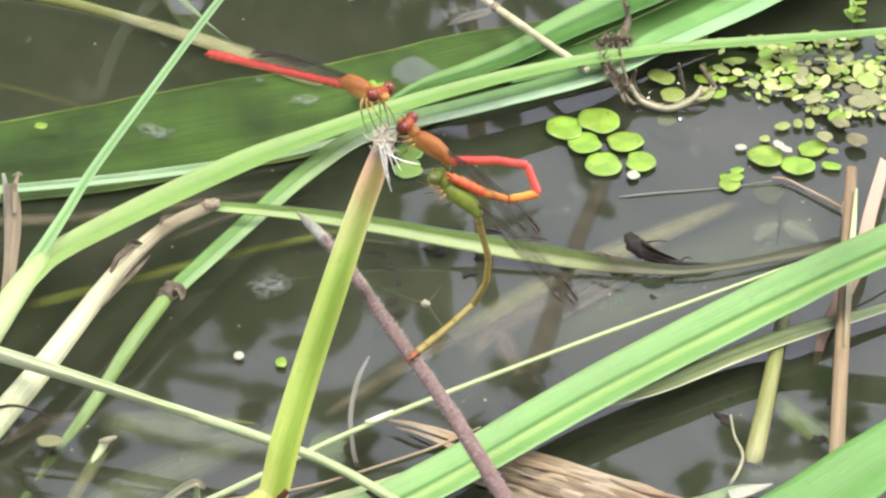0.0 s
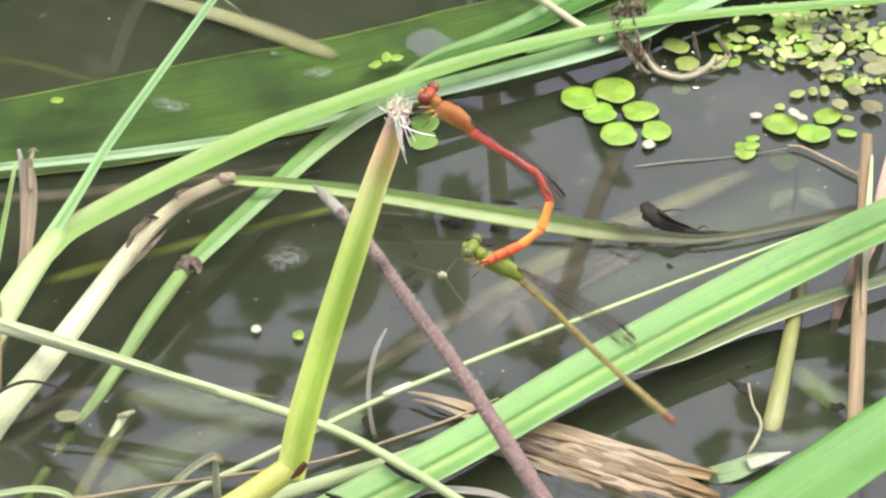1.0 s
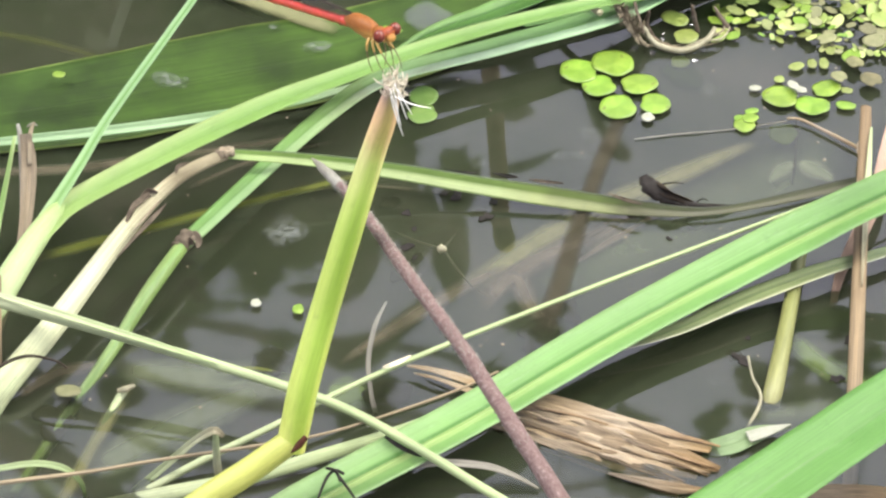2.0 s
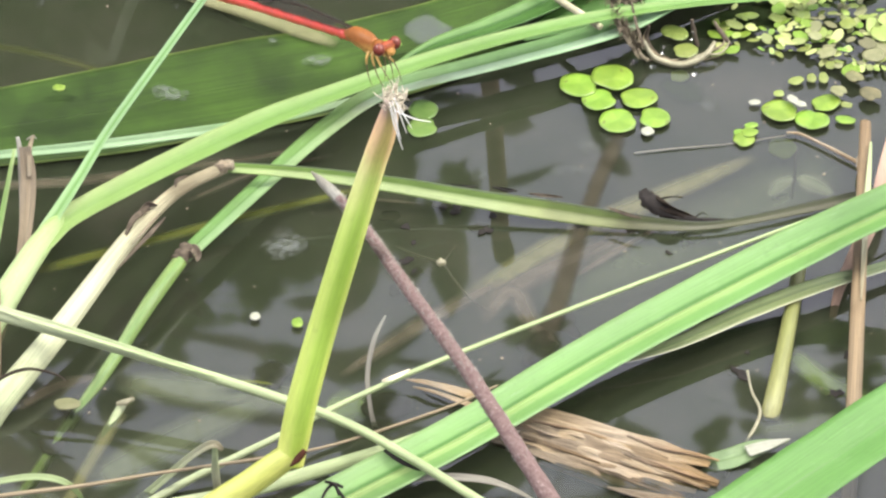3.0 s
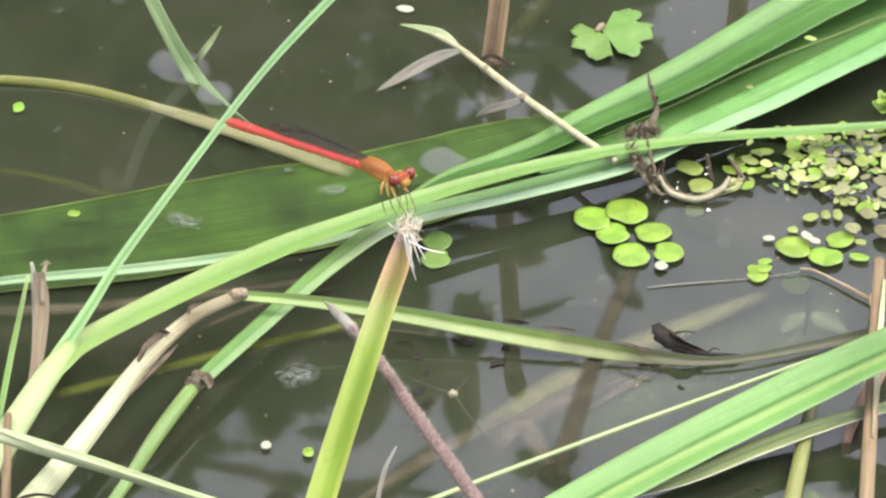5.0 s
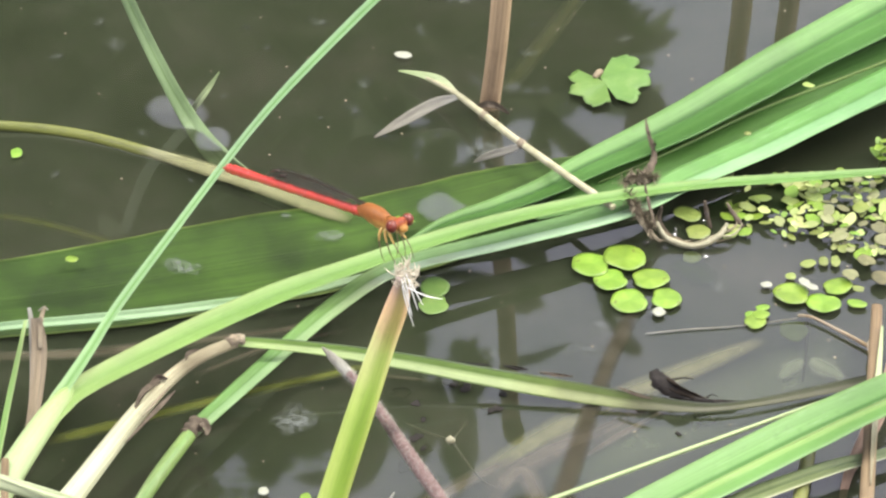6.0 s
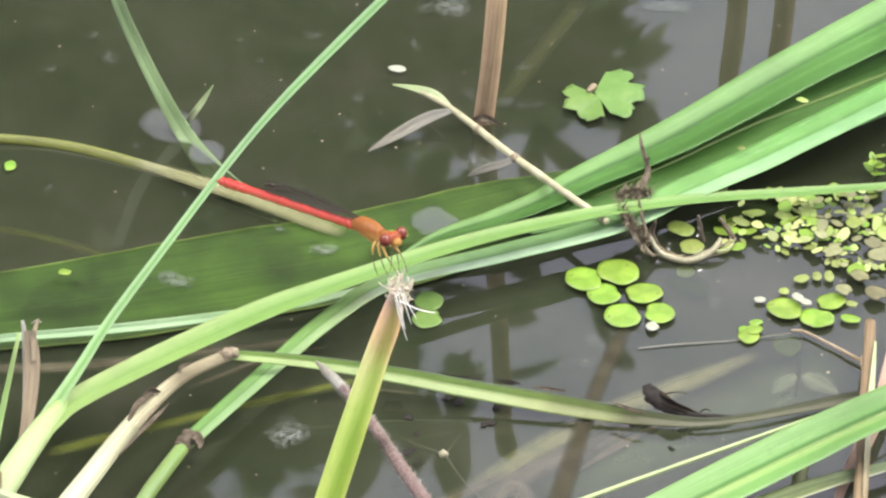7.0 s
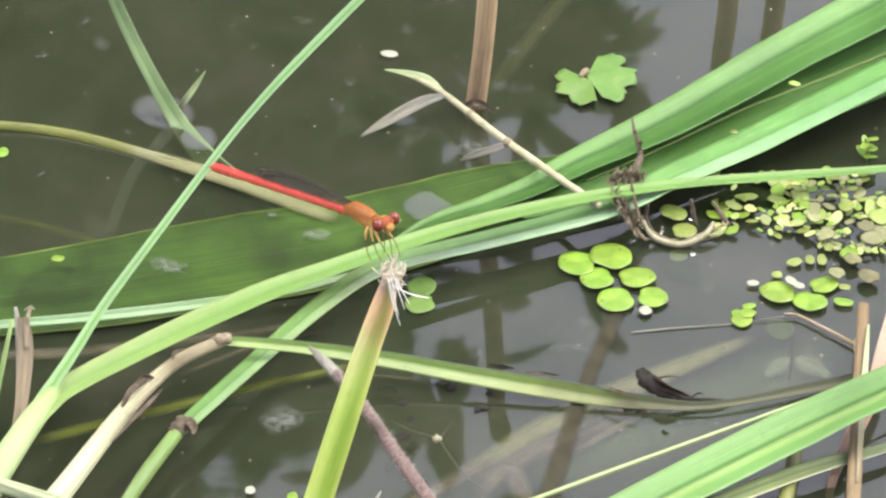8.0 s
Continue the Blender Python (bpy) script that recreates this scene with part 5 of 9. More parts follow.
def root_tangle():
    root = thing("root_tangle", "tangle of thin brown dead roots on the water", "roots")
    rnd = random.Random(33)
    c = Vector((0.0433, 0.0494, 0))
    part("root", tube([(0.0354, 0.0452, 0.004), (0.0368, 0.0438, 0.002), (0.0391, 0.0428, 0.001), (0.042, 0.0421, 0.0008), (0.0446, 0.0425, 0.001), (0.0473, 0.044, 0.002), (0.0487, 0.0461, 0.003)],
                      [0.0008, 0.0011, 0.0012, 0.0011, 0.0012, 0.0011, 0.0007], steps=36, sides=9, rough=0.2), M_ROOTLET, root, "thick pale looping root")
    for k in range(6):
        a0, span = rnd.uniform(2.6, 4.6), rnd.uniform(1.2, 2.9)
        rx, ry = rnd.uniform(0.0052, 0.0088), rnd.uniform(0.0045, 0.0072)
        pts = []
        for q in range(6):
            a = a0 + span * q / 5
            pts.append(c + Vector((math.cos(a) * rx + rnd.gauss(0, 0.0006), math.sin(a) * ry + rnd.gauss(0, 0.0005), max(0.0003, 0.0012 + rnd.gauss(0, 0.0008)))))
        w = rnd.uniform(0.00015, 0.0004)
        part("root", tube(pts, [w * 0.6, w, w * 1.1, w, w * 0.7, w * 0.3], steps=20, sides=7, rough=0.25), rnd.choice((M_BROWN, M_ROOTLET, M_ROOTLET, M_ROOTLET, M_TUFT)), root)
    for p in ([(0.0487, 0.0511, 0.004), (0.0504, 0.0494, 0.002), (0.0519, 0.0479, 0.0005), (0.0526, 0.0459, 0)], [(0.0445, 0.049, 0.006), (0.045, 0.0489, 0.003), (0.0457, 0.0478, 0.0005)], [(0.0364, 0.0472, 0.006), (0.0362, 0.0474, 0.002), (0.0384, 0.0446, 0.0008), (0.0412, 0.0426, 0.0006)]):
        part("root", tube(p, [0.0005, 0.0009, 0.0007, 0.0004][:len(p)], steps=16, sides=8, rough=0.4), M_WITHER, root)
    return root


root_tangle()


def glint_material():
    m, n, l, b = material("glint_bead", 0.03, 0.6)
    b.inputs["Transmission Weight"].default_value = 1.0
    b.inputs["IOR"].default_value = 1.33
    return m


M_GLINT = glint_material()
# beads added to give the glints that ripples make by mirroring the sky
for p, q in (((0.0337, 0.0436, 0.0003), 0.0012), ((0.0371, 0.0422, 0.0003), 0.0009), ((0.0448, 0.04, 0.0003), 0.0008), ((0.0448, 0.0483, 0.0035), 0.0007), ((0.0445, 0.047, 0.003), 0.0005), ((0.0391, 0.0451, 0.0012), 0.0006), ((0.0393, 0.0464, 0.0015), 0.0004), ((0.0727, 0.0513, 0.0008), 0.0006)):
    bm = bmesh.new()
    bmesh.ops.create_uvsphere(bm, u_segments=14, v_segments=10, radius=q / 2)
    for v in bm.verts:
        v.co.z *= 0.7
    for f in bm.faces:
        f.smooth = True
    me = bpy.data.meshes.new("droplet")
    bm.to_mesh(me)
    bm.free()
    ob = part("water_droplet", me, M_GLINT)
    ob.location = p
    tagged(ob, "clear bead added to catch sky glints among dead roots", "droplet", "water droplets")


def sprig(at, seed, label):
    root = thing("water_sprig", label, "water plant", at)
    rnd = random.Random(seed)
    part("stem", tube([(0, 0, -0.002), (0.0003, 0, 0.002), (-0.0004, 0.0003, 0.005)], [0.0006, 0.0005, 0.0003], steps=10, sides=7), G_STALK, root)
    for k in range(9):
        a, h = k * 2.4, 0.0005 + 0.0005 * k
        ob = part("leaf", pad(0.0026, 0.0015, cup=0.3, seed=k * 1.3, thick=0.0002), M_FROND, root)
        ob.matrix_basis = Matrix.Translation((math.cos(a) * 0.0011, math.sin(a) * 0.0011, h)) @ pose(0, 0, 0, rnd.uniform(-25, 25), rnd.uniform(-35, 5), math.degrees(a))
    return root


sprig((0.0788, 0.0693, 0), 1, "small leafy green sprig standing in the water")
plant("drowned_reed_leaf", "green reed blade lying under the duckweed", "leaf", [
    ("blade", ribbon([(0.0443, 0.0534, -0.0006), (0.0551, 0.057, -0.0006), (0.068, 0.0595, -0.0006), (0.0886, 0.0636, -0.0006)], [0.0037, 0.0083, 0.0092, 0.0083], fold=0.0, face=(0, 0, 1), seed=90, ripple=0.01, steps=24), G_DARK, "")])
for p in ((0.0561, 0.1376, 0), (0.0661, 0.1408, 0)):
    ob = part("reed_stub", tube([(0, 0, -0.03), (0.0004, 0, 0.01), (-0.0006, 0.0005, 0.03), (0.0003, 0, 0.046)], [0.0042, 0.0042, 0.004, 0.0034], face=(0, -1, 0), steps=20), M_REED_LIFTED)
    ob.location = p
    tagged(ob, "cut brown reed stub mirrored in the water", "reed", "reed stubs")
plant("debris", "crumpled black scrap of rotten leaf", "debris", [
    ("scrap", tube([(0.0336, 0.0020, 0.0046), (0.0346, -0.0002, 0.0042), (0.0368, -0.0015, 0.0032), (0.0395, -0.0024, 0.0022), (0.0440, -0.0026, 0.0014), (0.0482, -0.0027, 0.0008)], [0.0016, 0.0030, 0.0026, 0.0015, 0.0009, 0.0003], flat=0.35, rough=0.55, lumps=26, seed=3.3, sides=9, steps=34), M_BLACK, ""),
    ("scrap", ribbon([(0.0352, 0.0006, 0.0048), (0.0372, -0.0014, 0.0042), (0.0400, -0.0022, 0.0030), (0.0430, -0.0020, 0.0016)], [0.0006, 0.0018, 0.0014, 0.0003], fold=0.8, lean=-35, seed=142, ripple=0.8, steps=24), M_DARKTWIG, ""),
    ("scrap", ribbon([(0.0395, -0.0030, 0.0016), (0.0430, -0.0026, 0.0014), (0.0470, -0.0024, 0.0012), (0.0500, -0.0016, 0.0006)], [0.0004, 0.0011, 0.0008, 0.0003], fold=0.5, lean=15, seed=143, ripple=0.8, steps=24), M_BLACK, ""),
    ("splinter", tube([(0.0368, 0.0004, 0.0040), (0.0388, 0.0014, 0.0036), (0.0408, 0.0018, 0.003)], [0.0004, 0.0003, 0.0002], steps=10, sides=6), M_BLACK, ""),
    ("splinter", tube([(0.0428, -0.0018, 0.0014), (0.0440, -0.0010, 0.0018), (0.0452, -0.0012, 0.0014)], [0.0003, 0.0003, 0.0001], steps=10, sides=6), M_BLACK, "")])
plant("fine_grass", "fine dry stem bent over the water", "stem", [
    ("stem", tube([(0.0606, 0.0221, 0.0009), (0.0631, 0.0217, 0.0009), (0.0675, 0.0183, 0.0009), (0.0733, 0.0133, 0.0009)], [0.0005, 0.0005, 0.0006, 0.0007], steps=20), M_STRAW_PALE, ""),
    ("husk", ribbon([(0.0735, 0.0138, 0.0011), (0.0733, 0.0120, 0.0022), (0.0729, 0.0102, 0.0016)], [0.0012, 0.0022, 0.0008], fold=0.6, steps=16, ripple=0.8, seed=171), M_STRAW_PALE, "torn pale husk")])
plant("pale_thread", "pale thread of dead leaf on the water", "dead leaf", [
    ("thread", tube([(0.0327, 0.0173, 0.0003), (0.0399, 0.0185, 0.0003), (0.0502, 0.0198, 0.0003), (0.0605, 0.0217, 0.0006)], [0.0002, 0.0003, 0.0002, 0.0002], steps=20, sides=6), M_GREY, "")])
plant("hooked_rootlet", "dark hooked rootlet over the water", "root", [
    ("root", tube([(-0.0777, -0.0539, 0.01), (-0.076, -0.0516, 0.01), (-0.0733, -0.0497, 0.01), (-0.0705, -0.0493, 0.01), (-0.0666, -0.0502, 0.0095), (-0.0649, -0.0514, 0.009)], [0.0006, 0.0006, 0.0006, 0.0005, 0.0004, 0.0003], steps=24, sides=8), M_DARKTWIG, "")])
plant("bent_stub", "bent dead leaf stub poking from the water", "dead leaf", [
    ("blade", ribbon([(-0.0536, -0.0686, -0.003), (-0.0481, -0.0686, 0.003), (-0.0432, -0.0692, 0.009), (-0.0396, -0.0707, 0.013), (-0.038, -0.071, 0.012)], [0.0013, 0.0013, 0.0012, 0.0013, 0.0007], fold=0.5, steps=26, seed=41), M_DRY, ""),
    ("stub", tube([(-0.0393, -0.0703, 0.0122), (-0.0394, -0.0702, 0.006), (-0.0392, -0.0690, -0.002)], [0.0009, 0.0013, 0.0014], flat=0.6, steps=16), M_DRY, "")])
plant("old_stalk", "old olive stalk slanting into the water", "stalk", [
    ("stalk", tube([(-0.0563, -0.0477, 0.0002), (-0.0577, -0.051, -0.0006), (-0.0607, -0.0579, -0.0018), (-0.0657, -0.0709, -0.0035)], [0.0015, 0.0017, 0.0018, 0.0018]), G_LIGHT, ""),
    ("cap", tube([(-0.0571, -0.049, 0.0015), (-0.0556, -0.049, 0.002), (-0.0543, -0.0478, 0.0016)], [0.0007, 0.0011, 0.0005], steps=10, rough=0.4), M_ROOTLET, "")])
fleck("leaf_scrap", "scrap of pale leaf caught on the stalk", "dead leaf", (-0.0655, -0.0494, 0.0015), 0.0046, 0.0028, 0, M_OLD)
plant("pale_curl", "pale curling leaf edge at the water", "leaf", [
    ("blade", ribbon([(-0.0802, -0.0734, 0.006), (-0.0746, -0.0729, 0.007), (-0.0691, -0.0719, 0.007), (-0.0645, -0.072, 0.006), (-0.0619, -0.0722, 0.003), (-0.0614, -0.0711, -0.002)], [0.0008, 0.0010, 0.0011, 0.0011, 0.0008, 0.0004], fold=0.4, steps=26, seed=43), G_SHEATH, "")])
plant("dark_spray", "small dark withered spray on the grass leaf", "debris", [
    ("sprig", tube([(-0.0226, -0.0791, 0.0055), (-0.0213, -0.0753, 0.0063), (-0.0199, -0.0741, 0.007), (-0.0184, -0.0749, 0.007)], [0.0004, 0.0005, 0.0006, 0.0005], steps=16, sides=6), M_BLACK, ""),
    ("sprig", tube([(-0.0199, -0.0741, 0.007), (-0.018, -0.0772, 0.0065), (-0.0162, -0.0803, 0.006)], [0.0005, 0.0005, 0.0003], steps=16, sides=6), M_BLACK, ""),
    ("sprig", tube([(-0.0213, -0.0735, 0.007), (-0.0197, -0.0747, 0.0074), (-0.019, -0.0767, 0.007)], [0.0005, 0.0006, 0.0004], steps=12, sides=6), M_BLACK, "")])
plant("dark_shape", "thin dark rotten blade under the crossing stem", "dead leaf", [
    ("blade", ribbon([(-0.0117, -0.0652, 0.006), (-0.0089, -0.0675, 0.0056), (-0.0056, -0.0692, 0.0052)], [0.0005, 0.0008, 0.0004], fold=0.4, steps=16, seed=44), M_BLACK, "")])
plant("wavy_scrap", "wavy pale dead leaf scrap", "dead leaf", [
    ("blade", ribbon([(-0.0108, -0.0704, 0.0026), (-0.0042, -0.0686, 0.003), (0.0042, -0.0692, 0.003), (0.0093, -0.0704, 0.002), (0.0135, -0.0722, 0.0006)], [0.0007, 0.0013, 0.0013, 0.0009, 0.0004], fold=0.4, lean=30, steps=26, seed=45), M_GREY, "")])
plant("white_scrap", "small white leaf scrap on the thin stem", "dead leaf", [
    ("blade", ribbon([(-0.0122, -0.0489, 0.0064), (-0.0099, -0.0487, 0.0072), (-0.0076, -0.0468, 0.007)], [0.0004, 0.0008, 0.0003], fold=0.4, steps=14, seed=46, ripple=0.4), M_FRAY, "")])
plant("floating_scrap", "short green floating leaf with whitish torn tip", "leaf", [
    ("blade", ribbon([(0.0411, -0.0619, -0.001), (0.0457, -0.0623, 0.0006), (0.0505, -0.0601, 0.001), (0.0558, -0.0589, 0.0015)], [0.0033, 0.004, 0.0031, 0.0005], fold=0.2, face=(0, -0.2, 1), steps=26, seed=47), G_DULL, ""),
    ("torn_tip", ribbon([(0.0487, -0.0615, 0.0015), (0.0524, -0.0602, 0.0018), (0.056, -0.059, 0.002)], [0.0024, 0.0018, 0.0003], fold=0.2, face=(0, -0.2, 1), steps=16, seed=97, ripple=0.3), M_WHITE, "whitish torn tip")])
plant("pale_rootlet", "thin pale root bent into the water", "root", [
    ("root", tube([(0.0497, -0.0432, 0.003), (0.0503, -0.0468, 0.0015), (0.0515, -0.0513, 0.0005), (0.0486, -0.0578, -0.0005), (0.0452, -0.0637, -0.002)], [0.0004, 0.0004, 0.0006, 0.0006, 0.0005], steps=24, sides=8), M_ROOTLET, "")])
plant("straw_scrap", "flat pale straw piece at the water edge", "dead leaf", [
    ("blade", ribbon([(0.0542, -0.0754, 0.002), (0.0607, -0.0749, 0.002), (0.0681, -0.0755, 0.002), (0.0774, -0.0757, 0.001)], [0.0011, 0.0024, 0.0028, 0.0018], fold=0.15, steps=24, seed=48), M_STRAW, "")])
plant("straw_scrap", "loose brown straw shreds below the husk", "dead leaf", [
    ("blade", ribbon([(0.0252, -0.0688, 0.0006), (0.0303, -0.0707, 0.0008), (0.0367, -0.0727, 0.0008), (0.0423, -0.0727, 0.0003)], [0.0004, 0.0015, 0.0018, 0.0004], fold=0.3, face=(0, -0.2, 1), steps=24, seed=49, ripple=0.5), M_STRAW, "")])
plant("small_shoot", "small pointed green shoot beside a drowned leaf", "grass", [
    ("blade", ribbon([(-0.0534, 0.0832, -0.001), (-0.0511, 0.0817, 0.004), (-0.0491, 0.0822, 0.007), (-0.0474, 0.0824, 0.01)], [0.0011, 0.0013, 0.001, 0.0002], fold=0.5, steps=18, seed=50), G_LIGHT, "")])
plant("drowned_leaf", "green leaf dipping under the water", "leaf", [
    ("blade", ribbon([(-0.0682, 0.0904, 0.036), (-0.0655, 0.0879, 0.026), (-0.0623, 0.0867, 0.017), (-0.0575, 0.0826, 0.008), (-0.0532, 0.0793, 0.001), (-0.0485, 0.0719, -0.0008), (-0.041, 0.0626, -0.0016), (-0.0311, 0.0553, -0.0025)], [0.0021, 0.0024, 0.0026, 0.0029, 0.0034, 0.0042, 0.0042, 0.0028], fold=0.25, seed=51), G_DULL, "")])
plant("sunken_stalk", "olive stalk curving down under the water", "stalk", [
    ("stalk", tube([(-0.1012, 0.0762, 0.002), (-0.0883, 0.0767, 0.001), (-0.0785, 0.0758, 0.0006), (-0.0685, 0.0729, 0.0005), (-0.053, 0.0662, 0.0003), (-0.0421, 0.0622, -0.0006), (-0.0356, 0.0596, -0.0016)], [0.0017, 0.0019, 0.0020, 0.0021, 0.0022, 0.0024, 0.0013], flat=0.5), G_WATERSTALK, ""),
    ("sheath", ribbon([(-0.0585, 0.0685, 0.0009), (-0.0496, 0.0637, 0.0012), (-0.0386, 0.0582, 0.0013), (-0.0289, 0.0526, 0.0013), (-0.0211, 0.0481, 0.0012)], [0.0037, 0.0042, 0.0047, 0.0047, 0.0035], fold=0.1, face=(0, 0, 1), steps=30, ripple=0.05, seed=96), M_SUNK_SHEATH, "pale soaked sheath")])

# what lies under the surface, with streaks painted in for mirrored blades
for pts, w, mat in (
        ([(-0.0733, -0.071, -0.001), (-0.0702, -0.0631, -0.0009), (-0.0653, -0.0511, -0.0007), (-0.0615, -0.0416, -0.0005), (-0.0586, -0.0341, -0.0005)], [0.0013, 0.0014, 0.0014, 0.0013, 0.0011], M_SUNK_FRESH),
        ([(-0.0555, -0.046, -0.0004), (-0.0577, -0.0518, -0.0005), (-0.0606, -0.0598, -0.0006), (-0.0654, -0.0736, -0.0008), (-0.069, -0.0825, -0.001)], [0.0018, 0.002, 0.002, 0.002, 0.0018], M_SUNK_BEIGE),
        # olive streak in place of the arching blade's mirror image
        ([(-0.0761, -0.0134, -0.0007), (-0.0607, -0.0077, -0.0006), (-0.048, -0.0025, -0.0006), (-0.0252, 0.006, -0.0007), (-0.0172, 0.0097, -0.0014)], [0.002, 0.0022, 0.002, 0.0018, 0.0011], M_SUNK_OLIVE),
        ([(-0.0884, 0.0105, -0.0008), (-0.0702, 0.0114, -0.0007), (-0.052, 0.0146, -0.0007), (-0.0338, 0.0185, -0.0008), (-0.0217, 0.0236, -0.0015)], [0.002, 0.0022, 0.0022, 0.0018, 0.0013], M_SUNK_BROWN),
        ([(0.0013, -0.0203, -0.0024), (0.0142, -0.0084, -0.0022), (0.0253, 0.0002, -0.0019), (0.0397, 0.0091, -0.0016), (0.0554, 0.0189, -0.0017)], [0.0037, 0.0042, 0.0042, 0.0039, 0.0018], M_SUNK_BEIGE),
        # dark streak painted where the grass leaf mirrors in the water
        ([(0.0547, -0.0253, -0.002), (0.0434, -0.0338, -0.002), (0.0305, -0.0417, -0.0025), (0.0187, -0.0494, -0.003), (0.0129, -0.0538, -0.004)], [0.0037, 0.0031, 0.0033, 0.0055, 0.0046], M_MIRROR_DARK),
        ([(-0.0909, 0.0558, -0.004), (-0.08, 0.0532, -0.004), (-0.068, 0.0483, -0.004), (-0.0603, 0.0448, -0.004)], [0.0017, 0.0018, 0.0017, 0.0011], M_SUNK_OLIVE),
        ([(0.0245, 0.1346, -0.006), (0.0163, 0.1155, -0.005), (0.0072, 0.0952, -0.004)], [0.0028, 0.0029, 0.0028], M_SUNK_BEIGE),
        ([(0.0575, -0.0334, -0.0012), (0.0615, -0.0399, -0.0012), (0.0679, -0.0449, -0.0014), (0.0762, -0.0487, -0.0016)], [0.0024, 0.0037, 0.004, 0.0028], M_SUNK_FRESH)):
    me = ribbon(pts, [1.5 * v for v in w], fold=0.05, face=(0, 0, 1), steps=30, ripple=0.12, seed=57)
    tagged(part("sunken_plant", me, mat), "sunken stems and painted mirror streaks in murky water", "stem", "sunken stems")
for pts, w, wob in (
        ([(0.0034, -0.0225, -0.0024), (0.0123, -0.0145, -0.0022), (0.0213, -0.0087, -0.002), (0.0336, 0.0009, -0.0024)], [0.0028, 0.0059, 0.0064, 0.0028], 61),
        ([(0.0202, -0.0147, -0.002), (0.0284, -0.0074, -0.0018), (0.0387, 0.0015, -0.0022)], [0.0009, 0.0024, 0.0011], 62),
        ([(-0.0197, -0.0387, -0.0022), (-0.01, -0.0299, -0.0018), (-0.0002, -0.0213, -0.0018), (0.0097, -0.0134, -0.0023)], [0.0018, 0.0037, 0.0042, 0.0018], 63),
        ([(0.0047, -0.0253, -0.0022), (0.0102, -0.0176, -0.0019), (0.0135, -0.0255, -0.0021), (0.0183, -0.0309, -0.0025)], [0.0024, 0.0046, 0.004, 0.0018], 64),
        ([(0.0142, -0.0387, -0.0024), (0.0291, -0.0279, -0.002), (0.0422, -0.0188, -0.0024)], [0.0018, 0.004, 0.0018], 66),
        ([(-0.0293, 0.0062, -0.0023), (-0.0172, 0.0078, -0.0021), (-0.005, 0.0066, -0.0023)], [0.0004, 0.0008, 0.0004], 67),
        ([(-0.0486, 0.0073, -0.0022), (-0.0358, 0.0151, -0.002), (-0.0216, 0.0205, -0.0023)], [0.0013, 0.002, 0.0009], 68),
        ([(-0.0745, -0.0461, -0.0024), (-0.0681, -0.0408, -0.0022), (-0.0595, -0.0379, -0.0024)], [0.0018, 0.0046, 0.0018], 69)):
    tagged(part("sunken_straw", ribbon(pts, w, fold=0.05, face=(0, 0, 1), steps=24, ripple=0.3, seed=wob), M_SUNK_BROWN), "brownish drowned leaf strip blurred by the water", "dead leaf", "drowned strips")
for pts, w, mat in (
        ([(-0.0609, -0.0643, -0.0022), (-0.0527, -0.0583, -0.0022), (-0.0435, -0.0516, -0.0022), (-0.0303, -0.0434, -0.0022)], [0.0073, 0.0101, 0.0101, 0.0055], M_SUNK_PALE),
        ([(-0.0585, -0.0392, -0.0025), (-0.0458, -0.0415, -0.0025), (-0.0313, -0.0426, -0.0025), (-0.0235, -0.0438, -0.0025)], [0.0055, 0.0101, 0.0092, 0.0046], M_SUNK_PALE),
        ([(-0.022, -0.0463, -0.0015), (-0.0186, -0.047, -0.0015), (-0.0148, -0.0464, -0.0015)], [0.0055, 0.011, 0.0046], M_SUNK_FRESH),
        ([(0.0151, -0.0199, -0.0025), (0.0291, -0.0108, -0.0025), (0.0496, 0.0024, -0.0025), (0.0707, 0.0176, -0.0025)], [0.0083, 0.0156, 0.0174, 0.0138], M_SUNK_GREEN),
        ([(-0.0811, -0.0709, -0.002), (-0.0719, -0.0677, -0.002), (-0.0633, -0.0706, -0.0025)], [0.0055, 0.0064, 0.0046], M_SUNK_GREEN),
        ([(-0.0409, -0.0421, -0.0006), (-0.0351, -0.0415, -0.0006), (-0.0304, -0.0424, -0.0006)], [0.0009, 0.0017, 0.0006], M_SUNK_OLIVE),
        ([(0.0501, -0.0534, -0.0015), (0.0568, -0.0525, -0.0015), (0.0665, -0.0508, -0.0015)], [0.0028, 0.0055, 0.0046], M_SUNK_GREEN)):
    tagged(part("sunken_weed", ribbon(pts, w, fold=0.0, face=(0, 0, 1), steps=24, ripple=0.02, seed=60), mat), "sunken leaf showing faintly through the water", "leaf", "sunken leaves")

# dark patches added to paint leaf reflections beside the stalk and roots
for pts, w in (([(0.0580, -0.0310, -0.0016), (0.0640, -0.0300, -0.0016), (0.0712, -0.0262, -0.0016)], [0.003, 0.009, 0.005]), ([(0.0625, -0.0440, -0.0018), (0.0690, -0.0420, -0.0018), (0.0770, -0.0370, -0.0018)], [0.003, 0.008, 0.006]),
               ([(0.0385, 0.0400, -0.0018), (0.0425, 0.0380, -0.0018), (0.0455, 0.0340, -0.0018)], [0.003, 0.007, 0.003])):
    tagged(part("sunken_weed", ribbon(pts, w, fold=0.0, face=(0, 0, 1), steps=20, ripple=0.3, seed=162), M_MIRROR_DEEP), "dark patch standing in for leaves mirrored in the water", "leaf", "sunken leaves")

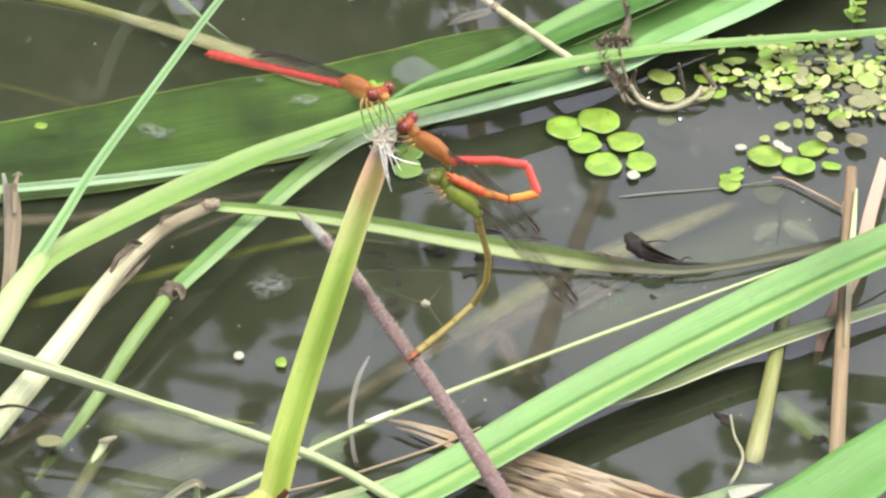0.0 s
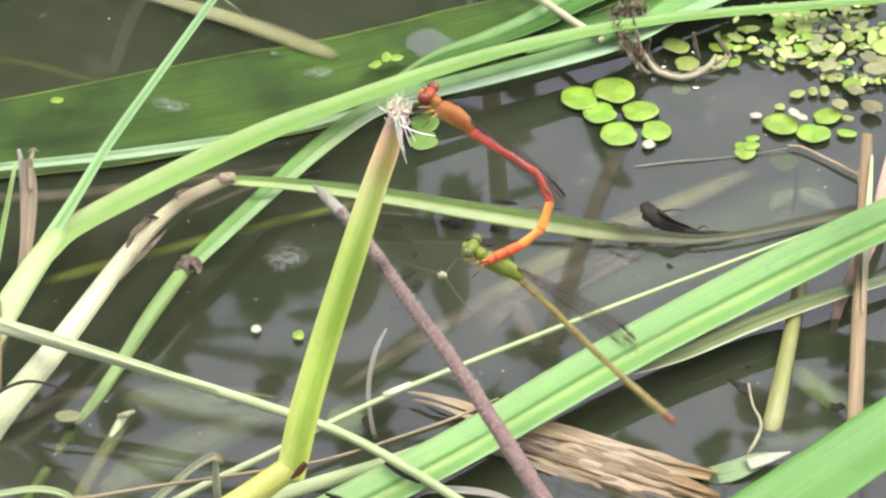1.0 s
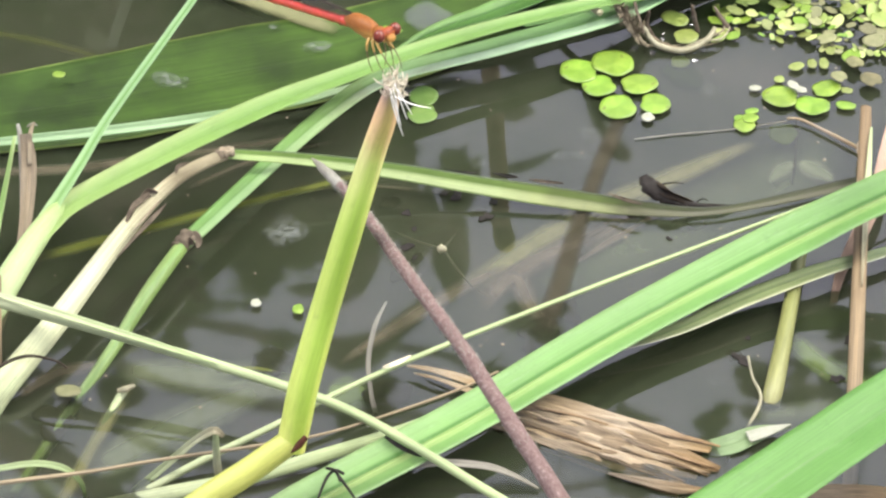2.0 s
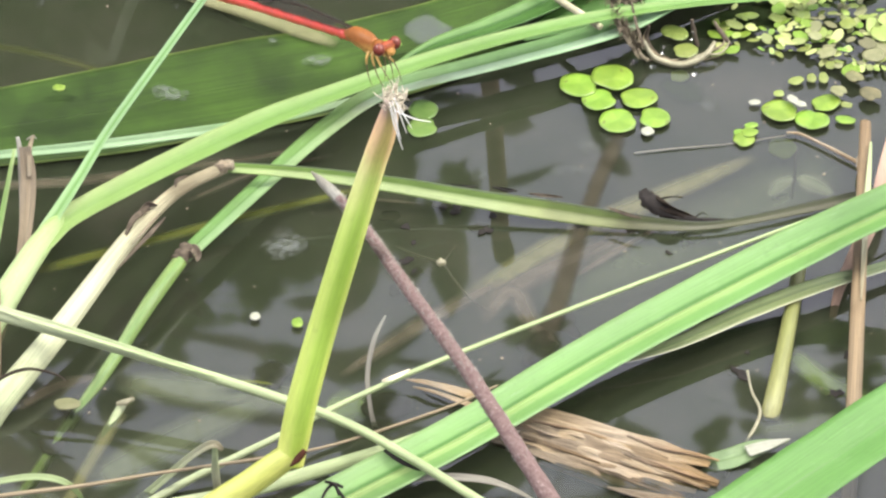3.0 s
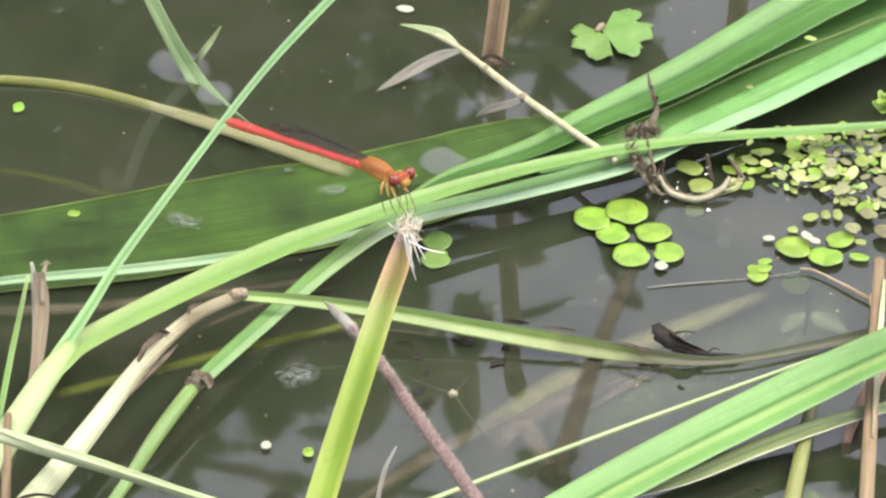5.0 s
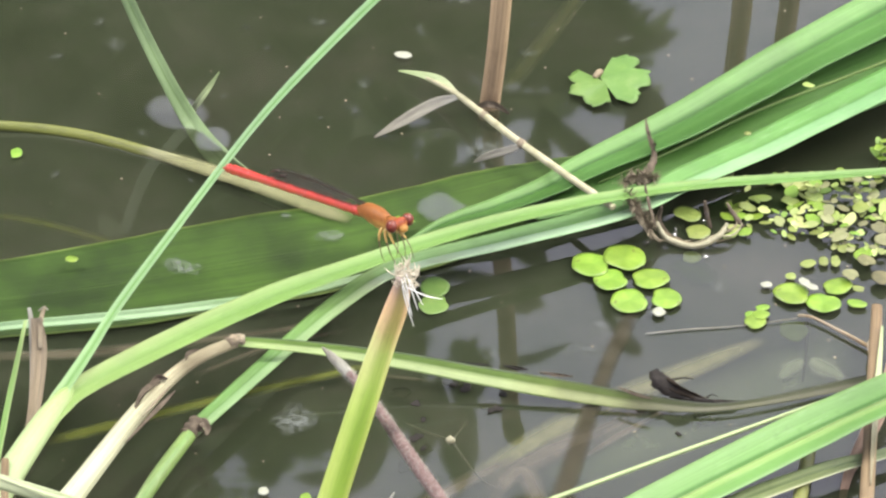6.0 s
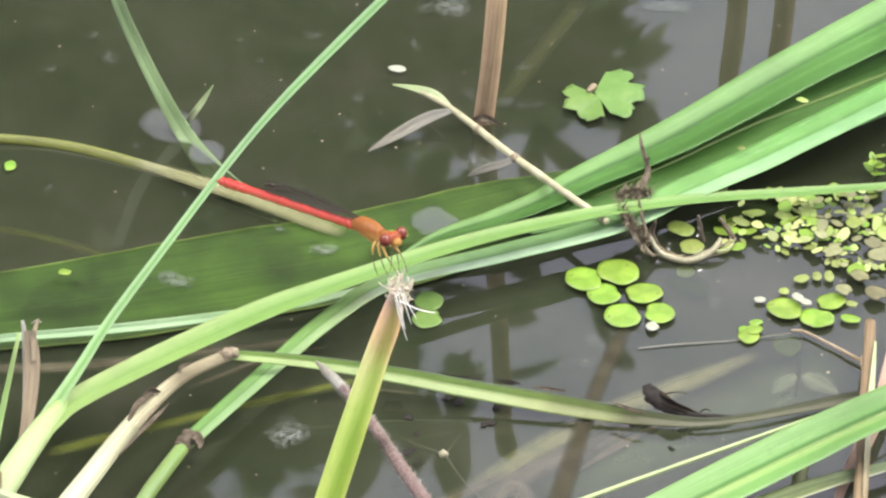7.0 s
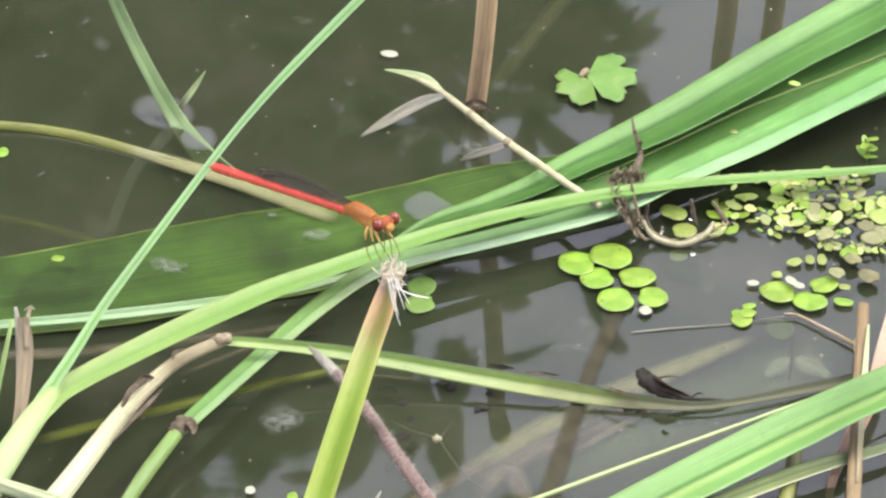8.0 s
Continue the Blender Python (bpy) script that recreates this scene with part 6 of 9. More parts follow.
drowned_pad = thing("drowned_fern", "drowned green leaf with a dark stem under water", "water plant", (0.0612, 0.0190, -0.001))
pad_leaf = part("leaflet", pad(0.0050, 0.0058, thick=0.0003, cup=0.0, wobble=0.2, seed=4.4), M_SUNK_PADGREEN, drowned_pad)
pad_leaf.location = (-0.0014, 0.0003, 0.0006)
part("stem", tube([(0.0015, 0.0047, 0.0002), (0.0010, -0.0003, 0.0002), (0.0004, -0.0061, 0.0002), (-0.0005, -0.0129, -0.0002)], [0.0009, 0.0006, 0.0005, 0.0003], steps=18, sides=7, rough=0.4), M_DARKTWIG, drowned_pad, "dark drowned stem")
for pts, w, sd in (([(0.0004, -0.0065, -0.0006), (-0.0020, -0.0085, -0.0006), (-0.0047, -0.0119, -0.0008)], [0.0020, 0.0052, 0.0012], 5), ([(0.0008, -0.0062, -0.0006), (0.0036, -0.0085, -0.0006), (0.0074, -0.0116, -0.0008)], [0.0024, 0.0062, 0.0010], 6)):
    part("leaflet", ribbon(pts, w, fold=0.0, face=(0, 0, 1), steps=20, ripple=0.12, seed=sd), M_SUNK_PALE, drowned_pad, "pale drowned leaflet")


def specks():
    """Fine pale and dark specks that float on the water everywhere."""
    rnd = random.Random(9)
    verts, faces = [], []
    for _ in range(420):
        x, y = rnd.uniform(-0.12, 0.12), rnd.uniform(-0.09, 0.17)
        r = rnd.choice((0.00006, 0.00009, 0.00013, 0.00018, 0.00026))
        b = len(verts)
        for k in range(6):
            a = k * math.pi / 3 + rnd.uniform(-0.3, 0.3)
            q = r * rnd.uniform(0.6, 1.3)
            verts.append((x + q * math.cos(a), y + q * math.sin(a), 0.00015))
        verts.append((x, y, 0.0003))
        faces += [(b + k, b + (k + 1) % 6, b + 6) for k in range(6)]
    return tagged(part("specks", mesh_of("specks", verts, faces), M_STRAW_PALE), "fine pale specks floating on the water", "specks", kind="stuff")


specks()


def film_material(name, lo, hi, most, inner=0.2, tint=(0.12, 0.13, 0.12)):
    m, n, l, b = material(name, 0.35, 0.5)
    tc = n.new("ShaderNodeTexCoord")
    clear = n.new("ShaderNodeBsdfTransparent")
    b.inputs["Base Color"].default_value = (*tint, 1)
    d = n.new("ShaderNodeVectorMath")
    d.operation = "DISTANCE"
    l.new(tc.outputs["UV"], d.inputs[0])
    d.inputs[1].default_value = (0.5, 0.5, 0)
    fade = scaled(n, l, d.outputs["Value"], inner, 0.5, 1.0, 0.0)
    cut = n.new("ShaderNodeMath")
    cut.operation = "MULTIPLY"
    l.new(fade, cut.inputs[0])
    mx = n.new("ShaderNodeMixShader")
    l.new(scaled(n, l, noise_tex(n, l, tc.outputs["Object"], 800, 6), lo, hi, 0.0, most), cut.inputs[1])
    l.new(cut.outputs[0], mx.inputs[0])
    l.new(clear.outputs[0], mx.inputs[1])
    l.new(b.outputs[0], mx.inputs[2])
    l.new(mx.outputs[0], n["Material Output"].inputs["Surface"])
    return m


M_FILM = film_material("pale_surface_patch", 0.4, 0.72, 0.42)
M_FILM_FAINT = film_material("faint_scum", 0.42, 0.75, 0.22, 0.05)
M_FILM_EVEN = film_material("even_scum_gleam", 0.1, 0.5, 0.17, 0.36, (0.12, 0.125, 0.135))
# pale pads: some are scum, others paint the sky's gleam on wet places
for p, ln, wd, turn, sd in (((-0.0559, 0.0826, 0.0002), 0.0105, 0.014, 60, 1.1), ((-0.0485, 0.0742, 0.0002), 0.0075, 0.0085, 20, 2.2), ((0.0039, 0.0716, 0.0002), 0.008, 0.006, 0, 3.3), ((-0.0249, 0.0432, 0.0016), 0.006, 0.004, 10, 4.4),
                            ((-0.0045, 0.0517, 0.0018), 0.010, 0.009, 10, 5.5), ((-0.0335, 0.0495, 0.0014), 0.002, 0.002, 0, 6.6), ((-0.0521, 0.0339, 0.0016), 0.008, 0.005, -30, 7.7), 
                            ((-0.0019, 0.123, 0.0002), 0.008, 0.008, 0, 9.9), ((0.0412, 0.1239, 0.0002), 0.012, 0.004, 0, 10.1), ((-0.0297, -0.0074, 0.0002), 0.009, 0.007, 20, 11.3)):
    ob = part("pale_surface_patch", pad(ln, wd, thick=0.00015, cup=0.0, wobble=0.08 if sd < 3 else 0.35, seed=sd), M_FILM_EVEN if sd in (1.1, 2.2, 5.5) else M_FILM)
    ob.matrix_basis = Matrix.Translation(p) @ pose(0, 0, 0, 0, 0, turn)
    tagged(ob, "whitish patches of scum and painted sky gleam", "scum", "scum patches")

rnd_scum = random.Random(77)
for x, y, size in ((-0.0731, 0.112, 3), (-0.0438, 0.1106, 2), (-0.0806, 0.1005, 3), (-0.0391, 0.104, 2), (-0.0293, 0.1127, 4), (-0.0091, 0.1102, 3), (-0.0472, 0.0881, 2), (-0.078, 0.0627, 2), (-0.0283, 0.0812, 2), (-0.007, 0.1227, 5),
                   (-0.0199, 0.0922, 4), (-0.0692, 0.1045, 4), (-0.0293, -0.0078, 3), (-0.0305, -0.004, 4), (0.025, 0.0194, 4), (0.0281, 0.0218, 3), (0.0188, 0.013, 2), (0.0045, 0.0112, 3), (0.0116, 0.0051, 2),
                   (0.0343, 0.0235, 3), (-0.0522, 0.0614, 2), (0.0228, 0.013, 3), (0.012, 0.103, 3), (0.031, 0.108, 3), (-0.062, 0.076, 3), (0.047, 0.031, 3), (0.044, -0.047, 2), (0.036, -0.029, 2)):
    ob = part("pale_surface_patch", pad(size * 0.001 * rnd_scum.uniform(0.8, 1.5), size * 0.001 * rnd_scum.uniform(0.6, 1.2), thick=0.00012, cup=0.0, wobble=0.6, seed=x * 900 + y * 70), M_FILM_FAINT)
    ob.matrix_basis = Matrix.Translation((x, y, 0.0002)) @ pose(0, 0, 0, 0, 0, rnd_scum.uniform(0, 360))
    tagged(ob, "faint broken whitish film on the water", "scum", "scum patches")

# small pads are rotten scraps; the large ones paint in mirrored foliage
for p, ln, w in (((-0.0112, 0.0012, -0.0006), 0.0035, 0), ((-0.0066, -0.0137, -0.0006), 0.003, 1), ((-0.0101, -0.0181, -0.0006), 0.003, 2), ((-0.0021, 0.0052, -0.0006), 0.0045, 3), ((0.0044, -0.0017, -0.0006), 0.003, 4),
                 ((-0.0312, -0.0394, -0.0008), 0.008, 5), ((0.0479, -0.0394, -0.0006), 0.004, 6), ((-0.068, -0.0541, -0.0008), 0.009, 7), ((-0.0119, -0.0485, -0.0008), 0.009, 8), ((0.0143, -0.0331, -0.001), 0.008, 9), ((0.0193, -0.0274, -0.001), 0.006, 10)):
    ob = part("dark_shape", pad(ln, ln * 0.75, thick=0.0004, cup=0.1, wobble=0.7, seed=w * 1.7 + 0.4), M_DARKTWIG)
    ob.matrix_basis = Matrix.Translation(p) @ pose(0, 0, 0, 0, 0, w * 47)
    tagged(ob, "rotten scraps and painted dark mirrors of foliage", "dead leaf", "rotten scraps")


def bristles():
    """Short hairs standing off the purple stalk."""
    rnd = random.Random(5)
    line = glide([(0.011, -0.1172, 0.053), (0.0014, -0.094, 0.052), (-0.0075, -0.0736, 0.05), (-0.0144, -0.056, 0.047), (-0.0197, -0.0449, 0.045)], 200)
    verts, faces = [], []
    for i in range(2, 198):
        t = Vector(line[i + 1] - line[i - 1]).normalized()
        for _ in range(6):
            d = Vector((rnd.gauss(0, 1), rnd.gauss(0, 1), rnd.gauss(0, 1)))
            d = (d - t * d.dot(t)).normalized()
            rad = 0.00132 - 0.0005 * i / 200
            a = Vector(line[i]) + d * rad * 0.9
            tipv = Vector(line[i]) + d * (rad + rnd.uniform(0.0002, 0.0007)) + t * 0.0003
            q = t.cross(d) * 0.00005
            b = len(verts)
            verts.extend((a + q, a - q, a + t * 0.0001, tipv))
            faces.extend(((b, b + 1, b + 3), (b + 1, b + 2, b + 3), (b + 2, b, b + 3)))
    return mesh_of("hairs", verts, faces)


tagged(part("hairs", bristles(), M_GREY, purple, "short grey bristly hairs"), kind="stuff")

# ---------------------------------------------------------------- far bank, seen as reflections
M_LEAFY = mottled("shrub_leaf", [(0.3, (0.052, 0.092, 0.022)), (0.7, (0.105, 0.160, 0.044))], 30, 0.6, 0.2, 0.3)
for p, ln, w in (((-0.0017, 0.0029, 0.0002), 0.0022, 0), ((0.0005, 0.002, 0.0002), 0.0034, 1), ((0.007, 0.0005, 0.0002), 0.0024, 2), ((0.0056, -0.0037, 0.0002), 0.0034, 3), ((-0.0085, -0.0023, 0.0002), 0.0026, 4),
                 ((-0.0071, -0.0066, 0.0002), 0.0018, 5), ((-0.0082, -0.0114, 0.0002), 0.0034, 6), ((-0.007, -0.0141, 0.0002), 0.0016, 7), ((0.0378, -0.0099, 0.0002), 0.0016, 8), ((0.0316, -0.0033, 0.0002), 0.0026, 9), ((0.0503, -0.0357, 0.0002), 0.0016, 10),
                 ((0.0486, -0.0408, 0.0002), 0.0038, 11), ((0.0646, -0.046, 0.0002), 0.0034, 12), ((0.0674, -0.0365, 0.0002), 0.0024, 13)):
    ob = part("dark_scrap", pad(ln * 0.75, ln * 0.5, thick=0.0003, cup=0.1, wobble=0.9, seed=w * 2.3 + 0.9), M_BLACK)
    ob.matrix_basis = Matrix.Translation(p) @ pose(0, 0, 0, 0, 0, w * 61)
    tagged(ob, "small black rotten scrap floating on the water", "debris", "floating scraps")
plant("root_wisp", "pale knot of fine roots drifting under the surface", "root", [
    ("knot", tube([(-0.003, -0.0116, -0.0002), (-0.0022, -0.0119, -0), (-0.0014, -0.0118, -0.0002)], [0.0007, 0.0017, 0.0006], steps=10, sides=8, rough=0.6), M_ROOTLET, ""),
    ("thread", tube([(-0.0016, -0.0124, -0.0002), (0.0004, -0.0167, -0.0003), (0.0029, -0.0209, -0.0005), (0.0055, -0.0231, -0.0009)], [0.0003, 0.0004, 0.0003, 0.0001], steps=18, sides=6), M_GREY, ""),
    ("thread", tube([(-0.0028, -0.0112, -0.0002), (-0.0066, -0.0093, -0.0003), (-0.0101, -0.0066, -0.0006)], [0.0003, 0.0003, 0.0001], steps=14, sides=6), M_GREY, ""),
    ("thread", tube([(-0.0016, -0.0109, -0.0002), (-0.0004, -0.0085, -0.0004), (0.0006, -0.0061, -0.0007)], [0.0003, 0.0003, 0.0001], steps=12, sides=6), M_GREY, "")])
# dark ribbon laid on the water to paint a break in the mirrored sky
mirror_band = ribbon([(0.031, 0.0247, 0.0003), (0.0265, 0.0112, 0.0003), (0.0227, -0.0028, 0.0003), (0.019, -0.0186, 0.0003), (0.0151, -0.0345, 0.0003)], [0.0037, 0.0037, 0.0037, 0.0044, 0.0046], fold=0.0, face=(0, 0, 1), steps=30, ripple=0.1, seed=58)
tagged(part("dark_mirror_band", mirror_band, M_MIRROR_BAND), "dark band added where the water mirrors no sky", "dead leaf")


M_BARK = mottled("bark", [(0.3, (0.05, 0.04, 0.03)), (0.7, (0.11, 0.09, 0.07))], 40, 0.9, 0.6, 0.2, distance=0.004)


def shrub(at, spread, height, right_edge, seed, count):
    rnd = random.Random(seed)
    root = thing("tree", "leafy tree overhanging the far bank", "tree", at)
    part("trunk", tube([(0, 0, -0.6), (0.03, 0.02, 0.6), (-0.04, 0.05, 1.4), (0.02, 0, height * 0.8)], [0.24, 0.2, 0.15, 0.07], steps=24, face=(0, -1, 0)), M_BARK, root)
    verts, faces = [], []
    for limb in range(12):
        a = rnd.uniform(0, 6.28)
        z0 = rnd.uniform(0.6, height * 0.7)
        end = Vector((math.cos(a) * spread * rnd.uniform(0.5, 0.9), math.sin(a) * spread * 0.6, min(z0 + rnd.uniform(0.4, 1.2), height)))
        part("limb", tube([(0, 0, z0), tuple(end * 0.5 + Vector((0, 0, z0 * 0.5))), tuple(end)], [0.08, 0.05, 0.02], steps=12, sides=8, face=(0.1, -0.2, 1)), M_BARK, root)
    for _ in range(count):
        q = Vector((rnd.gauss(0, 0.5), rnd.gauss(0, 0.22), rnd.uniform(-1, 1)))
        p = Vector((q.x * spread, q.y * spread, height * 0.58 + q.z * height * 0.45))
        p += Vector((noise.noise(p * 2.3), noise.noise(p * 2.3 + Vector((5, 0, 0))), noise.noise(p * 2.3 + Vector((0, 9, 0))))) * 0.3
        if ((p.x + at[0] + 0.281) ** 2 + (p.z - 2.894) ** 2) < 0.014:
            continue
        if p.x + at[0] > right_edge + 0.1 * noise.noise(p * 4):
            continue
        for _ in range(5):
            c = p + Vector((rnd.gauss(0, 0.06), rnd.gauss(0, 0.06), rnd.gauss(0, 0.06)))
            ln, wd = rnd.uniform(0.06, 0.12), rnd.uniform(0.03, 0.055)
            m = Euler((rnd.uniform(-0.9, 0.9), rnd.uniform(-0.9, 0.9), rnd.uniform(0, 6.28))).to_matrix()
            b = len(verts)
            for x, y, z in ((-1, 0, 0), (-0.3, 0.8, 0.12), (0.4, 0.7, 0.1), (1, 0, -0.15), (0.4, -0.7, 0.1), (-0.3, -0.8, 0.12), (0, 0, -0.06)):
                verts.append(c + m @ Vector((x * ln / 2, y * wd / 2, z * wd)))
            faces += [(b + k, b + (k + 1) % 6, b + 6) for k in range(6)]
    def clump(p, leaves, size, loose):
        for _ in range(leaves):
            c = p + Vector((rnd.gauss(0, loose), rnd.gauss(0, loose), rnd.gauss(0, loose)))
            ln = rnd.uniform(0.7, 1.3) * size
            wd = ln * rnd.uniform(0.55, 0.8)
            m = Euler((rnd.uniform(0.3, 1.4), rnd.uniform(-0.5, 0.5), rnd.uniform(-0.6, 0.6))).to_matrix()
            b = len(verts)
            for x, y, z in ((-1, 0, 0), (-0.5, 0.75, 0.1), (0.35, 0.8, 0.1), (1, 0, -0.15), (0.35, -0.8, 0.1), (-0.5, -0.75, 0.1), (0, 0, -0.06)):
                verts.append(c + m @ Vector((x * ln / 2, y * wd / 2, z * wd)))
            faces.extend((b + k, b + (k + 1) % 6, b + 6) for k in range(6))

    # the leafy mass that leans over the pond, with a round gap near its top
    def crest(x):
        n0 = noise.noise(Vector((x * 4, 1.2, 0.3)))
        line = ((-1.0, 2.99), (-0.40, 2.985), (-0.378, 2.955), (-0.36, 2.932), (-0.30, 2.936), (-0.245, 2.928), (-0.23, 2.900), (-0.2, 2.875), (-0.146, 2.856), (-0.09, 2.83), (-0.05, 2.80), (-0.045, 2.33), (0.2, 2.33))
        for (x0, z0), (x1, z1) in zip(line, line[1:]):
            if x0 <= x <= x1:
                return z0 + (z1 - z0) * (x - x0) / (x1 - x0) + (0.03 * n0 if x < -0.4 or x > -0.146 else 0.0)
        return 2.3

    def in_gap(x, z, grow):
        return ((x + 0.281) / (0.029 + grow)) ** 2 + ((z - 2.894) / (0.021 + grow)) ** 2 < 1

    for _ in range(3000):
        x, z = rnd.uniform(-1.0, 0.16), rnd.uniform(1.9, 3.02)
        if z < crest(x) - 0.045 and not in_gap(x, z, 0.10) and not (x > -0.46 and z > crest(x + 0.05) - 0.045):
            clump(Vector((x - at[0], rnd.gauss(0, 0.05), z)), 3, 0.075, 0.02)
    # smaller leaves along the crest
    for _ in range(9000):
        x = rnd.uniform(-0.6, -0.04)
        z = crest(x) - 0.008 - rnd.uniform(0, 0.17)
        if not in_gap(x, z, 0.008):
            clump(Vector((x - at[0], rnd.gauss(0, 0.02), z)), 1, 0.024, 0.002)
    # leaf sprays hung from an unseen bough, placed to fit mirrored patches in view
    for x, z, rx, rz in [(-0.422, 3.056, 0.034, 0.025), (-0.529, 3.113, 0.032, 0.032), (-0.222, 3.018, 0.036, 0.020), (-0.338, 2.988, 0.036, 0.011), (0.086, 2.957, 0.015, 0.03), (0.115, 2.98, 0.024, 0.022), (0.319, 3.149, 0.03, 0.017), (0.371, 3.065, 0.026, 0.034), (0.445, 3.08, 0.04, 0.033), (0.493, 3.018, 0.036, 0.038), (0.219, 3.234, 0.026, 0.016), (0.054, 3.194, 0.028, 0.024), (-0.426, 3.238, 0.023, 0.018), (-0.092, 3.098, 0.021, 0.026)]:
        for _ in range(int(5 + 2600 * rx * rz)):
            u, v = rnd.uniform(-1, 1), rnd.uniform(-1, 1)
            if u * u + v * v > 1:
                continue
            c = Vector((x - at[0] + u * rx * 0.8, rnd.gauss(0, 0.02), z + v * rz * 0.8))
            ln = rnd.uniform(0.03, 0.055)
            wd = ln * rnd.uniform(0.5, 0.75)
            m = Euler((rnd.uniform(-1.1, -0.6), rnd.uniform(-0.3, 0.3), rnd.uniform(-0.8, 0.8))).to_matrix()
            b = len(verts)
            for px, py, pz in ((-1, 0, 0), (-0.5, 0.75, 0.1), (0.35, 0.8, 0.1), (1, 0, -0.15), (0.35, -0.8, 0.1), (-0.5, -0.75, 0.1), (0, 0, -0.06)):
                verts.append(c + m @ Vector((px * ln / 2, py * wd / 2, pz * wd)))
            faces.extend((b + k, b + (k + 1) % 6, b + 6) for k in range(6))
        part("twig", tube([(x - at[0], 0, z), (x - at[0] + 0.02, 0.02, (z + 3.42) / 2), (x - at[0] - 0.03, 0, 3.42)], [0.0015, 0.002, 0.004], steps=8, sides=6, face=(0, -1, 0.2)), M_BARK, root)
    part("limb", tube([(0, 0, height * 0.8), (0.3, 0.05, 3.0), (0.7, 0.03, 3.40), (1.1, 0, 3.44), (1.6, 0, 3.42)], [0.06, 0.04, 0.025, 0.018, 0.01], steps=24, sides=8, face=(0, -1, 0.2)), M_BARK, root)
    for k in range(5):
        z = 2.75 + 0.1 * k
        part("twig", tube([(0, 0, height * 0.75), (0.5, -0.2, z - 0.1), (1.0, -0.3, z), (1.0 + 0.12 * k, -0.35 + 0.06 * k, z + 0.05)], [0.03, 0.016, 0.01, 0.005], steps=16, sides=7, face=(0, -1, 0.2)), M_BARK, root)
    part("crown", mesh_of("crown", verts, faces), M_LEAFY, root)
    return root


shrub((-1.0, 3.2, 0.0), 1.15, 2.42, 0.14, 3, 6000)


# ---------------------------------------------------------------- damselflies
def chitin(name, top, under, rough=0.35, scale=900, spots=None, low=-0.0006, high=0.0005, spec=0.3):
    """Glossy insect skin: one colour above, another below, fine mottling."""
    m, n, l, b = material(name, rough, spec)
    tc = n.new("ShaderNodeTexCoord")
    sep = n.new("ShaderNodeSeparateXYZ")
    l.new(tc.outputs["Object"], sep.inputs[0])
    f = scaled(n, l, sep.outputs["Z"], low, high, 0, 1)
    col = mixed(n, l, "MIX", f, under, top)
    g = noise_tex(n, l, tc.outputs["Object"], scale, 4)
    col = mixed(n, l, "MULTIPLY", 1.0, col, scaled(n, l, g, 0.3, 0.7, 0.8, 1.15))
    if spots:
        s = noise_tex(n, l, tc.outputs["Object"], 700, 2)
        col = mixed(n, l, "MIX", scaled(n, l, s, 0.6, 0.66, 0, 0.8), col, spots)
    l.new(col, b.inputs["Base Color"])
    bp = n.new("ShaderNodeBump")
    bp.inputs["Strength"].default_value, bp.inputs["Distance"].default_value = 0.2, 0.0001
    l.new(g, bp.inputs["Height"])
    l.new(bp.outputs["Normal"], b.inputs["Normal"])
    return m


def wing_material(name, vein, membrane, tint):
    m, n, l, b = material(name, 0.35, 0.3)
    tc = n.new("ShaderNodeTexCoord")
    v = n.new("ShaderNodeTexVoronoi")
    v.feature = "DISTANCE_TO_EDGE"
    v.inputs["Scale"].default_value = 1500
    l.new(mapped(n, l, tc.outputs["Object"], (0.6, 1, 1)), v.inputs["Vector"])
    b.inputs["Base Color"].default_value = (*tint, 1)
    clear = n.new("ShaderNodeBsdfTransparent")
    clear.inputs["Color"].default_value = (0.95, 0.95, 0.93, 1)
    mx = n.new("ShaderNodeMixShader")
    l.new(scaled(n, l, v.outputs["Distance"], 0.03, 0.16, vein, membrane), mx.inputs[0])
    l.new(clear.outputs[0], mx.inputs[1])
    l.new(b.outputs[0], mx.inputs[2])
    l.new(mx.outputs[0], n["Material Output"].inputs["Surface"])
    return m


M_WING = wing_material("folded_wing_membrane", 0.36, 0.14, (0.058, 0.053, 0.045))
M_WING_CLEAR = wing_material("clear_wing_membrane", 0.20, 0.035, (0.050, 0.048, 0.045))
M_RED = chitin("red_abdomen", (0.238, 0.021, 0.015), (0.270, 0.062, 0.020))
M_RED_RING = chitin("dark_red_ring", (0.185, 0.014, 0.010), (0.22, 0.04, 0.012))
M_ORANGE_TIP = chitin("orange_abdomen", (0.34, 0.105, 0.014), (0.38, 0.17, 0.022))
M_CLUB = chitin("red_orange_abdomen_end", (0.27, 0.045, 0.010), (0.32, 0.09, 0.014))
M_THORAX = chitin("orange_thorax", (0.128, 0.043, 0.007), (0.280, 0.165, 0.040), 0.55, scale=1400, low=-0.0012, high=0.0004, spec=0.2)
M_HEAD = chitin("red_head", (0.140, 0.026, 0.007), (0.210, 0.085, 0.016), 0.5, scale=1400, spec=0.2)
M_EYE = chitin("red_brown_eye", (0.080, 0.013, 0.006), (0.040, 0.008, 0.005), 0.28)
M_LEG = chitin("amber_leg", (0.230, 0.140, 0.036), (0.250, 0.160, 0.050), 0.5, low=-0.0045, high=-0.0042)
M_SHIN = chitin("dark_shin", (0.040, 0.022, 0.008), (0.050, 0.028, 0.010), 0.5)
M_FTHORAX = chitin("green_thorax", (0.082, 0.104, 0.014), (0.170, 0.165, 0.055), 0.5, low=-0.0017, high=-0.0002, spec=0.15)
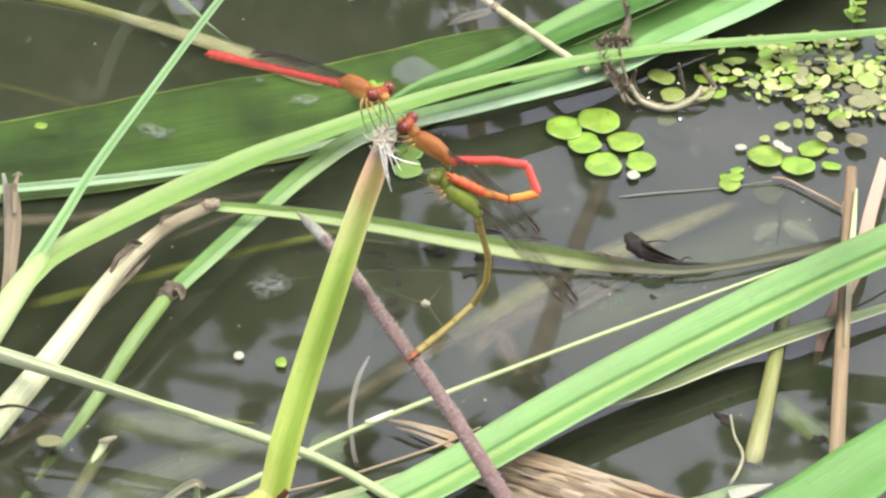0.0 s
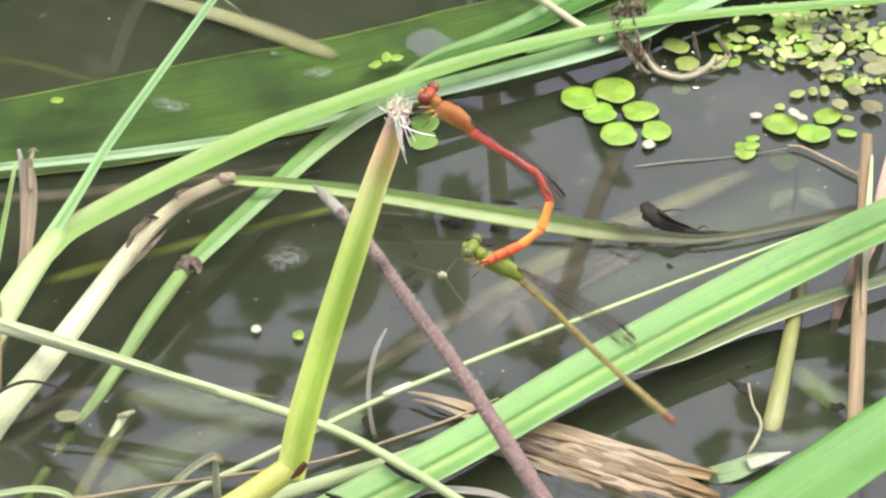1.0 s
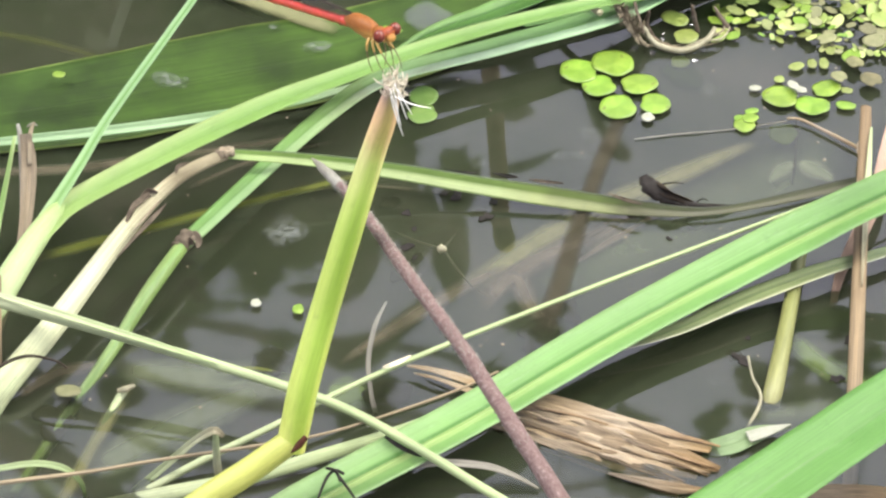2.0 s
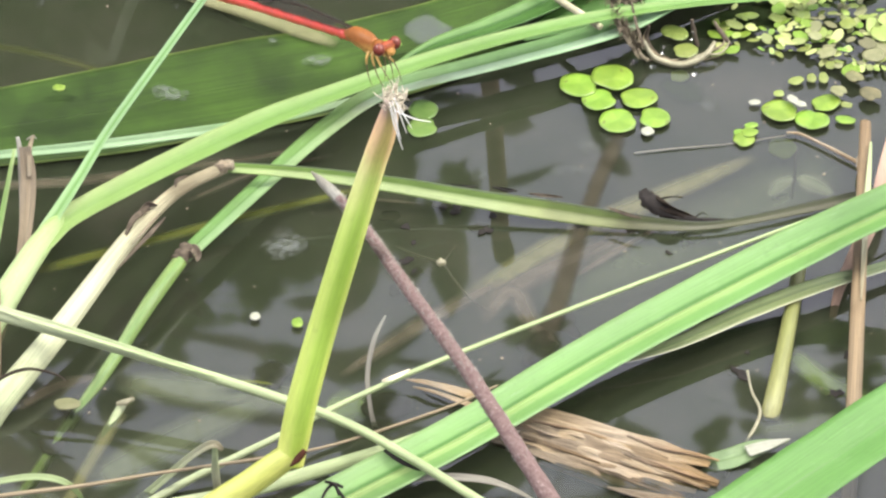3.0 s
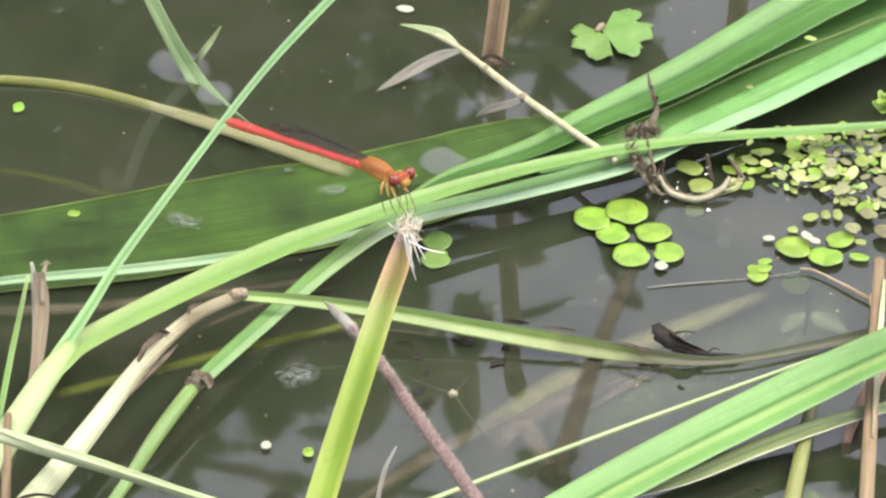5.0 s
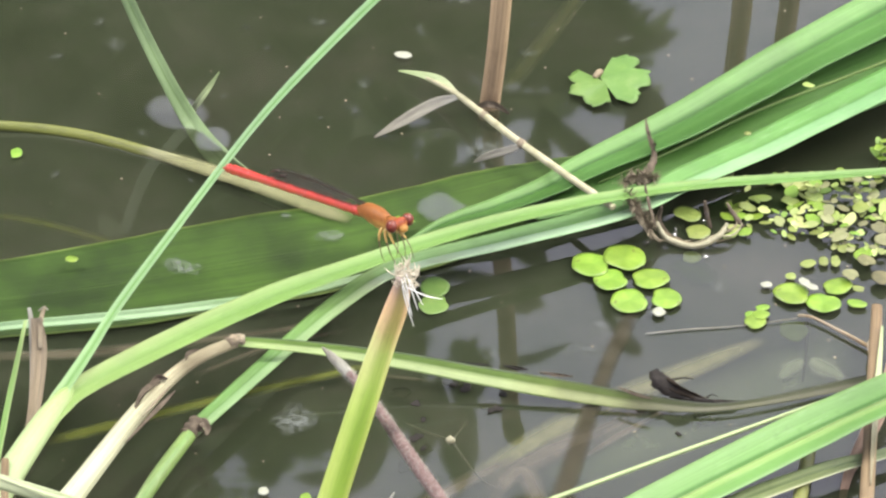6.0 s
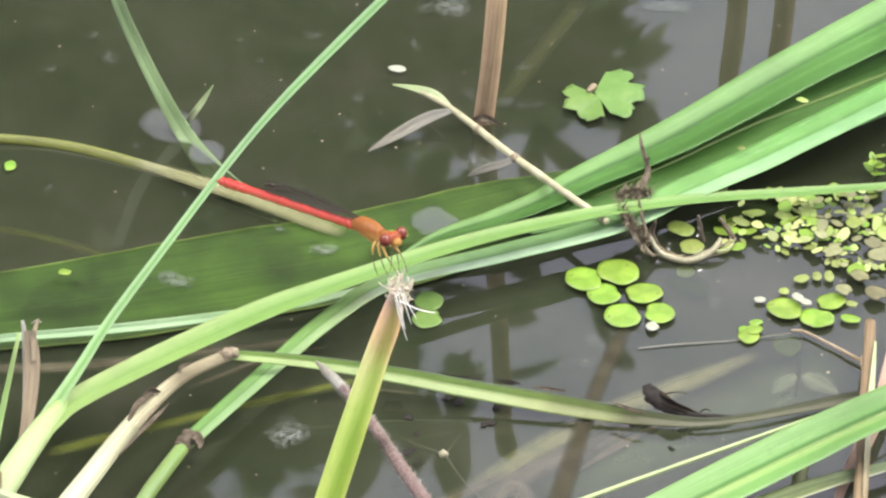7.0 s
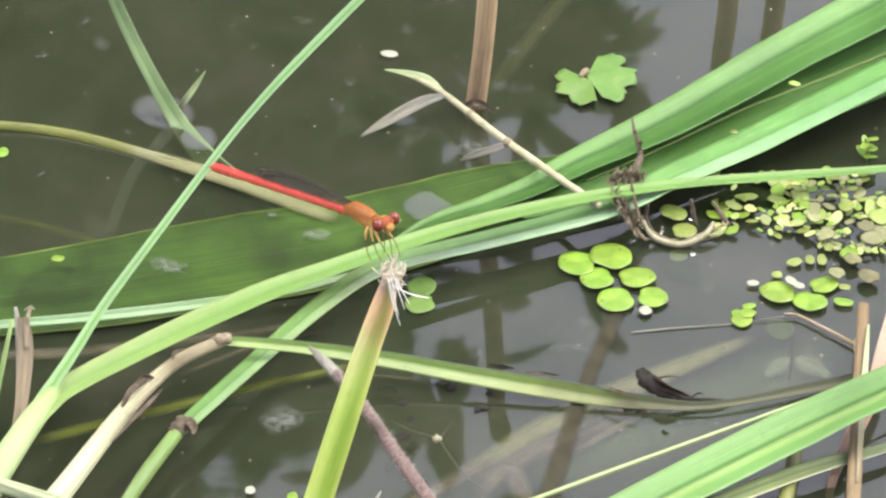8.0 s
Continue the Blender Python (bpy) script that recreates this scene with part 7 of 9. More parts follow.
M_FABD = chitin("ochre_abdomen", (0.092, 0.070, 0.014), (0.165, 0.130, 0.032), 0.45)
M_FEYE = chitin("brown_green_eye", (0.048, 0.056, 0.012), (0.105, 0.150, 0.018), 0.3)
M_FRING = chitin("brown_ring", (0.050, 0.034, 0.010), (0.080, 0.058, 0.018), 0.45)
M_FTIP = chitin("red_brown_tip", (0.095, 0.020, 0.005), (0.130, 0.041, 0.010), 0.4)
M_JOINT = chitin("dark_joint", (0.017, 0.009, 0.005), (0.034, 0.017, 0.007), 0.4)

CUM = (0, 0.05, 0.12, 0.26, 0.40, 0.55, 0.70, 0.83, 0.90, 0.96, 1.0)


def ball(rx, ry, rz, at=(0, 0, 0), seg=18, rings=12):
    bm = bmesh.new()
    bmesh.ops.create_uvsphere(bm, u_segments=seg, v_segments=rings, radius=1.0)
    for v in bm.verts:
        v.co = Vector((v.co.x * rx + at[0], v.co.y * ry + at[1], v.co.z * rz + at[2]))
    for f in bm.faces:
        f.smooth = True
    me = bpy.data.meshes.new("ball")
    bm.to_mesh(me)
    bm.free()
    return me


def wing_mesh(length, width):
    """A flat narrow wing lying in the xz plane, base at the origin, pointing to -x."""
    n = 22
    verts, faces = [], []
    for i in range(n + 1):
        f = i / n
        w = width * (0.10 + 0.90 * min(1, (f / 0.55)) ** 0.8) * (1.0 if f < 0.8 else math.sqrt(max(0.0, 1 - ((f - 0.8) / 0.2) ** 2)) * 0.97 + 0.03)
        x = -length * f
        mid = 0.12 * width * math.sin(f * 2.0)
        for k in range(5):
            s = k / 4
            verts.append((x, 0.00005 * math.sin(s * 9 + i), mid + w * (s - 0.25)))
    for i in range(n):
        for k in range(4):
            a = i * 5 + k
            faces.append((a, a + 1, a + 6, a + 5))
    return mesh_of("wing", verts, faces)


def damselfly(name, label, length, abdomen, tail, tip, thorax, head, eye, leg, spread, feet, moving, wing=1.0):
    """Origin where the abdomen joins the thorax; head towards +x, back towards +z."""
    root = thing(name, label, "damselfly")
    part("thorax", tube([(-0.0008, 0, 0.0001), (0.0003, 0, 0.0003), (0.0016, 0, 0.0004), (0.0032, 0, 0.0002), (0.0047, 0, -0.0003), (0.0058, 0, -0.0006), (0.0064, 0, -0.0005)],
                        [0.0011, 0.0018, 0.0024, 0.0027, 0.0026, 0.0021, 0.0016], steps=32, sides=20, flat=1.2, face=(0, 0, 1), rough=0.07, lumps=6), thorax, root)
    part("prothorax", ball(0.0012, 0.0011, 0.0010, (0.0067, 0, -0.0002), 14, 10), thorax, root)
    hd = part("head", ball(0.00095, 0.0017, 0.00092, (0.0083, 0, 0.0001)), head, root)
    for s in (1, -1):
        part("eye", ball(0.00095, 0.00092, 0.00105, (0.0084, s * 0.00172, 0.0002)), eye, hd)
        part("antenna", tube([(0.0090, s * 0.0005, 0.0007), (0.0098, s * 0.0007, 0.0010), (0.0105, s * 0.0010, 0.0010)], [0.00014, 0.00008, 0.00005], steps=6, sides=6), M_JOINT, hd)
    part("face", ball(0.0007, 0.0009, 0.0007, (0.0091, 0, -0.0005), 14, 8), thorax, hd)
    for i, (x, fx, fz) in enumerate(((0.0066, 0.0034, 0.96), (0.0060, 0.0019, 1.05), (0.0053, 0.0004, 1.1))):
        for s in (1, -1):
            y0, y1 = 0.0006 * s, (0.0013 + 0.0003 * i) * s
            knee = (x + fx * 0.45, y1, -0.0030 * feet)
            foot = (x + fx, 0.0009 * s + 0.0002 * i * s, -0.0062 * fz * feet)
            lg = part("leg", tube([(x, y0, -0.0009), (x + fx * 0.15, y1 * 0.8, -0.0018 * feet), knee], [0.0007, 0.0005, 0.00026], steps=12, sides=8), leg, root)
            part("shin", tube([knee, (x + fx * 0.75, y1 * 0.95, -0.0046 * fz * feet), foot], [0.00022, 0.00016, 0.0001], steps=12, sides=7), M_SHIN, lg, "thin dark shin")
    for i, (lx, a) in enumerate(((0.0030, spread), (0.0030, -spread), (0.0014, spread * 0.45), (0.0014, -spread * 0.45))):
        wg = part("wing", wing_mesh((0.0195 if i < 2 else 0.0188) * wing, 0.0031 * min(wing, 1.1)), M_WING if spread < 10 else M_WING_CLEAR, root)
        wg.matrix_basis = pose(lx, 0.0003 * (1 if a > 0 else -1), 0.0012, a, -4 if i < 2 else -3, a * 0.12)
        st = part("wing_spot", tube([(-0.0160 * wing, 0, 0.0022), (-0.0166 * wing, 0, 0.0022), (-0.0175 * wing, 0, 0.0020)], [0.0002, 0.0005, 0.0002], steps=6, sides=6), M_JOINT, wg, "dark spot near the wing tip")
        part("leading_vein", tube([(0, 0, 0.0002), (-0.008 * wing, 0, 0.0019), (-0.014 * wing, 0, 0.0024), (-0.0185 * wing, 0, 0.0016)], [0.00014, 0.0001, 0.00008, 0.00006], steps=14, sides=6), M_JOINT, wg, "dark leading vein")
    rings = []
    for k in range(10):
        ln = (CUM[k + 1] - CUM[k]) * length
        thick = 0.00145 if 1 < k < 7 else (0.0017 if k in (0, 7, 8) else 0.0015)
        if abdomen is M_FABD:
            thick *= 0.76
        mat = abdomen if k < moving[0] else (tail if k < moving[1] else tip)
        seg = part("abdomen_segment", tube([(0.0001, 0, 0), (-ln * 0.12, 0, 0), (-ln * 0.5, 0, 0), (-ln * 0.9, 0, 0), (-ln * 1.02, 0, 0)],
                                           [thick * 0.8, thick * 0.95, thick * 0.9, thick, thick * 0.82], steps=16, sides=14, face=(0, 0, 1)), mat, root)
        seg.location = (-CUM[k] * length, 0, 0)
        part("ring", tube([(-ln * 0.95, 0, 0), (-ln * 0.95 - 0.0002, 0, 0)], [thick * 1.01, thick * 0.99], steps=4, sides=14, face=(0, 0, 1)), M_FRING if abdomen is M_FABD else M_RED_RING, seg)
        rings.append(seg)
    cl = rings[-1]
    for s in (1, -1):
        part("clasper", tube([(-0.0010, s * 0.0003, 0.0002), (-0.0018, s * 0.0005, 0.0001), (-0.0023, s * 0.0003, -0.0002)], [0.0005, 0.0004, 0.0002], steps=6, sides=6), tip, cl)
    return root, rings


lone_male, lone_male_rings = damselfly("lone_damselfly", "red damselfly with orange thorax perched on the frayed stem tip", 0.0310, M_RED, M_RED, M_RED, M_THORAX, M_HEAD, M_EYE, M_LEG, 6, 0.95, (10, 10), 1.24)
paired_male, paired_male_rings = damselfly("paired_male_damselfly", "red damselfly with looped abdomen clasping a green female", 0.0312, M_RED, M_ORANGE_TIP, M_CLUB, M_THORAX, M_HEAD, M_EYE, M_LEG, 22, 0.7, (5, 7), 1.1)
paired_female, paired_female_rings = damselfly("paired_female_damselfly", "green and ochre female damselfly held by the red male", 0.0325, M_FABD, M_FABD, M_FTIP, M_FTHORAX, M_FTHORAX, M_FEYE, M_LEG, 24, 0.6, (8, 9), 1.25)


# ---------------------------------------------------------------- what moves
def motions():
    """The pair lets go and flies off; the single male lifts and comes back; the stem springs up."""
    walk(lone_male, [
        (0.0, pose(-0.01476, -0.05823, 0.08636, -8.9, -18.6, -42.6)),
        (0.3, pose(-0.01469, -0.05835, 0.08623, -8.8, -18.6, -43.2)),
        (0.5, pose(-0.01481, -0.05745, 0.08726, -9.0, -20.1, -42.4)),
        (0.6, pose(-0.01505, -0.05695, 0.08784, -8.3, -13.5, -45.7)),
        (0.7, pose(-0.02744, -0.05251, 0.09295, -7.6, -14.5, -50.7)),
        (0.8, pose(-0.03356, -0.04483, 0.10178, -7.5, -13.0, -51.0)),
        (1.0, pose(-0.03513, -0.04325, 0.10360, -7.5, -13.0, -51.1)),
        (1.1, pose(-0.02656, -0.04937, 0.09656, -7.5, -13.0, -51.1)),
        (1.2, pose(-0.01804, -0.05541, 0.08962, -7.8, -14.3, -49.0)),
        (1.3, pose(-0.01273, -0.05881, 0.08570, -8.5, -15.9, -45.0)),
        (1.4, pose(-0.01520, -0.05751, 0.08719, -8.7, -17.2, -43.8)),
        (1.5, pose(-0.01597, -0.05724, 0.08751, -8.9, -18.3, -42.9)),
        (1.7, pose(-0.01590, -0.05740, 0.08733, -8.7, -14.5, -43.4)),
        (8.0, pose(-0.01590, -0.05740, 0.08733, -8.7, -14.5, -43.4)),
    ])
    drift = ((0.0, -0.0008, -0.0004), (0.5, -0.0007, -0.0003), (1.0, -0.0006, -0.0001), (1.5, -0.0003, 0.0), (2.8, 0.0, 0.0), (8.0, 0.0, 0.0))
    walk(sunken_leaf, [(t, pose(x, y, 0)) for t, x, y in drift])
    rest = riding_frond.matrix_basis.copy()
    walk(riding_frond, [(t, pose(x, y, 0) @ rest) for t, x, y in drift])
    walk(paired_male, [
        (0.0, pose(0.00114, -0.06628, 0.07787, 10.6, -30.9, 148.7)),
        (0.1, pose(0.00124, -0.06630, 0.07785, 10.9, -31.4, 148.0)),
        (0.2, pose(0.00118, -0.06626, 0.07789, 10.4, -30.7, 149.0)),
        (0.3, pose(0.00119, -0.06630, 0.07784, 10.8, -31.2, 148.2)),
        (0.4, pose(0.00129, -0.06638, 0.07775, 10.5, -30.7, 148.9)),
        (0.5, pose(0.00095, -0.06589, 0.07832, 10.5, -30.7, 148.9)),
        (0.6, pose(0.00113, -0.06551, 0.07876, 9.5, -29.3, 150.8)),
        (0.7, pose(0.00126, -0.06481, 0.07956, 10.0, -30.1, 149.7)),
        (0.8, pose(0.00185, -0.06563, 0.07862, 9.0, -28.5, 151.8)),
        (0.9, pose(0.00208, -0.06565, 0.07859, 9.3, -29.0, 151.2)),
        (1.0, pose(0.00229, -0.06603, 0.07815, 9.8, -29.8, 150.1)),
        (1.1, pose(0.00220, -0.06614, 0.07803, 10.1, -30.1, 149.7)),
        (1.2, pose(0.00171, -0.06660, 0.07750, 10.6, -30.9, 148.6)),
        (1.3, pose(0.00365, -0.06759, 0.07636, 10.7, -31.1, 148.4)),
        (1.4, pose(0.01510, -0.06600, 0.07820, 10.2, -30.3, 149.5)),
        (1.5, pose(0.04125, -0.06907, 0.07465, 9.8, -29.8, 150.1)),
        (1.6, pose(0.05507, -0.06239, 0.08234, 9.9, -29.9, 150.0)),
        (1.7, pose(0.07279, -0.05480, 0.09108, 9.9, -29.9, 150.0)),
        (2.2, pose(0.25487, 0.06501, 0.12097, 9.9, -29.9, 150.0)),
        (3.0, pose(0.65214, 0.32640, 0.18618, 9.9, -29.9, 150.0)),
        (5.0, pose(1.39701, 0.81651, 0.30845, 9.9, -29.9, 150.0)),
        (8.0, pose(1.89360, 1.14325, 0.38996, 9.9, -29.9, 150.0)),
    ])
    walk(paired_male_rings[0], [
        (0.0, pose(0.00000, 0.00000, 0.00000, 9.0, 31.9, 30.7)),
        (0.1, pose(0.00000, 0.00000, 0.00000, 12.1, 35.9, 36.2)),
        (0.2, pose(0.00000, 0.00000, 0.00000, 15.3, 39.0, 41.5)),
        (0.3, pose(0.00000, 0.00000, 0.00000, 18.0, 41.2, 45.8)),
        (0.4, pose(0.00000, 0.00000, 0.00000, 18.4, 41.5, 46.3)),
        (0.5, pose(0.00000, 0.00000, 0.00000, 19.9, 42.5, 48.5)),
        (0.6, pose(0.00000, 0.00000, 0.00000, 13.6, 37.4, 38.8)),
        (0.7, pose(0.00000, 0.00000, 0.00000, 9.5, 32.7, 31.6)),
        (0.8, pose(0.00000, 0.00000, 0.00000, 3.3, 20.5, 17.9)),
        (0.9, pose(0.00000, 0.00000, 0.00000, 0.9, 10.9, 9.1)),
        (1.0, pose(0.00000, 0.00000, 0.00000, 0.3, 6.0, 5.0)),
        (1.1, pose(0.00000, 0.00000, 0.00000, 0.1, 2.8, 2.3)),
        (1.2, pose(0.00000, 0.00000, 0.00000, 0.1, 3.2, 2.6)),
        (1.3, pose(0.00000, 0.00000, 0.00000, 0.1, 4.0, 3.2)),
        (1.4, pose(0.00000, 0.00000, 0.00000, 0.0, 0.2, 0.2)),
        (1.5, pose(0.00000, 0.00000, 0.00000, 0.1, 2.8, 2.3)),
        (1.6, pose(0.00000, 0.00000, 0.00000, 0.0, -0.3, -0.2)),
        (1.7, pose(0.00000, 0.00000, 0.00000, 0.0, -1.1, -0.9)),
        (8.0, pose(0.00000, 0.00000, 0.00000, 0.0, -1.1, -0.9)),
    ])
    walk(paired_male_rings[1], [
        (0.0, pose(-0.00114, -0.00068, 0.00083, 9.0, 31.9, 30.7)),
        (0.1, pose(-0.00102, -0.00075, 0.00091, 12.1, 35.9, 36.2)),
        (0.2, pose(-0.00091, -0.00080, 0.00098, 15.3, 39.0, 41.5)),
        (0.3, pose(-0.00082, -0.00084, 0.00103, 18.0, 41.2, 45.8)),
        (0.4, pose(-0.00081, -0.00085, 0.00103, 18.4, 41.5, 46.3)),
        (0.5, pose(-0.00076, -0.00086, 0.00105, 19.9, 42.5, 48.5)),
        (0.6, pose(-0.00097, -0.00078, 0.00095, 13.6, 37.4, 38.8)),
        (0.7, pose(-0.00112, -0.00069, 0.00084, 9.5, 32.7, 31.6)),
        (0.8, pose(-0.00139, -0.00045, 0.00055, 3.3, 20.5, 17.9)),
        (0.9, pose(-0.00151, -0.00024, 0.00030, 0.9, 10.9, 9.1)),
        (1.0, pose(-0.00155, -0.00013, 0.00016, 0.3, 6.0, 5.0)),
        (1.1, pose(-0.00156, -0.00006, 0.00007, 0.1, 2.8, 2.3)),
        (1.2, pose(-0.00156, -0.00007, 0.00009, 0.1, 3.2, 2.6)),
        (1.3, pose(-0.00155, -0.00009, 0.00011, 0.1, 4.0, 3.2)),
        (1.4, pose(-0.00156, -0.00000, 0.00001, 0.0, 0.2, 0.2)),
        (1.5, pose(-0.00156, -0.00006, 0.00008, 0.1, 2.8, 2.3)),
        (1.6, pose(-0.00156, 0.00001, -0.00001, 0.0, -0.3, -0.2)),
        (1.7, pose(-0.00156, 0.00002, -0.00003, 0.0, -1.1, -0.9)),
        (8.0, pose(-0.00156, 0.00002, -0.00003, 0.0, -1.1, -0.9)),
    ])
    walk(paired_male_rings[2], [
        (0.0, pose(-0.00273, -0.00162, 0.00198, 9.0, 31.9, 30.7)),
        (0.1, pose(-0.00245, -0.00179, 0.00219, 12.1, 35.9, 36.2)),
        (0.2, pose(-0.00218, -0.00193, 0.00236, 15.3, 39.0, 41.5)),
        (0.3, pose(-0.00196, -0.00202, 0.00247, 18.0, 41.2, 45.8)),
        (0.4, pose(-0.00194, -0.00203, 0.00248, 18.4, 41.5, 46.3)),
        (0.5, pose(-0.00183, -0.00207, 0.00253, 19.9, 42.5, 48.5)),
        (0.6, pose(-0.00232, -0.00186, 0.00228, 13.6, 37.4, 38.8)),
        (0.7, pose(-0.00268, -0.00165, 0.00202, 9.5, 32.7, 31.6)),
        (0.8, pose(-0.00334, -0.00108, 0.00131, 3.3, 20.5, 17.9)),
        (0.9, pose(-0.00363, -0.00058, 0.00071, 0.9, 10.9, 9.1)),
        (1.0, pose(-0.00371, -0.00032, 0.00039, 0.3, 6.0, 5.0)),
        (1.1, pose(-0.00374, -0.00015, 0.00018, 0.1, 2.8, 2.3)),
        (1.2, pose(-0.00373, -0.00017, 0.00021, 0.1, 3.2, 2.6)),
        (1.3, pose(-0.00373, -0.00021, 0.00026, 0.1, 4.0, 3.2)),
        (1.4, pose(-0.00374, -0.00001, 0.00001, 0.0, 0.2, 0.2)),
        (1.5, pose(-0.00374, -0.00015, 0.00019, 0.1, 2.8, 2.3)),
        (1.6, pose(-0.00374, 0.00002, -0.00002, 0.0, -0.3, -0.2)),
        (1.7, pose(-0.00374, 0.00006, -0.00007, 0.0, -1.1, -0.9)),
        (8.0, pose(-0.00374, 0.00006, -0.00007, 0.0, -1.1, -0.9)),
    ])
    walk(paired_male_rings[3], [
        (0.0, pose(-0.00592, -0.00351, 0.00429, 5.3, 25.5, 23.0)),
        (0.1, pose(-0.00530, -0.00389, 0.00475, 8.1, 30.6, 29.0)),
        (0.2, pose(-0.00472, -0.00418, 0.00510, 7.3, 29.4, 27.4)),
        (0.3, pose(-0.00426, -0.00437, 0.00535, 6.3, 27.7, 25.4)),
        (0.4, pose(-0.00420, -0.00440, 0.00537, 7.2, 29.2, 27.2)),
        (0.5, pose(-0.00396, -0.00448, 0.00548, 8.9, 31.8, 30.5)),
        (0.6, pose(-0.00502, -0.00403, 0.00493, 10.1, 33.5, 32.8)),
        (0.7, pose(-0.00581, -0.00358, 0.00438, 9.5, 32.7, 31.6)),
        (0.8, pose(-0.00723, -0.00233, 0.00285, 3.3, 20.5, 17.9)),
        (0.9, pose(-0.00786, -0.00126, 0.00154, 0.9, 10.9, 9.1)),
        (1.0, pose(-0.00804, -0.00070, 0.00085, 0.3, 6.0, 5.0)),
        (1.1, pose(-0.00810, -0.00032, 0.00039, 0.1, 2.8, 2.3)),
        (1.2, pose(-0.00809, -0.00037, 0.00046, 0.1, 3.2, 2.6)),
        (1.3, pose(-0.00808, -0.00046, 0.00056, 0.1, 4.0, 3.2)),
        (1.4, pose(-0.00811, -0.00003, 0.00003, 0.0, 0.2, 0.2)),
        (1.5, pose(-0.00810, -0.00033, 0.00040, 0.1, 2.8, 2.3)),
        (1.6, pose(-0.00811, 0.00003, -0.00004, 0.0, -0.3, -0.2)),
        (1.7, pose(-0.00811, 0.00013, -0.00015, 0.0, -1.1, -0.9)),
        (8.0, pose(-0.00811, 0.00013, -0.00015, 0.0, -1.1, -0.9)),
    ])
    walk(paired_male_rings[4], [
        (0.0, pose(-0.00955, -0.00505, 0.00617, 3.0, -19.7, -17.0)),
        (0.1, pose(-0.00859, -0.00571, 0.00698, 3.3, -20.7, -18.0)),
        (0.2, pose(-0.00810, -0.00593, 0.00725, 1.2, -12.6, -10.5)),
        (0.3, pose(-0.00775, -0.00603, 0.00737, 0.4, -7.2, -5.9)),
        (0.4, pose(-0.00759, -0.00614, 0.00751, 0.6, -9.1, -7.5)),
        (0.5, pose(-0.00716, -0.00637, 0.00778, 0.3, -6.6, -5.4)),
        (0.6, pose(-0.00808, -0.00601, 0.00734, 5.5, -25.9, -23.4)),
        (0.7, pose(-0.00894, -0.00551, 0.00674, 1.8, -15.5, -13.1)),
        (0.8, pose(-0.01112, -0.00358, 0.00438, 2.2, -17.2, -14.7)),
        (0.9, pose(-0.01210, -0.00194, 0.00237, 2.4, -17.6, -15.1)),
        (1.0, pose(-0.01236, -0.00107, 0.00131, 2.2, -17.2, -14.7)),
        (1.1, pose(-0.01246, -0.00049, 0.00060, 3.3, -20.6, -17.9)),
        (1.2, pose(-0.01245, -0.00057, 0.00070, 2.6, -18.4, -15.8)),
        (1.3, pose(-0.01243, -0.00070, 0.00086, 2.2, -17.0, -14.5)),
        (1.4, pose(-0.01248, -0.00004, 0.00005, 1.1, -12.2, -10.2)),
        (1.5, pose(-0.01245, -0.00051, 0.00062, 0.0, -0.8, -0.6)),
        (1.6, pose(-0.01248, 0.00005, -0.00007, 0.3, -6.9, -5.7)),
        (1.7, pose(-0.01248, 0.00019, -0.00024, 0.4, -7.5, -6.2)),
        (8.0, pose(-0.01248, 0.00019, -0.00024, 0.4, -7.5, -6.2)),
    ])
    walk(paired_male_rings[5], [
        (0.0, pose(-0.01376, -0.00376, 0.00460, 85.5, -39.5, -137.5)),
        (0.1, pose(-0.01276, -0.00436, 0.00533, 76.8, -45.1, -124.7)),
        (0.2, pose(-0.01259, -0.00510, 0.00623, 71.4, -47.4, -117.1)),
        (0.3, pose(-0.01237, -0.00555, 0.00679, 67.7, -48.5, -112.2)),
        (0.4, pose(-0.01217, -0.00553, 0.00676, 67.6, -48.6, -112.0)),
        (0.5, pose(-0.01179, -0.00593, 0.00724, 74.2, -46.4, -120.9)),
        (0.6, pose(-0.01194, -0.00434, 0.00530, 86.5, -38.6, -139.2)),
        (0.7, pose(-0.01333, -0.00449, 0.00548, 17.3, -40.6, -44.6)),
        (0.8, pose(-0.01545, -0.00245, 0.00300, 14.8, -38.5, -40.7)),
        (0.9, pose(-0.01641, -0.00078, 0.00095, 19.2, -42.0, -47.4)),
        (1.0, pose(-0.01669, 0.00006, -0.00007, 26.0, -45.8, -57.3)),
        (1.1, pose(-0.01662, 0.00086, -0.00105, 18.0, -41.2, -45.8)),
        (1.2, pose(-0.01672, 0.00064, -0.00078, 15.8, -39.4, -42.3)),
        (1.3, pose(-0.01676, 0.00042, -0.00051, 20.0, -42.6, -48.7)),
        (1.4, pose(-0.01698, 0.00077, -0.00094, 7.0, -28.9, -26.8)),
        (1.5, pose(-0.01713, -0.00045, 0.00056, 0.0, -1.6, -1.3)),
        (1.6, pose(-0.01710, 0.00051, -0.00063, 1.3, -13.4, -11.2)),
        (1.7, pose(-0.01709, 0.00069, -0.00085, 1.3, -13.4, -11.2)),
        (8.0, pose(-0.01709, 0.00069, -0.00085, 1.3, -13.4, -11.2)),
    ])
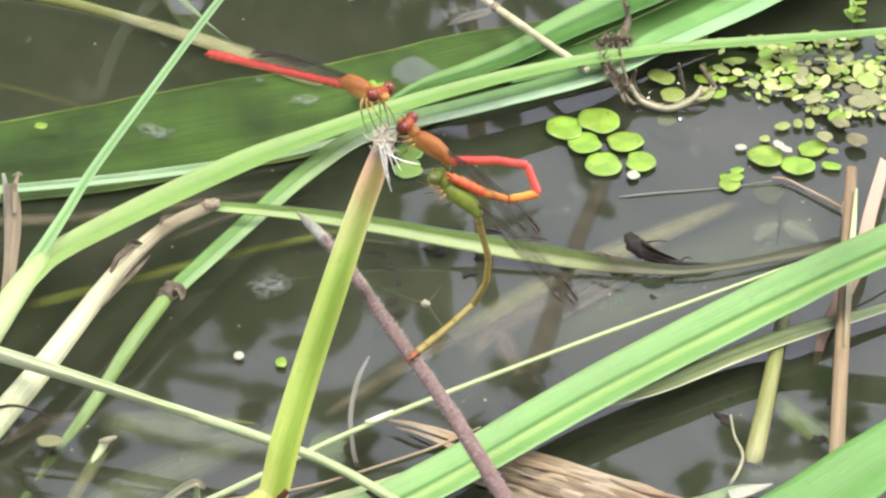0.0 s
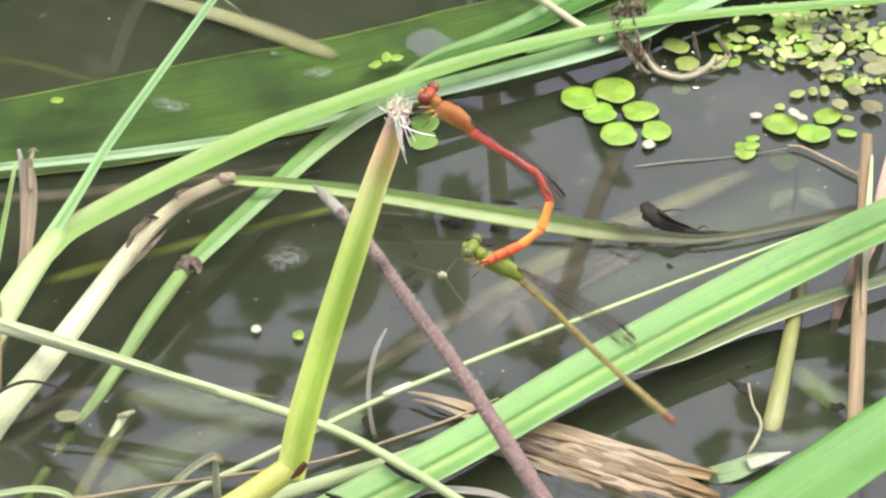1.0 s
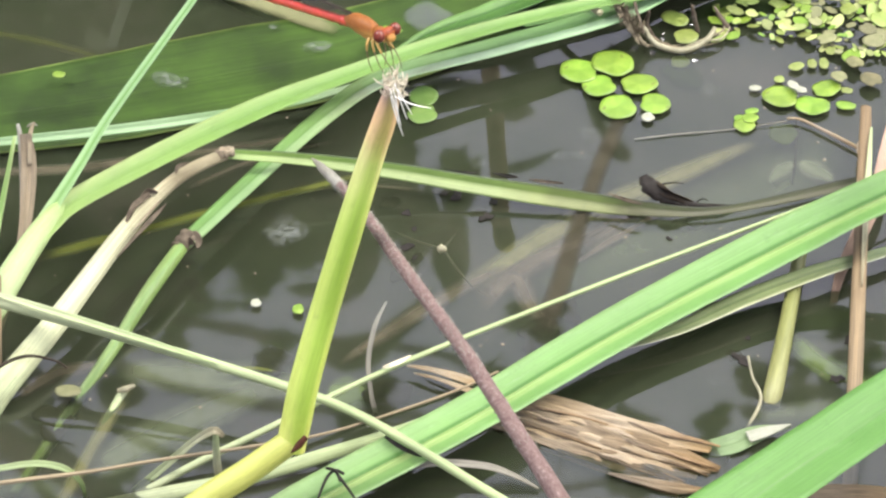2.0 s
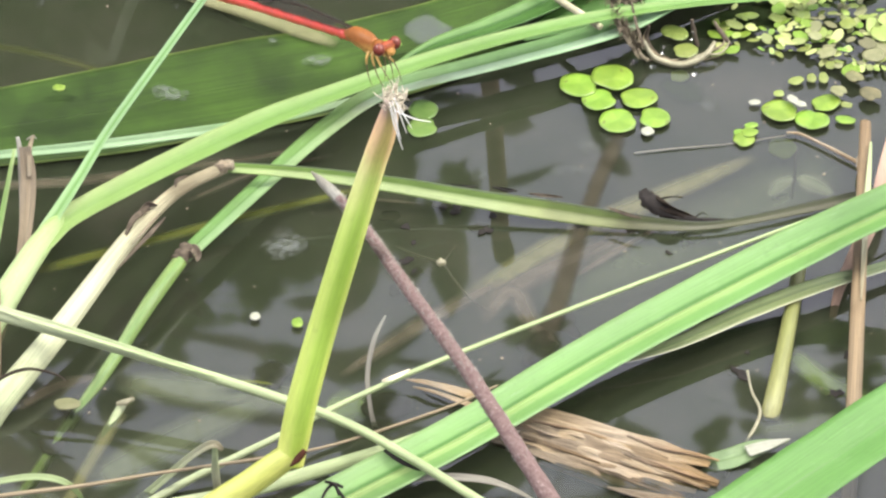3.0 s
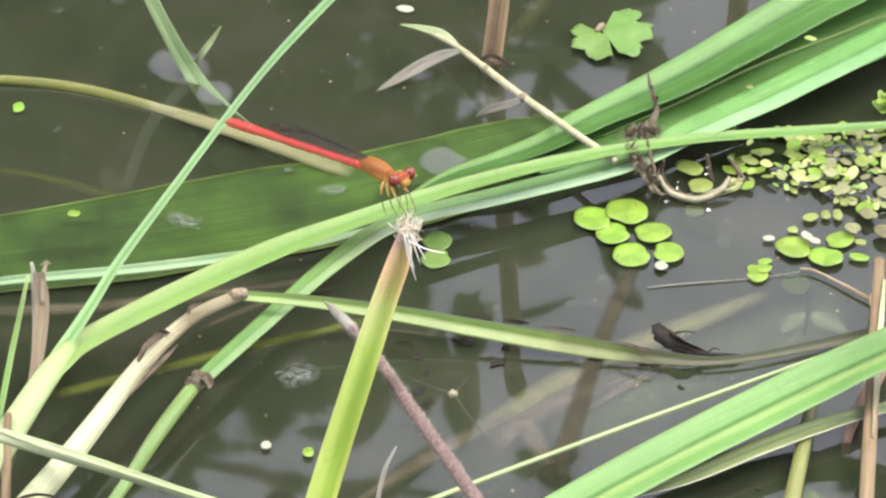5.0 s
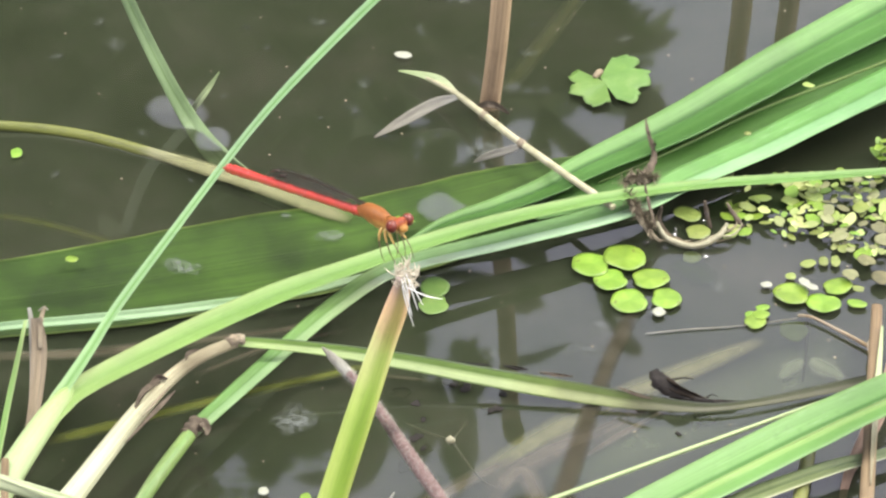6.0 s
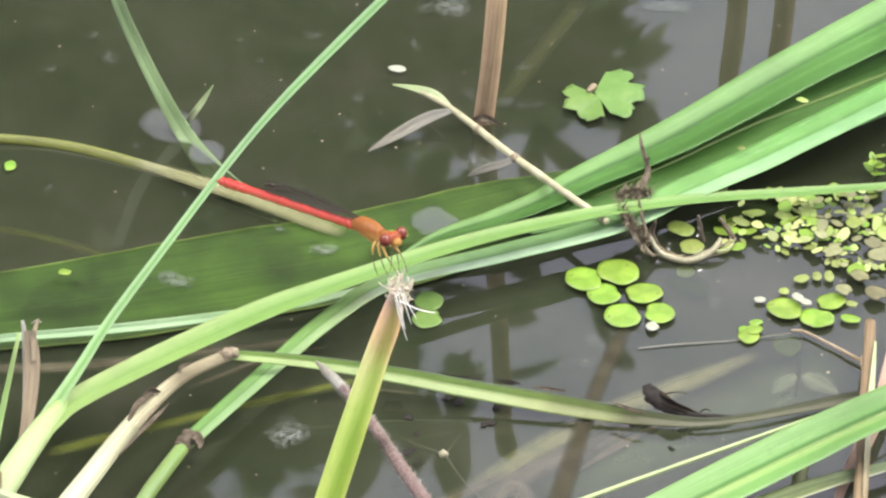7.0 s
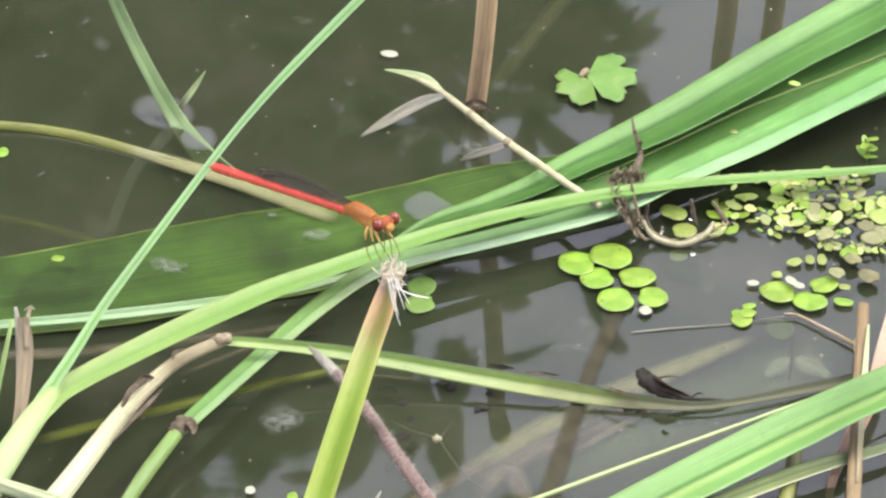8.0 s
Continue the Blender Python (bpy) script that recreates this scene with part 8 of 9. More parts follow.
    walk(paired_male_rings[6], [
        (0.0, pose(-0.01110, -0.00132, 0.00162, 98.4, -19.7, -162.9)),
        (0.1, pose(-0.01088, -0.00164, 0.00201, 96.6, -24.6, -158.0)),
        (0.2, pose(-0.01115, -0.00228, 0.00278, 92.2, -32.3, -148.9)),
        (0.3, pose(-0.01120, -0.00268, 0.00328, 92.5, -31.9, -149.4)),
        (0.4, pose(-0.01101, -0.00266, 0.00325, 93.0, -31.1, -150.5)),
        (0.5, pose(-0.01013, -0.00316, 0.00386, 92.2, -32.3, -148.9)),
        (0.6, pose(-0.00918, -0.00194, 0.00238, 92.7, -31.6, -149.8)),
        (0.7, pose(-0.01586, -0.00199, 0.00244, 64.7, -49.3, -108.1)),
        (0.8, pose(-0.01823, -0.00007, 0.00008, 54.5, -50.6, -94.9)),
        (0.9, pose(-0.01876, 0.00178, -0.00218, 56.6, -50.5, -97.7)),
        (1.0, pose(-0.01845, 0.00281, -0.00343, 64.4, -49.3, -107.8)),
        (1.1, pose(-0.01908, 0.00338, -0.00413, 58.9, -50.2, -100.7)),
        (1.2, pose(-0.01939, 0.00307, -0.00375, 60.4, -50.0, -102.5)),
        (1.3, pose(-0.01904, 0.00301, -0.00368, 67.6, -48.6, -112.0)),
        (1.4, pose(-0.02064, 0.00262, -0.00320, 26.4, -46.0, -57.9)),
        (1.5, pose(-0.02181, -0.00035, 0.00042, 2.0, -16.3, -13.8)),
        (1.6, pose(-0.02157, 0.00140, -0.00171, 5.8, -26.7, -24.2)),
        (1.7, pose(-0.02156, 0.00158, -0.00193, 5.9, -26.8, -24.4)),
        (8.0, pose(-0.02156, 0.00158, -0.00193, 5.9, -26.8, -24.4)),
    ])
    walk(paired_male_rings[7], [
        (0.0, pose(-0.00745, -0.00020, 0.00025, 100.1, -13.6, -168.6)),
        (0.1, pose(-0.00746, -0.00026, 0.00032, 99.7, -15.1, -167.3)),
        (0.2, pose(-0.00821, -0.00051, 0.00062, 99.1, -17.5, -165.1)),
        (0.3, pose(-0.00823, -0.00093, 0.00114, 97.8, -21.7, -161.0)),
        (0.4, pose(-0.00798, -0.00095, 0.00116, 97.9, -21.3, -161.4)),
        (0.5, pose(-0.00719, -0.00138, 0.00169, 97.3, -22.7, -159.9)),
        (0.6, pose(-0.00619, -0.00021, 0.00025, 96.3, -25.1, -157.5)),
        (0.7, pose(-0.01504, 0.00052, -0.00064, 76.7, -45.2, -124.4)),
        (0.8, pose(-0.01801, 0.00250, -0.00305, 65.2, -49.2, -108.8)),
        (0.9, pose(-0.01841, 0.00434, -0.00531, 69.4, -48.1, -114.4)),
        (1.0, pose(-0.01764, 0.00532, -0.00651, 77.2, -45.0, -125.2)),
        (1.1, pose(-0.01860, 0.00593, -0.00725, 77.8, -44.6, -126.1)),
        (1.2, pose(-0.01883, 0.00561, -0.00686, 80.4, -43.2, -129.7)),
        (1.3, pose(-0.01803, 0.00550, -0.00672, 82.2, -42.0, -132.5)),
        (1.4, pose(-0.02214, 0.00501, -0.00612, 56.3, -50.5, -97.3)),
        (1.5, pose(-0.02559, 0.00058, -0.00071, 9.6, -32.8, -31.8)),
        (1.6, pose(-0.02487, 0.00289, -0.00353, 9.5, -32.6, -31.6)),
        (1.7, pose(-0.02485, 0.00307, -0.00376, 9.5, -32.7, -31.6)),
        (8.0, pose(-0.02485, 0.00307, -0.00376, 9.5, -32.7, -31.6)),
    ])
    walk(paired_male_rings[8], [
        (0.0, pose(-0.00537, 0.00022, -0.00026, 100.1, -13.6, -168.6)),
        (0.1, pose(-0.00540, 0.00020, -0.00025, 99.7, -15.1, -167.3)),
        (0.2, pose(-0.00620, 0.00003, -0.00004, 99.1, -17.5, -165.1)),
        (0.3, pose(-0.00631, -0.00027, 0.00033, 97.8, -21.7, -161.0)),
        (0.4, pose(-0.00606, -0.00030, 0.00037, 97.9, -21.3, -161.4)),
        (0.5, pose(-0.00530, -0.00069, 0.00085, 97.3, -22.7, -159.9)),
        (0.6, pose(-0.00437, 0.00055, -0.00068, 96.3, -25.1, -157.5)),
        (0.7, pose(-0.01417, 0.00179, -0.00219, 76.7, -45.2, -124.4)),
        (0.8, pose(-0.01754, 0.00385, -0.00470, 65.2, -49.2, -108.8)),
        (0.9, pose(-0.01781, 0.00567, -0.00693, 69.4, -48.1, -114.4)),
        (1.0, pose(-0.01675, 0.00659, -0.00805, 77.2, -45.0, -125.2)),
        (1.1, pose(-0.01768, 0.00719, -0.00878, 77.8, -44.6, -126.1)),
        (1.2, pose(-0.01781, 0.00683, -0.00835, 80.4, -43.2, -129.7)),
        (1.3, pose(-0.01693, 0.00669, -0.00818, 82.2, -42.0, -132.5)),
        (1.4, pose(-0.02196, 0.00638, -0.00780, 56.3, -50.5, -97.3)),
        (1.5, pose(-0.02715, 0.00155, -0.00190, 9.6, -32.8, -31.8)),
        (1.6, pose(-0.02644, 0.00385, -0.00471, 10.7, -34.3, -33.9)),
        (1.7, pose(-0.02642, 0.00404, -0.00494, 10.7, -34.3, -33.9)),
        (8.0, pose(-0.02642, 0.00404, -0.00494, 10.7, -34.3, -33.9)),
    ])
    walk(paired_male_rings[9], [
        (0.0, pose(-0.00359, 0.00057, -0.00070, 100.1, -13.6, -168.6)),
        (0.1, pose(-0.00364, 0.00060, -0.00074, 99.7, -15.1, -167.3)),
        (0.2, pose(-0.00447, 0.00049, -0.00060, 99.1, -17.5, -165.1)),
        (0.3, pose(-0.00467, 0.00029, -0.00036, 97.8, -21.7, -161.0)),
        (0.4, pose(-0.00440, 0.00026, -0.00031, 97.9, -21.3, -161.4)),
        (0.5, pose(-0.00368, -0.00010, 0.00012, 97.3, -22.7, -159.9)),
        (0.6, pose(-0.00280, 0.00120, -0.00147, 96.3, -25.1, -157.5)),
        (0.7, pose(-0.01342, 0.00288, -0.00352, 76.7, -45.2, -124.4)),
        (0.8, pose(-0.01715, 0.00501, -0.00612, 65.2, -49.2, -108.8)),
        (0.9, pose(-0.01729, 0.00681, -0.00833, 69.4, -48.1, -114.4)),
        (1.0, pose(-0.01599, 0.00767, -0.00937, 77.2, -45.0, -125.2)),
        (1.1, pose(-0.01690, 0.00826, -0.01010, 77.8, -44.6, -126.1)),
        (1.2, pose(-0.01694, 0.00788, -0.00964, 80.4, -43.2, -129.7)),
        (1.3, pose(-0.01599, 0.00772, -0.00943, 82.2, -42.0, -132.5)),
        (1.4, pose(-0.02181, 0.00757, -0.00925, 56.3, -50.5, -97.3)),
        (1.5, pose(-0.02849, 0.00238, -0.00291, 9.6, -32.8, -31.8)),
        (1.6, pose(-0.02773, 0.00471, -0.00576, 10.7, -34.3, -33.9)),
        (1.7, pose(-0.02770, 0.00490, -0.00599, 10.7, -34.3, -33.9)),
        (8.0, pose(-0.02770, 0.00490, -0.00599, 10.7, -34.3, -33.9)),
    ])
    walk(paired_female, [
        (0.0, pose(0.00580, -0.07043, 0.07080, 6.2, -32.6, 146.2)),
        (0.1, pose(0.00608, -0.07039, 0.07085, 5.2, -31.3, 148.1)),
        (0.2, pose(0.00689, -0.07059, 0.07063, 4.6, -30.5, 149.2)),
        (0.3, pose(0.00801, -0.07086, 0.07032, 3.3, -28.5, 151.8)),
        (0.4, pose(0.00776, -0.07071, 0.07048, 3.0, -27.9, 152.5)),
        (0.5, pose(0.00724, -0.06976, 0.07158, 3.1, -28.1, 152.3)),
        (0.6, pose(0.00654, -0.07042, 0.07083, 2.0, -26.2, 154.7)),
        (0.7, pose(0.01449, -0.07265, 0.06825, -2.0, -15.7, 165.9)),
        (0.8, pose(0.01522, -0.07662, 0.06368, -2.3, -14.7, 166.8)),
        (0.9, pose(0.01367, -0.07883, 0.06114, -1.7, -16.8, 164.8)),
        (1.0, pose(0.00959, -0.07977, 0.06006, 1.1, -24.5, 156.7)),
        (1.1, pose(0.00904, -0.08142, 0.05816, 5.8, -32.2, 146.8)),
        (1.2, pose(0.00751, -0.08182, 0.05770, 11.4, -38.1, 137.1)),
        (1.3, pose(0.00745, -0.08184, 0.05768, 16.7, -41.9, 128.8)),
        (1.4, pose(0.02851, -0.08262, 0.05679, -1.2, -18.7, 162.9)),
        (1.5, pose(0.06780, -0.08518, 0.05384, -3.2, -10.2, 171.0)),
        (1.6, pose(0.07743, -0.07894, 0.06102, -2.4, -14.1, 167.4)),
        (1.7, pose(0.09490, -0.07139, 0.06970, -2.4, -14.1, 167.3)),
        (2.2, pose(0.27698, 0.04841, 0.09959, -2.4, -14.1, 167.3)),
        (3.0, pose(0.67425, 0.30981, 0.16480, -2.4, -14.1, 167.3)),
        (5.0, pose(1.41913, 0.79992, 0.28707, -2.4, -14.1, 167.3)),
        (8.0, pose(1.91571, 1.12666, 0.36859, -2.4, -14.1, 167.3)),
    ])
    walk(paired_female_rings[0], [
        (0.0, pose(0.00000, 0.00000, 0.00000, -2.2, -40.6, 5.9)),
        (0.1, pose(0.00000, 0.00000, 0.00000, -2.0, -33.3, 6.5)),
        (0.2, pose(0.00000, 0.00000, 0.00000, -3.3, -29.4, 12.6)),
        (0.3, pose(0.00000, 0.00000, 0.00000, -2.7, -28.3, 10.6)),
        (0.4, pose(0.00000, 0.00000, 0.00000, -2.9, -29.4, 11.1)),
        (0.5, pose(0.00000, 0.00000, 0.00000, -2.9, -24.6, 13.3)),
        (0.6, pose(0.00000, 0.00000, 0.00000, -4.1, -36.3, 12.6)),
        (0.7, pose(0.00000, 0.00000, 0.00000, 0.5, -18.2, -3.4)),
        (0.8, pose(0.00000, 0.00000, 0.00000, 0.5, -7.7, -7.8)),
        (0.9, pose(0.00000, 0.00000, 0.00000, 0.2, -4.6, -4.6)),
        (1.0, pose(0.00000, 0.00000, 0.00000, 0.4, -7.0, -7.0)),
        (1.1, pose(0.00000, 0.00000, 0.00000, -0.1, -13.6, 0.9)),
        (1.2, pose(0.00000, 0.00000, 0.00000, -1.6, -23.9, 7.5)),
        (1.3, pose(0.00000, 0.00000, 0.00000, 0.6, -40.0, -1.6)),
        (1.4, pose(0.00000, 0.00000, 0.00000, 1.0, -10.5, -10.7)),
        (1.5, pose(0.00000, 0.00000, 0.00000, 0.4, -7.0, -7.1)),
        (1.6, pose(0.00000, 0.00000, 0.00000, 0.1, -3.4, -3.4)),
        (1.7, pose(0.00000, 0.00000, 0.00000, 0.1, -3.4, -3.4)),
        (8.0, pose(0.00000, 0.00000, 0.00000, 0.1, -3.4, -3.4)),
    ])
    walk(paired_female_rings[1], [
        (0.0, pose(-0.00123, -0.00013, -0.00106, -2.2, -40.6, 5.9)),
        (0.1, pose(-0.00135, -0.00015, -0.00089, -2.0, -33.3, 6.5)),
        (0.2, pose(-0.00138, -0.00031, -0.00080, -3.3, -29.4, 12.6)),
        (0.3, pose(-0.00141, -0.00026, -0.00077, -2.7, -28.3, 10.6)),
        (0.4, pose(-0.00139, -0.00027, -0.00080, -2.9, -29.4, 11.1)),
        (0.5, pose(-0.00144, -0.00034, -0.00068, -2.9, -24.6, 13.3)),
        (0.6, pose(-0.00128, -0.00029, -0.00096, -4.1, -36.3, 12.6)),
        (0.7, pose(-0.00154, 0.00009, -0.00051, 0.5, -18.2, -3.4)),
        (0.8, pose(-0.00160, 0.00022, -0.00022, 0.5, -7.7, -7.8)),
        (0.9, pose(-0.00161, 0.00013, -0.00013, 0.2, -4.6, -4.6)),
        (1.0, pose(-0.00160, 0.00020, -0.00020, 0.4, -7.0, -7.0)),
        (1.1, pose(-0.00158, -0.00003, -0.00038, -0.1, -13.6, 0.9)),
        (1.2, pose(-0.00147, -0.00019, -0.00066, -1.6, -23.9, 7.5)),
        (1.3, pose(-0.00124, 0.00004, -0.00104, 0.6, -40.0, -1.6)),
        (1.4, pose(-0.00157, 0.00030, -0.00030, 1.0, -10.5, -10.7)),
        (1.5, pose(-0.00160, 0.00020, -0.00020, 0.4, -7.0, -7.1)),
        (1.6, pose(-0.00162, 0.00010, -0.00010, 0.1, -3.4, -3.4)),
        (1.7, pose(-0.00162, 0.00010, -0.00010, 0.1, -3.4, -3.4)),
        (8.0, pose(-0.00162, 0.00010, -0.00010, 0.1, -3.4, -3.4)),
    ])
    walk(paired_female_rings[2], [
        (0.0, pose(-0.00295, -0.00031, -0.00254, -2.2, -40.6, 5.9)),
        (0.1, pose(-0.00324, -0.00037, -0.00214, -2.0, -33.3, 6.5)),
        (0.2, pose(-0.00332, -0.00074, -0.00191, -3.3, -29.4, 12.6)),
        (0.3, pose(-0.00337, -0.00063, -0.00185, -2.1, -30.9, 9.5)),
        (0.4, pose(-0.00333, -0.00066, -0.00191, -2.2, -33.5, 9.7)),
        (0.5, pose(-0.00345, -0.00082, -0.00163, -2.4, -29.0, 12.1)),
        (0.6, pose(-0.00307, -0.00068, -0.00231, -3.6, -38.8, 11.7)),
        (0.7, pose(-0.00370, 0.00022, -0.00122, 0.6, -18.9, -3.5)),
        (0.8, pose(-0.00383, 0.00053, -0.00053, 0.6, -7.9, -8.0)),
        (0.9, pose(-0.00388, 0.00031, -0.00031, 0.2, -4.6, -4.7)),
        (1.0, pose(-0.00384, 0.00047, -0.00047, 0.4, -7.1, -7.2)),
        (1.1, pose(-0.00379, -0.00006, -0.00092, -0.1, -13.8, 0.8)),
        (1.2, pose(-0.00353, -0.00046, -0.00158, -1.6, -24.0, 7.4)),
        (1.3, pose(-0.00299, 0.00009, -0.00251, 0.6, -40.0, -1.7)),
        (1.4, pose(-0.00377, 0.00071, -0.00071, 1.1, -11.2, -11.4)),
        (1.5, pose(-0.00384, 0.00048, -0.00048, 0.4, -7.0, -7.1)),
        (1.6, pose(-0.00389, 0.00023, -0.00023, 0.1, -3.4, -3.4)),
        (1.7, pose(-0.00389, 0.00023, -0.00023, 0.1, -3.4, -3.4)),
        (8.0, pose(-0.00389, 0.00023, -0.00023, 0.1, -3.4, -3.4)),
    ])
    walk(paired_female_rings[3], [
        (0.0, pose(-0.00639, -0.00067, -0.00549, 8.5, -56.6, -8.2)),
        (0.1, pose(-0.00702, -0.00080, -0.00464, 4.4, -49.0, -3.0)),
        (0.2, pose(-0.00718, -0.00161, -0.00415, 8.0, -49.4, -4.9)),
        (0.3, pose(-0.00723, -0.00127, -0.00419, 5.0, -42.0, -2.5)),
        (0.4, pose(-0.00707, -0.00129, -0.00443, 8.3, -47.2, -6.3)),
        (0.5, pose(-0.00734, -0.00165, -0.00383, 9.0, -45.0, -6.5)),
        (0.6, pose(-0.00654, -0.00140, -0.00516, 6.9, -52.8, -2.8)),
        (0.7, pose(-0.00799, 0.00048, -0.00270, 4.7, -27.9, -13.8)),
        (0.8, pose(-0.00829, 0.00115, -0.00115, 0.7, -8.8, -9.0)),
        (0.9, pose(-0.00840, 0.00068, -0.00068, 0.2, -5.0, -5.0)),
        (1.0, pose(-0.00832, 0.00104, -0.00104, 0.6, -8.5, -8.5)),
        (1.1, pose(-0.00821, -0.00012, -0.00200, 0.0, -14.2, 0.4)),
        (1.2, pose(-0.00766, -0.00100, -0.00344, -1.3, -24.7, 6.7)),
        (1.3, pose(-0.00647, 0.00019, -0.00543, 0.7, -40.1, -1.8)),
        (1.4, pose(-0.00814, 0.00159, -0.00159, 2.3, -15.8, -16.4)),
        (1.5, pose(-0.00832, 0.00103, -0.00103, 0.7, -9.2, -9.3)),
        (1.6, pose(-0.00842, 0.00050, -0.00050, 0.3, -5.5, -5.6)),
        (1.7, pose(-0.00842, 0.00050, -0.00050, 0.3, -5.5, -5.6)),
        (8.0, pose(-0.00842, 0.00050, -0.00050, 0.3, -5.5, -5.6)),
    ])
    walk(paired_female_rings[4], [
        (0.0, pose(-0.00886, -0.00031, -0.00929, 33.9, -75.7, -35.5)),
        (0.1, pose(-0.01000, -0.00065, -0.00808, 23.6, -65.7, -25.6)),
        (0.2, pose(-0.01013, -0.00135, -0.00760, 19.7, -64.2, -18.8)),
        (0.3, pose(-0.01061, -0.00113, -0.00723, 16.1, -61.9, -16.4)),
        (0.4, pose(-0.01015, -0.00095, -0.00776, 20.1, -62.5, -20.6)),
        (0.5, pose(-0.01054, -0.00129, -0.00705, 29.0, -66.5, -30.2)),
        (0.6, pose(-0.00929, -0.00127, -0.00879, 17.7, -68.3, -15.1)),
        (0.7, pose(-0.01190, 0.00144, -0.00483, 9.5, -39.7, -22.4)),
        (0.8, pose(-0.01273, 0.00185, -0.00185, 0.7, -8.7, -8.8)),
        (0.9, pose(-0.01291, 0.00108, -0.00108, 0.2, -5.2, -5.3)),
        (1.0, pose(-0.01277, 0.00171, -0.00171, 0.6, -8.0, -8.1)),
        (1.1, pose(-0.01262, -0.00015, -0.00312, -0.3, -13.0, 1.7)),
        (1.2, pose(-0.01176, -0.00149, -0.00534, -1.4, -24.5, 6.9)),
        (1.3, pose(-0.00995, 0.00030, -0.00836, 0.8, -40.2, -1.9)),
        (1.4, pose(-0.01234, 0.00283, -0.00283, 2.3, -15.8, -16.4)),
        (1.5, pose(-0.01276, 0.00176, -0.00176, 0.9, -10.0, -10.2)),
        (1.6, pose(-0.01293, 0.00093, -0.00093, 0.4, -6.4, -6.4)),
        (1.7, pose(-0.01293, 0.00093, -0.00093, 0.4, -6.4, -6.4)),
        (8.0, pose(-0.01293, 0.00093, -0.00093, 0.4, -6.4, -6.4)),
    ])
    walk(paired_female_rings[5], [
        (0.0, pose(-0.00984, 0.00039, -0.01402, 81.1, -14.0, -91.5)),
        (0.1, pose(-0.01181, 0.00022, -0.01252, 69.4, -17.8, -85.8)),
        (0.2, pose(-0.01215, -0.00067, -0.01199, 62.4, -15.1, -77.0)),
        (0.3, pose(-0.01281, -0.00048, -0.01153, 56.5, -16.3, -72.9)),
        (0.4, pose(-0.01226, -0.00016, -0.01209, 56.0, -14.9, -71.3)),
        (0.5, pose(-0.01222, -0.00031, -0.01152, 63.7, -17.4, -76.2)),
        (0.6, pose(-0.01103, -0.00080, -0.01332, 66.1, -11.2, -78.5)),
        (0.7, pose(-0.01537, 0.00287, -0.00794, 22.0, -23.5, -45.8)),
        (0.8, pose(-0.01750, 0.00259, -0.00259, 0.6, -8.4, -8.5)),
        (0.9, pose(-0.01774, 0.00152, -0.00152, 0.3, -5.5, -5.5)),
        (1.0, pose(-0.01755, 0.00238, -0.00238, 0.4, -7.1, -7.1)),
        (1.1, pose(-0.01737, -0.00029, -0.00422, 1.0, 2.5, -12.0)),
        (1.2, pose(-0.01616, -0.00202, -0.00736, 3.9, 6.5, -24.5)),
        (1.3, pose(-0.01367, 0.00042, -0.01151, 15.9, -1.6, -40.5)),
        (1.4, pose(-0.01684, 0.00415, -0.00415, 2.3, -15.8, -16.4)),
        (1.5, pose(-0.01748, 0.00261, -0.00261, 1.3, -11.9, -12.2)),
        (1.6, pose(-0.01774, 0.00148, -0.00148, 0.6, -8.3, -8.4)),
        (1.7, pose(-0.01774, 0.00148, -0.00148, 0.6, -8.3, -8.4)),
        (8.0, pose(-0.01774, 0.00148, -0.00148, 0.6, -8.3, -8.4)),
    ])
    walk(paired_female_rings[6], [
        (0.0, pose(-0.00972, 0.00512, -0.01519, 81.8, -13.8, -94.4)),
        (0.1, pose(-0.01215, 0.00485, -0.01401, 72.0, -17.4, -94.3)),
        (0.2, pose(-0.01321, 0.00392, -0.01326, 64.0, -15.7, -83.2)),
        (0.3, pose(-0.01418, 0.00399, -0.01290, 59.5, -17.6, -83.0)),
        (0.4, pose(-0.01377, 0.00430, -0.01334, 59.4, -16.8, -83.8)),
        (0.5, pose(-0.01333, 0.00420, -0.01298, 66.2, -18.1, -84.4)),
        (0.6, pose(-0.01198, 0.00389, -0.01426, 68.1, -11.6, -88.2)),
        (0.7, pose(-0.01848, 0.00607, -0.00989, 24.0, -25.6, -50.5)),
        (0.8, pose(-0.02226, 0.00330, -0.00330, 0.6, -8.3, -8.4)),
        (0.9, pose(-0.02258, 0.00199, -0.00199, 0.2, -5.0, -5.0)),
        (1.0, pose(-0.02235, 0.00298, -0.00298, 0.3, -6.2, -6.2)),
        (1.1, pose(-0.02213, 0.00072, -0.00401, 1.0, 2.6, -11.9)),
        (1.2, pose(-0.02057, -0.00001, -0.00681, 3.8, 5.7, -25.4)),
        (1.3, pose(-0.01738, 0.00358, -0.01165, 15.9, -1.9, -40.8)),
        (1.4, pose(-0.02134, 0.00548, -0.00548, 2.6, -16.9, -17.6)),
        (1.5, pose(-0.02214, 0.00362, -0.00362, 1.0, -10.6, -10.8)),
        (1.6, pose(-0.02251, 0.00218, -0.00218, 0.4, -6.9, -7.0)),
        (1.7, pose(-0.02251, 0.00218, -0.00218, 0.4, -6.9, -7.0)),
        (8.0, pose(-0.02251, 0.00218, -0.00218, 0.4, -6.9, -7.0)),
    ])
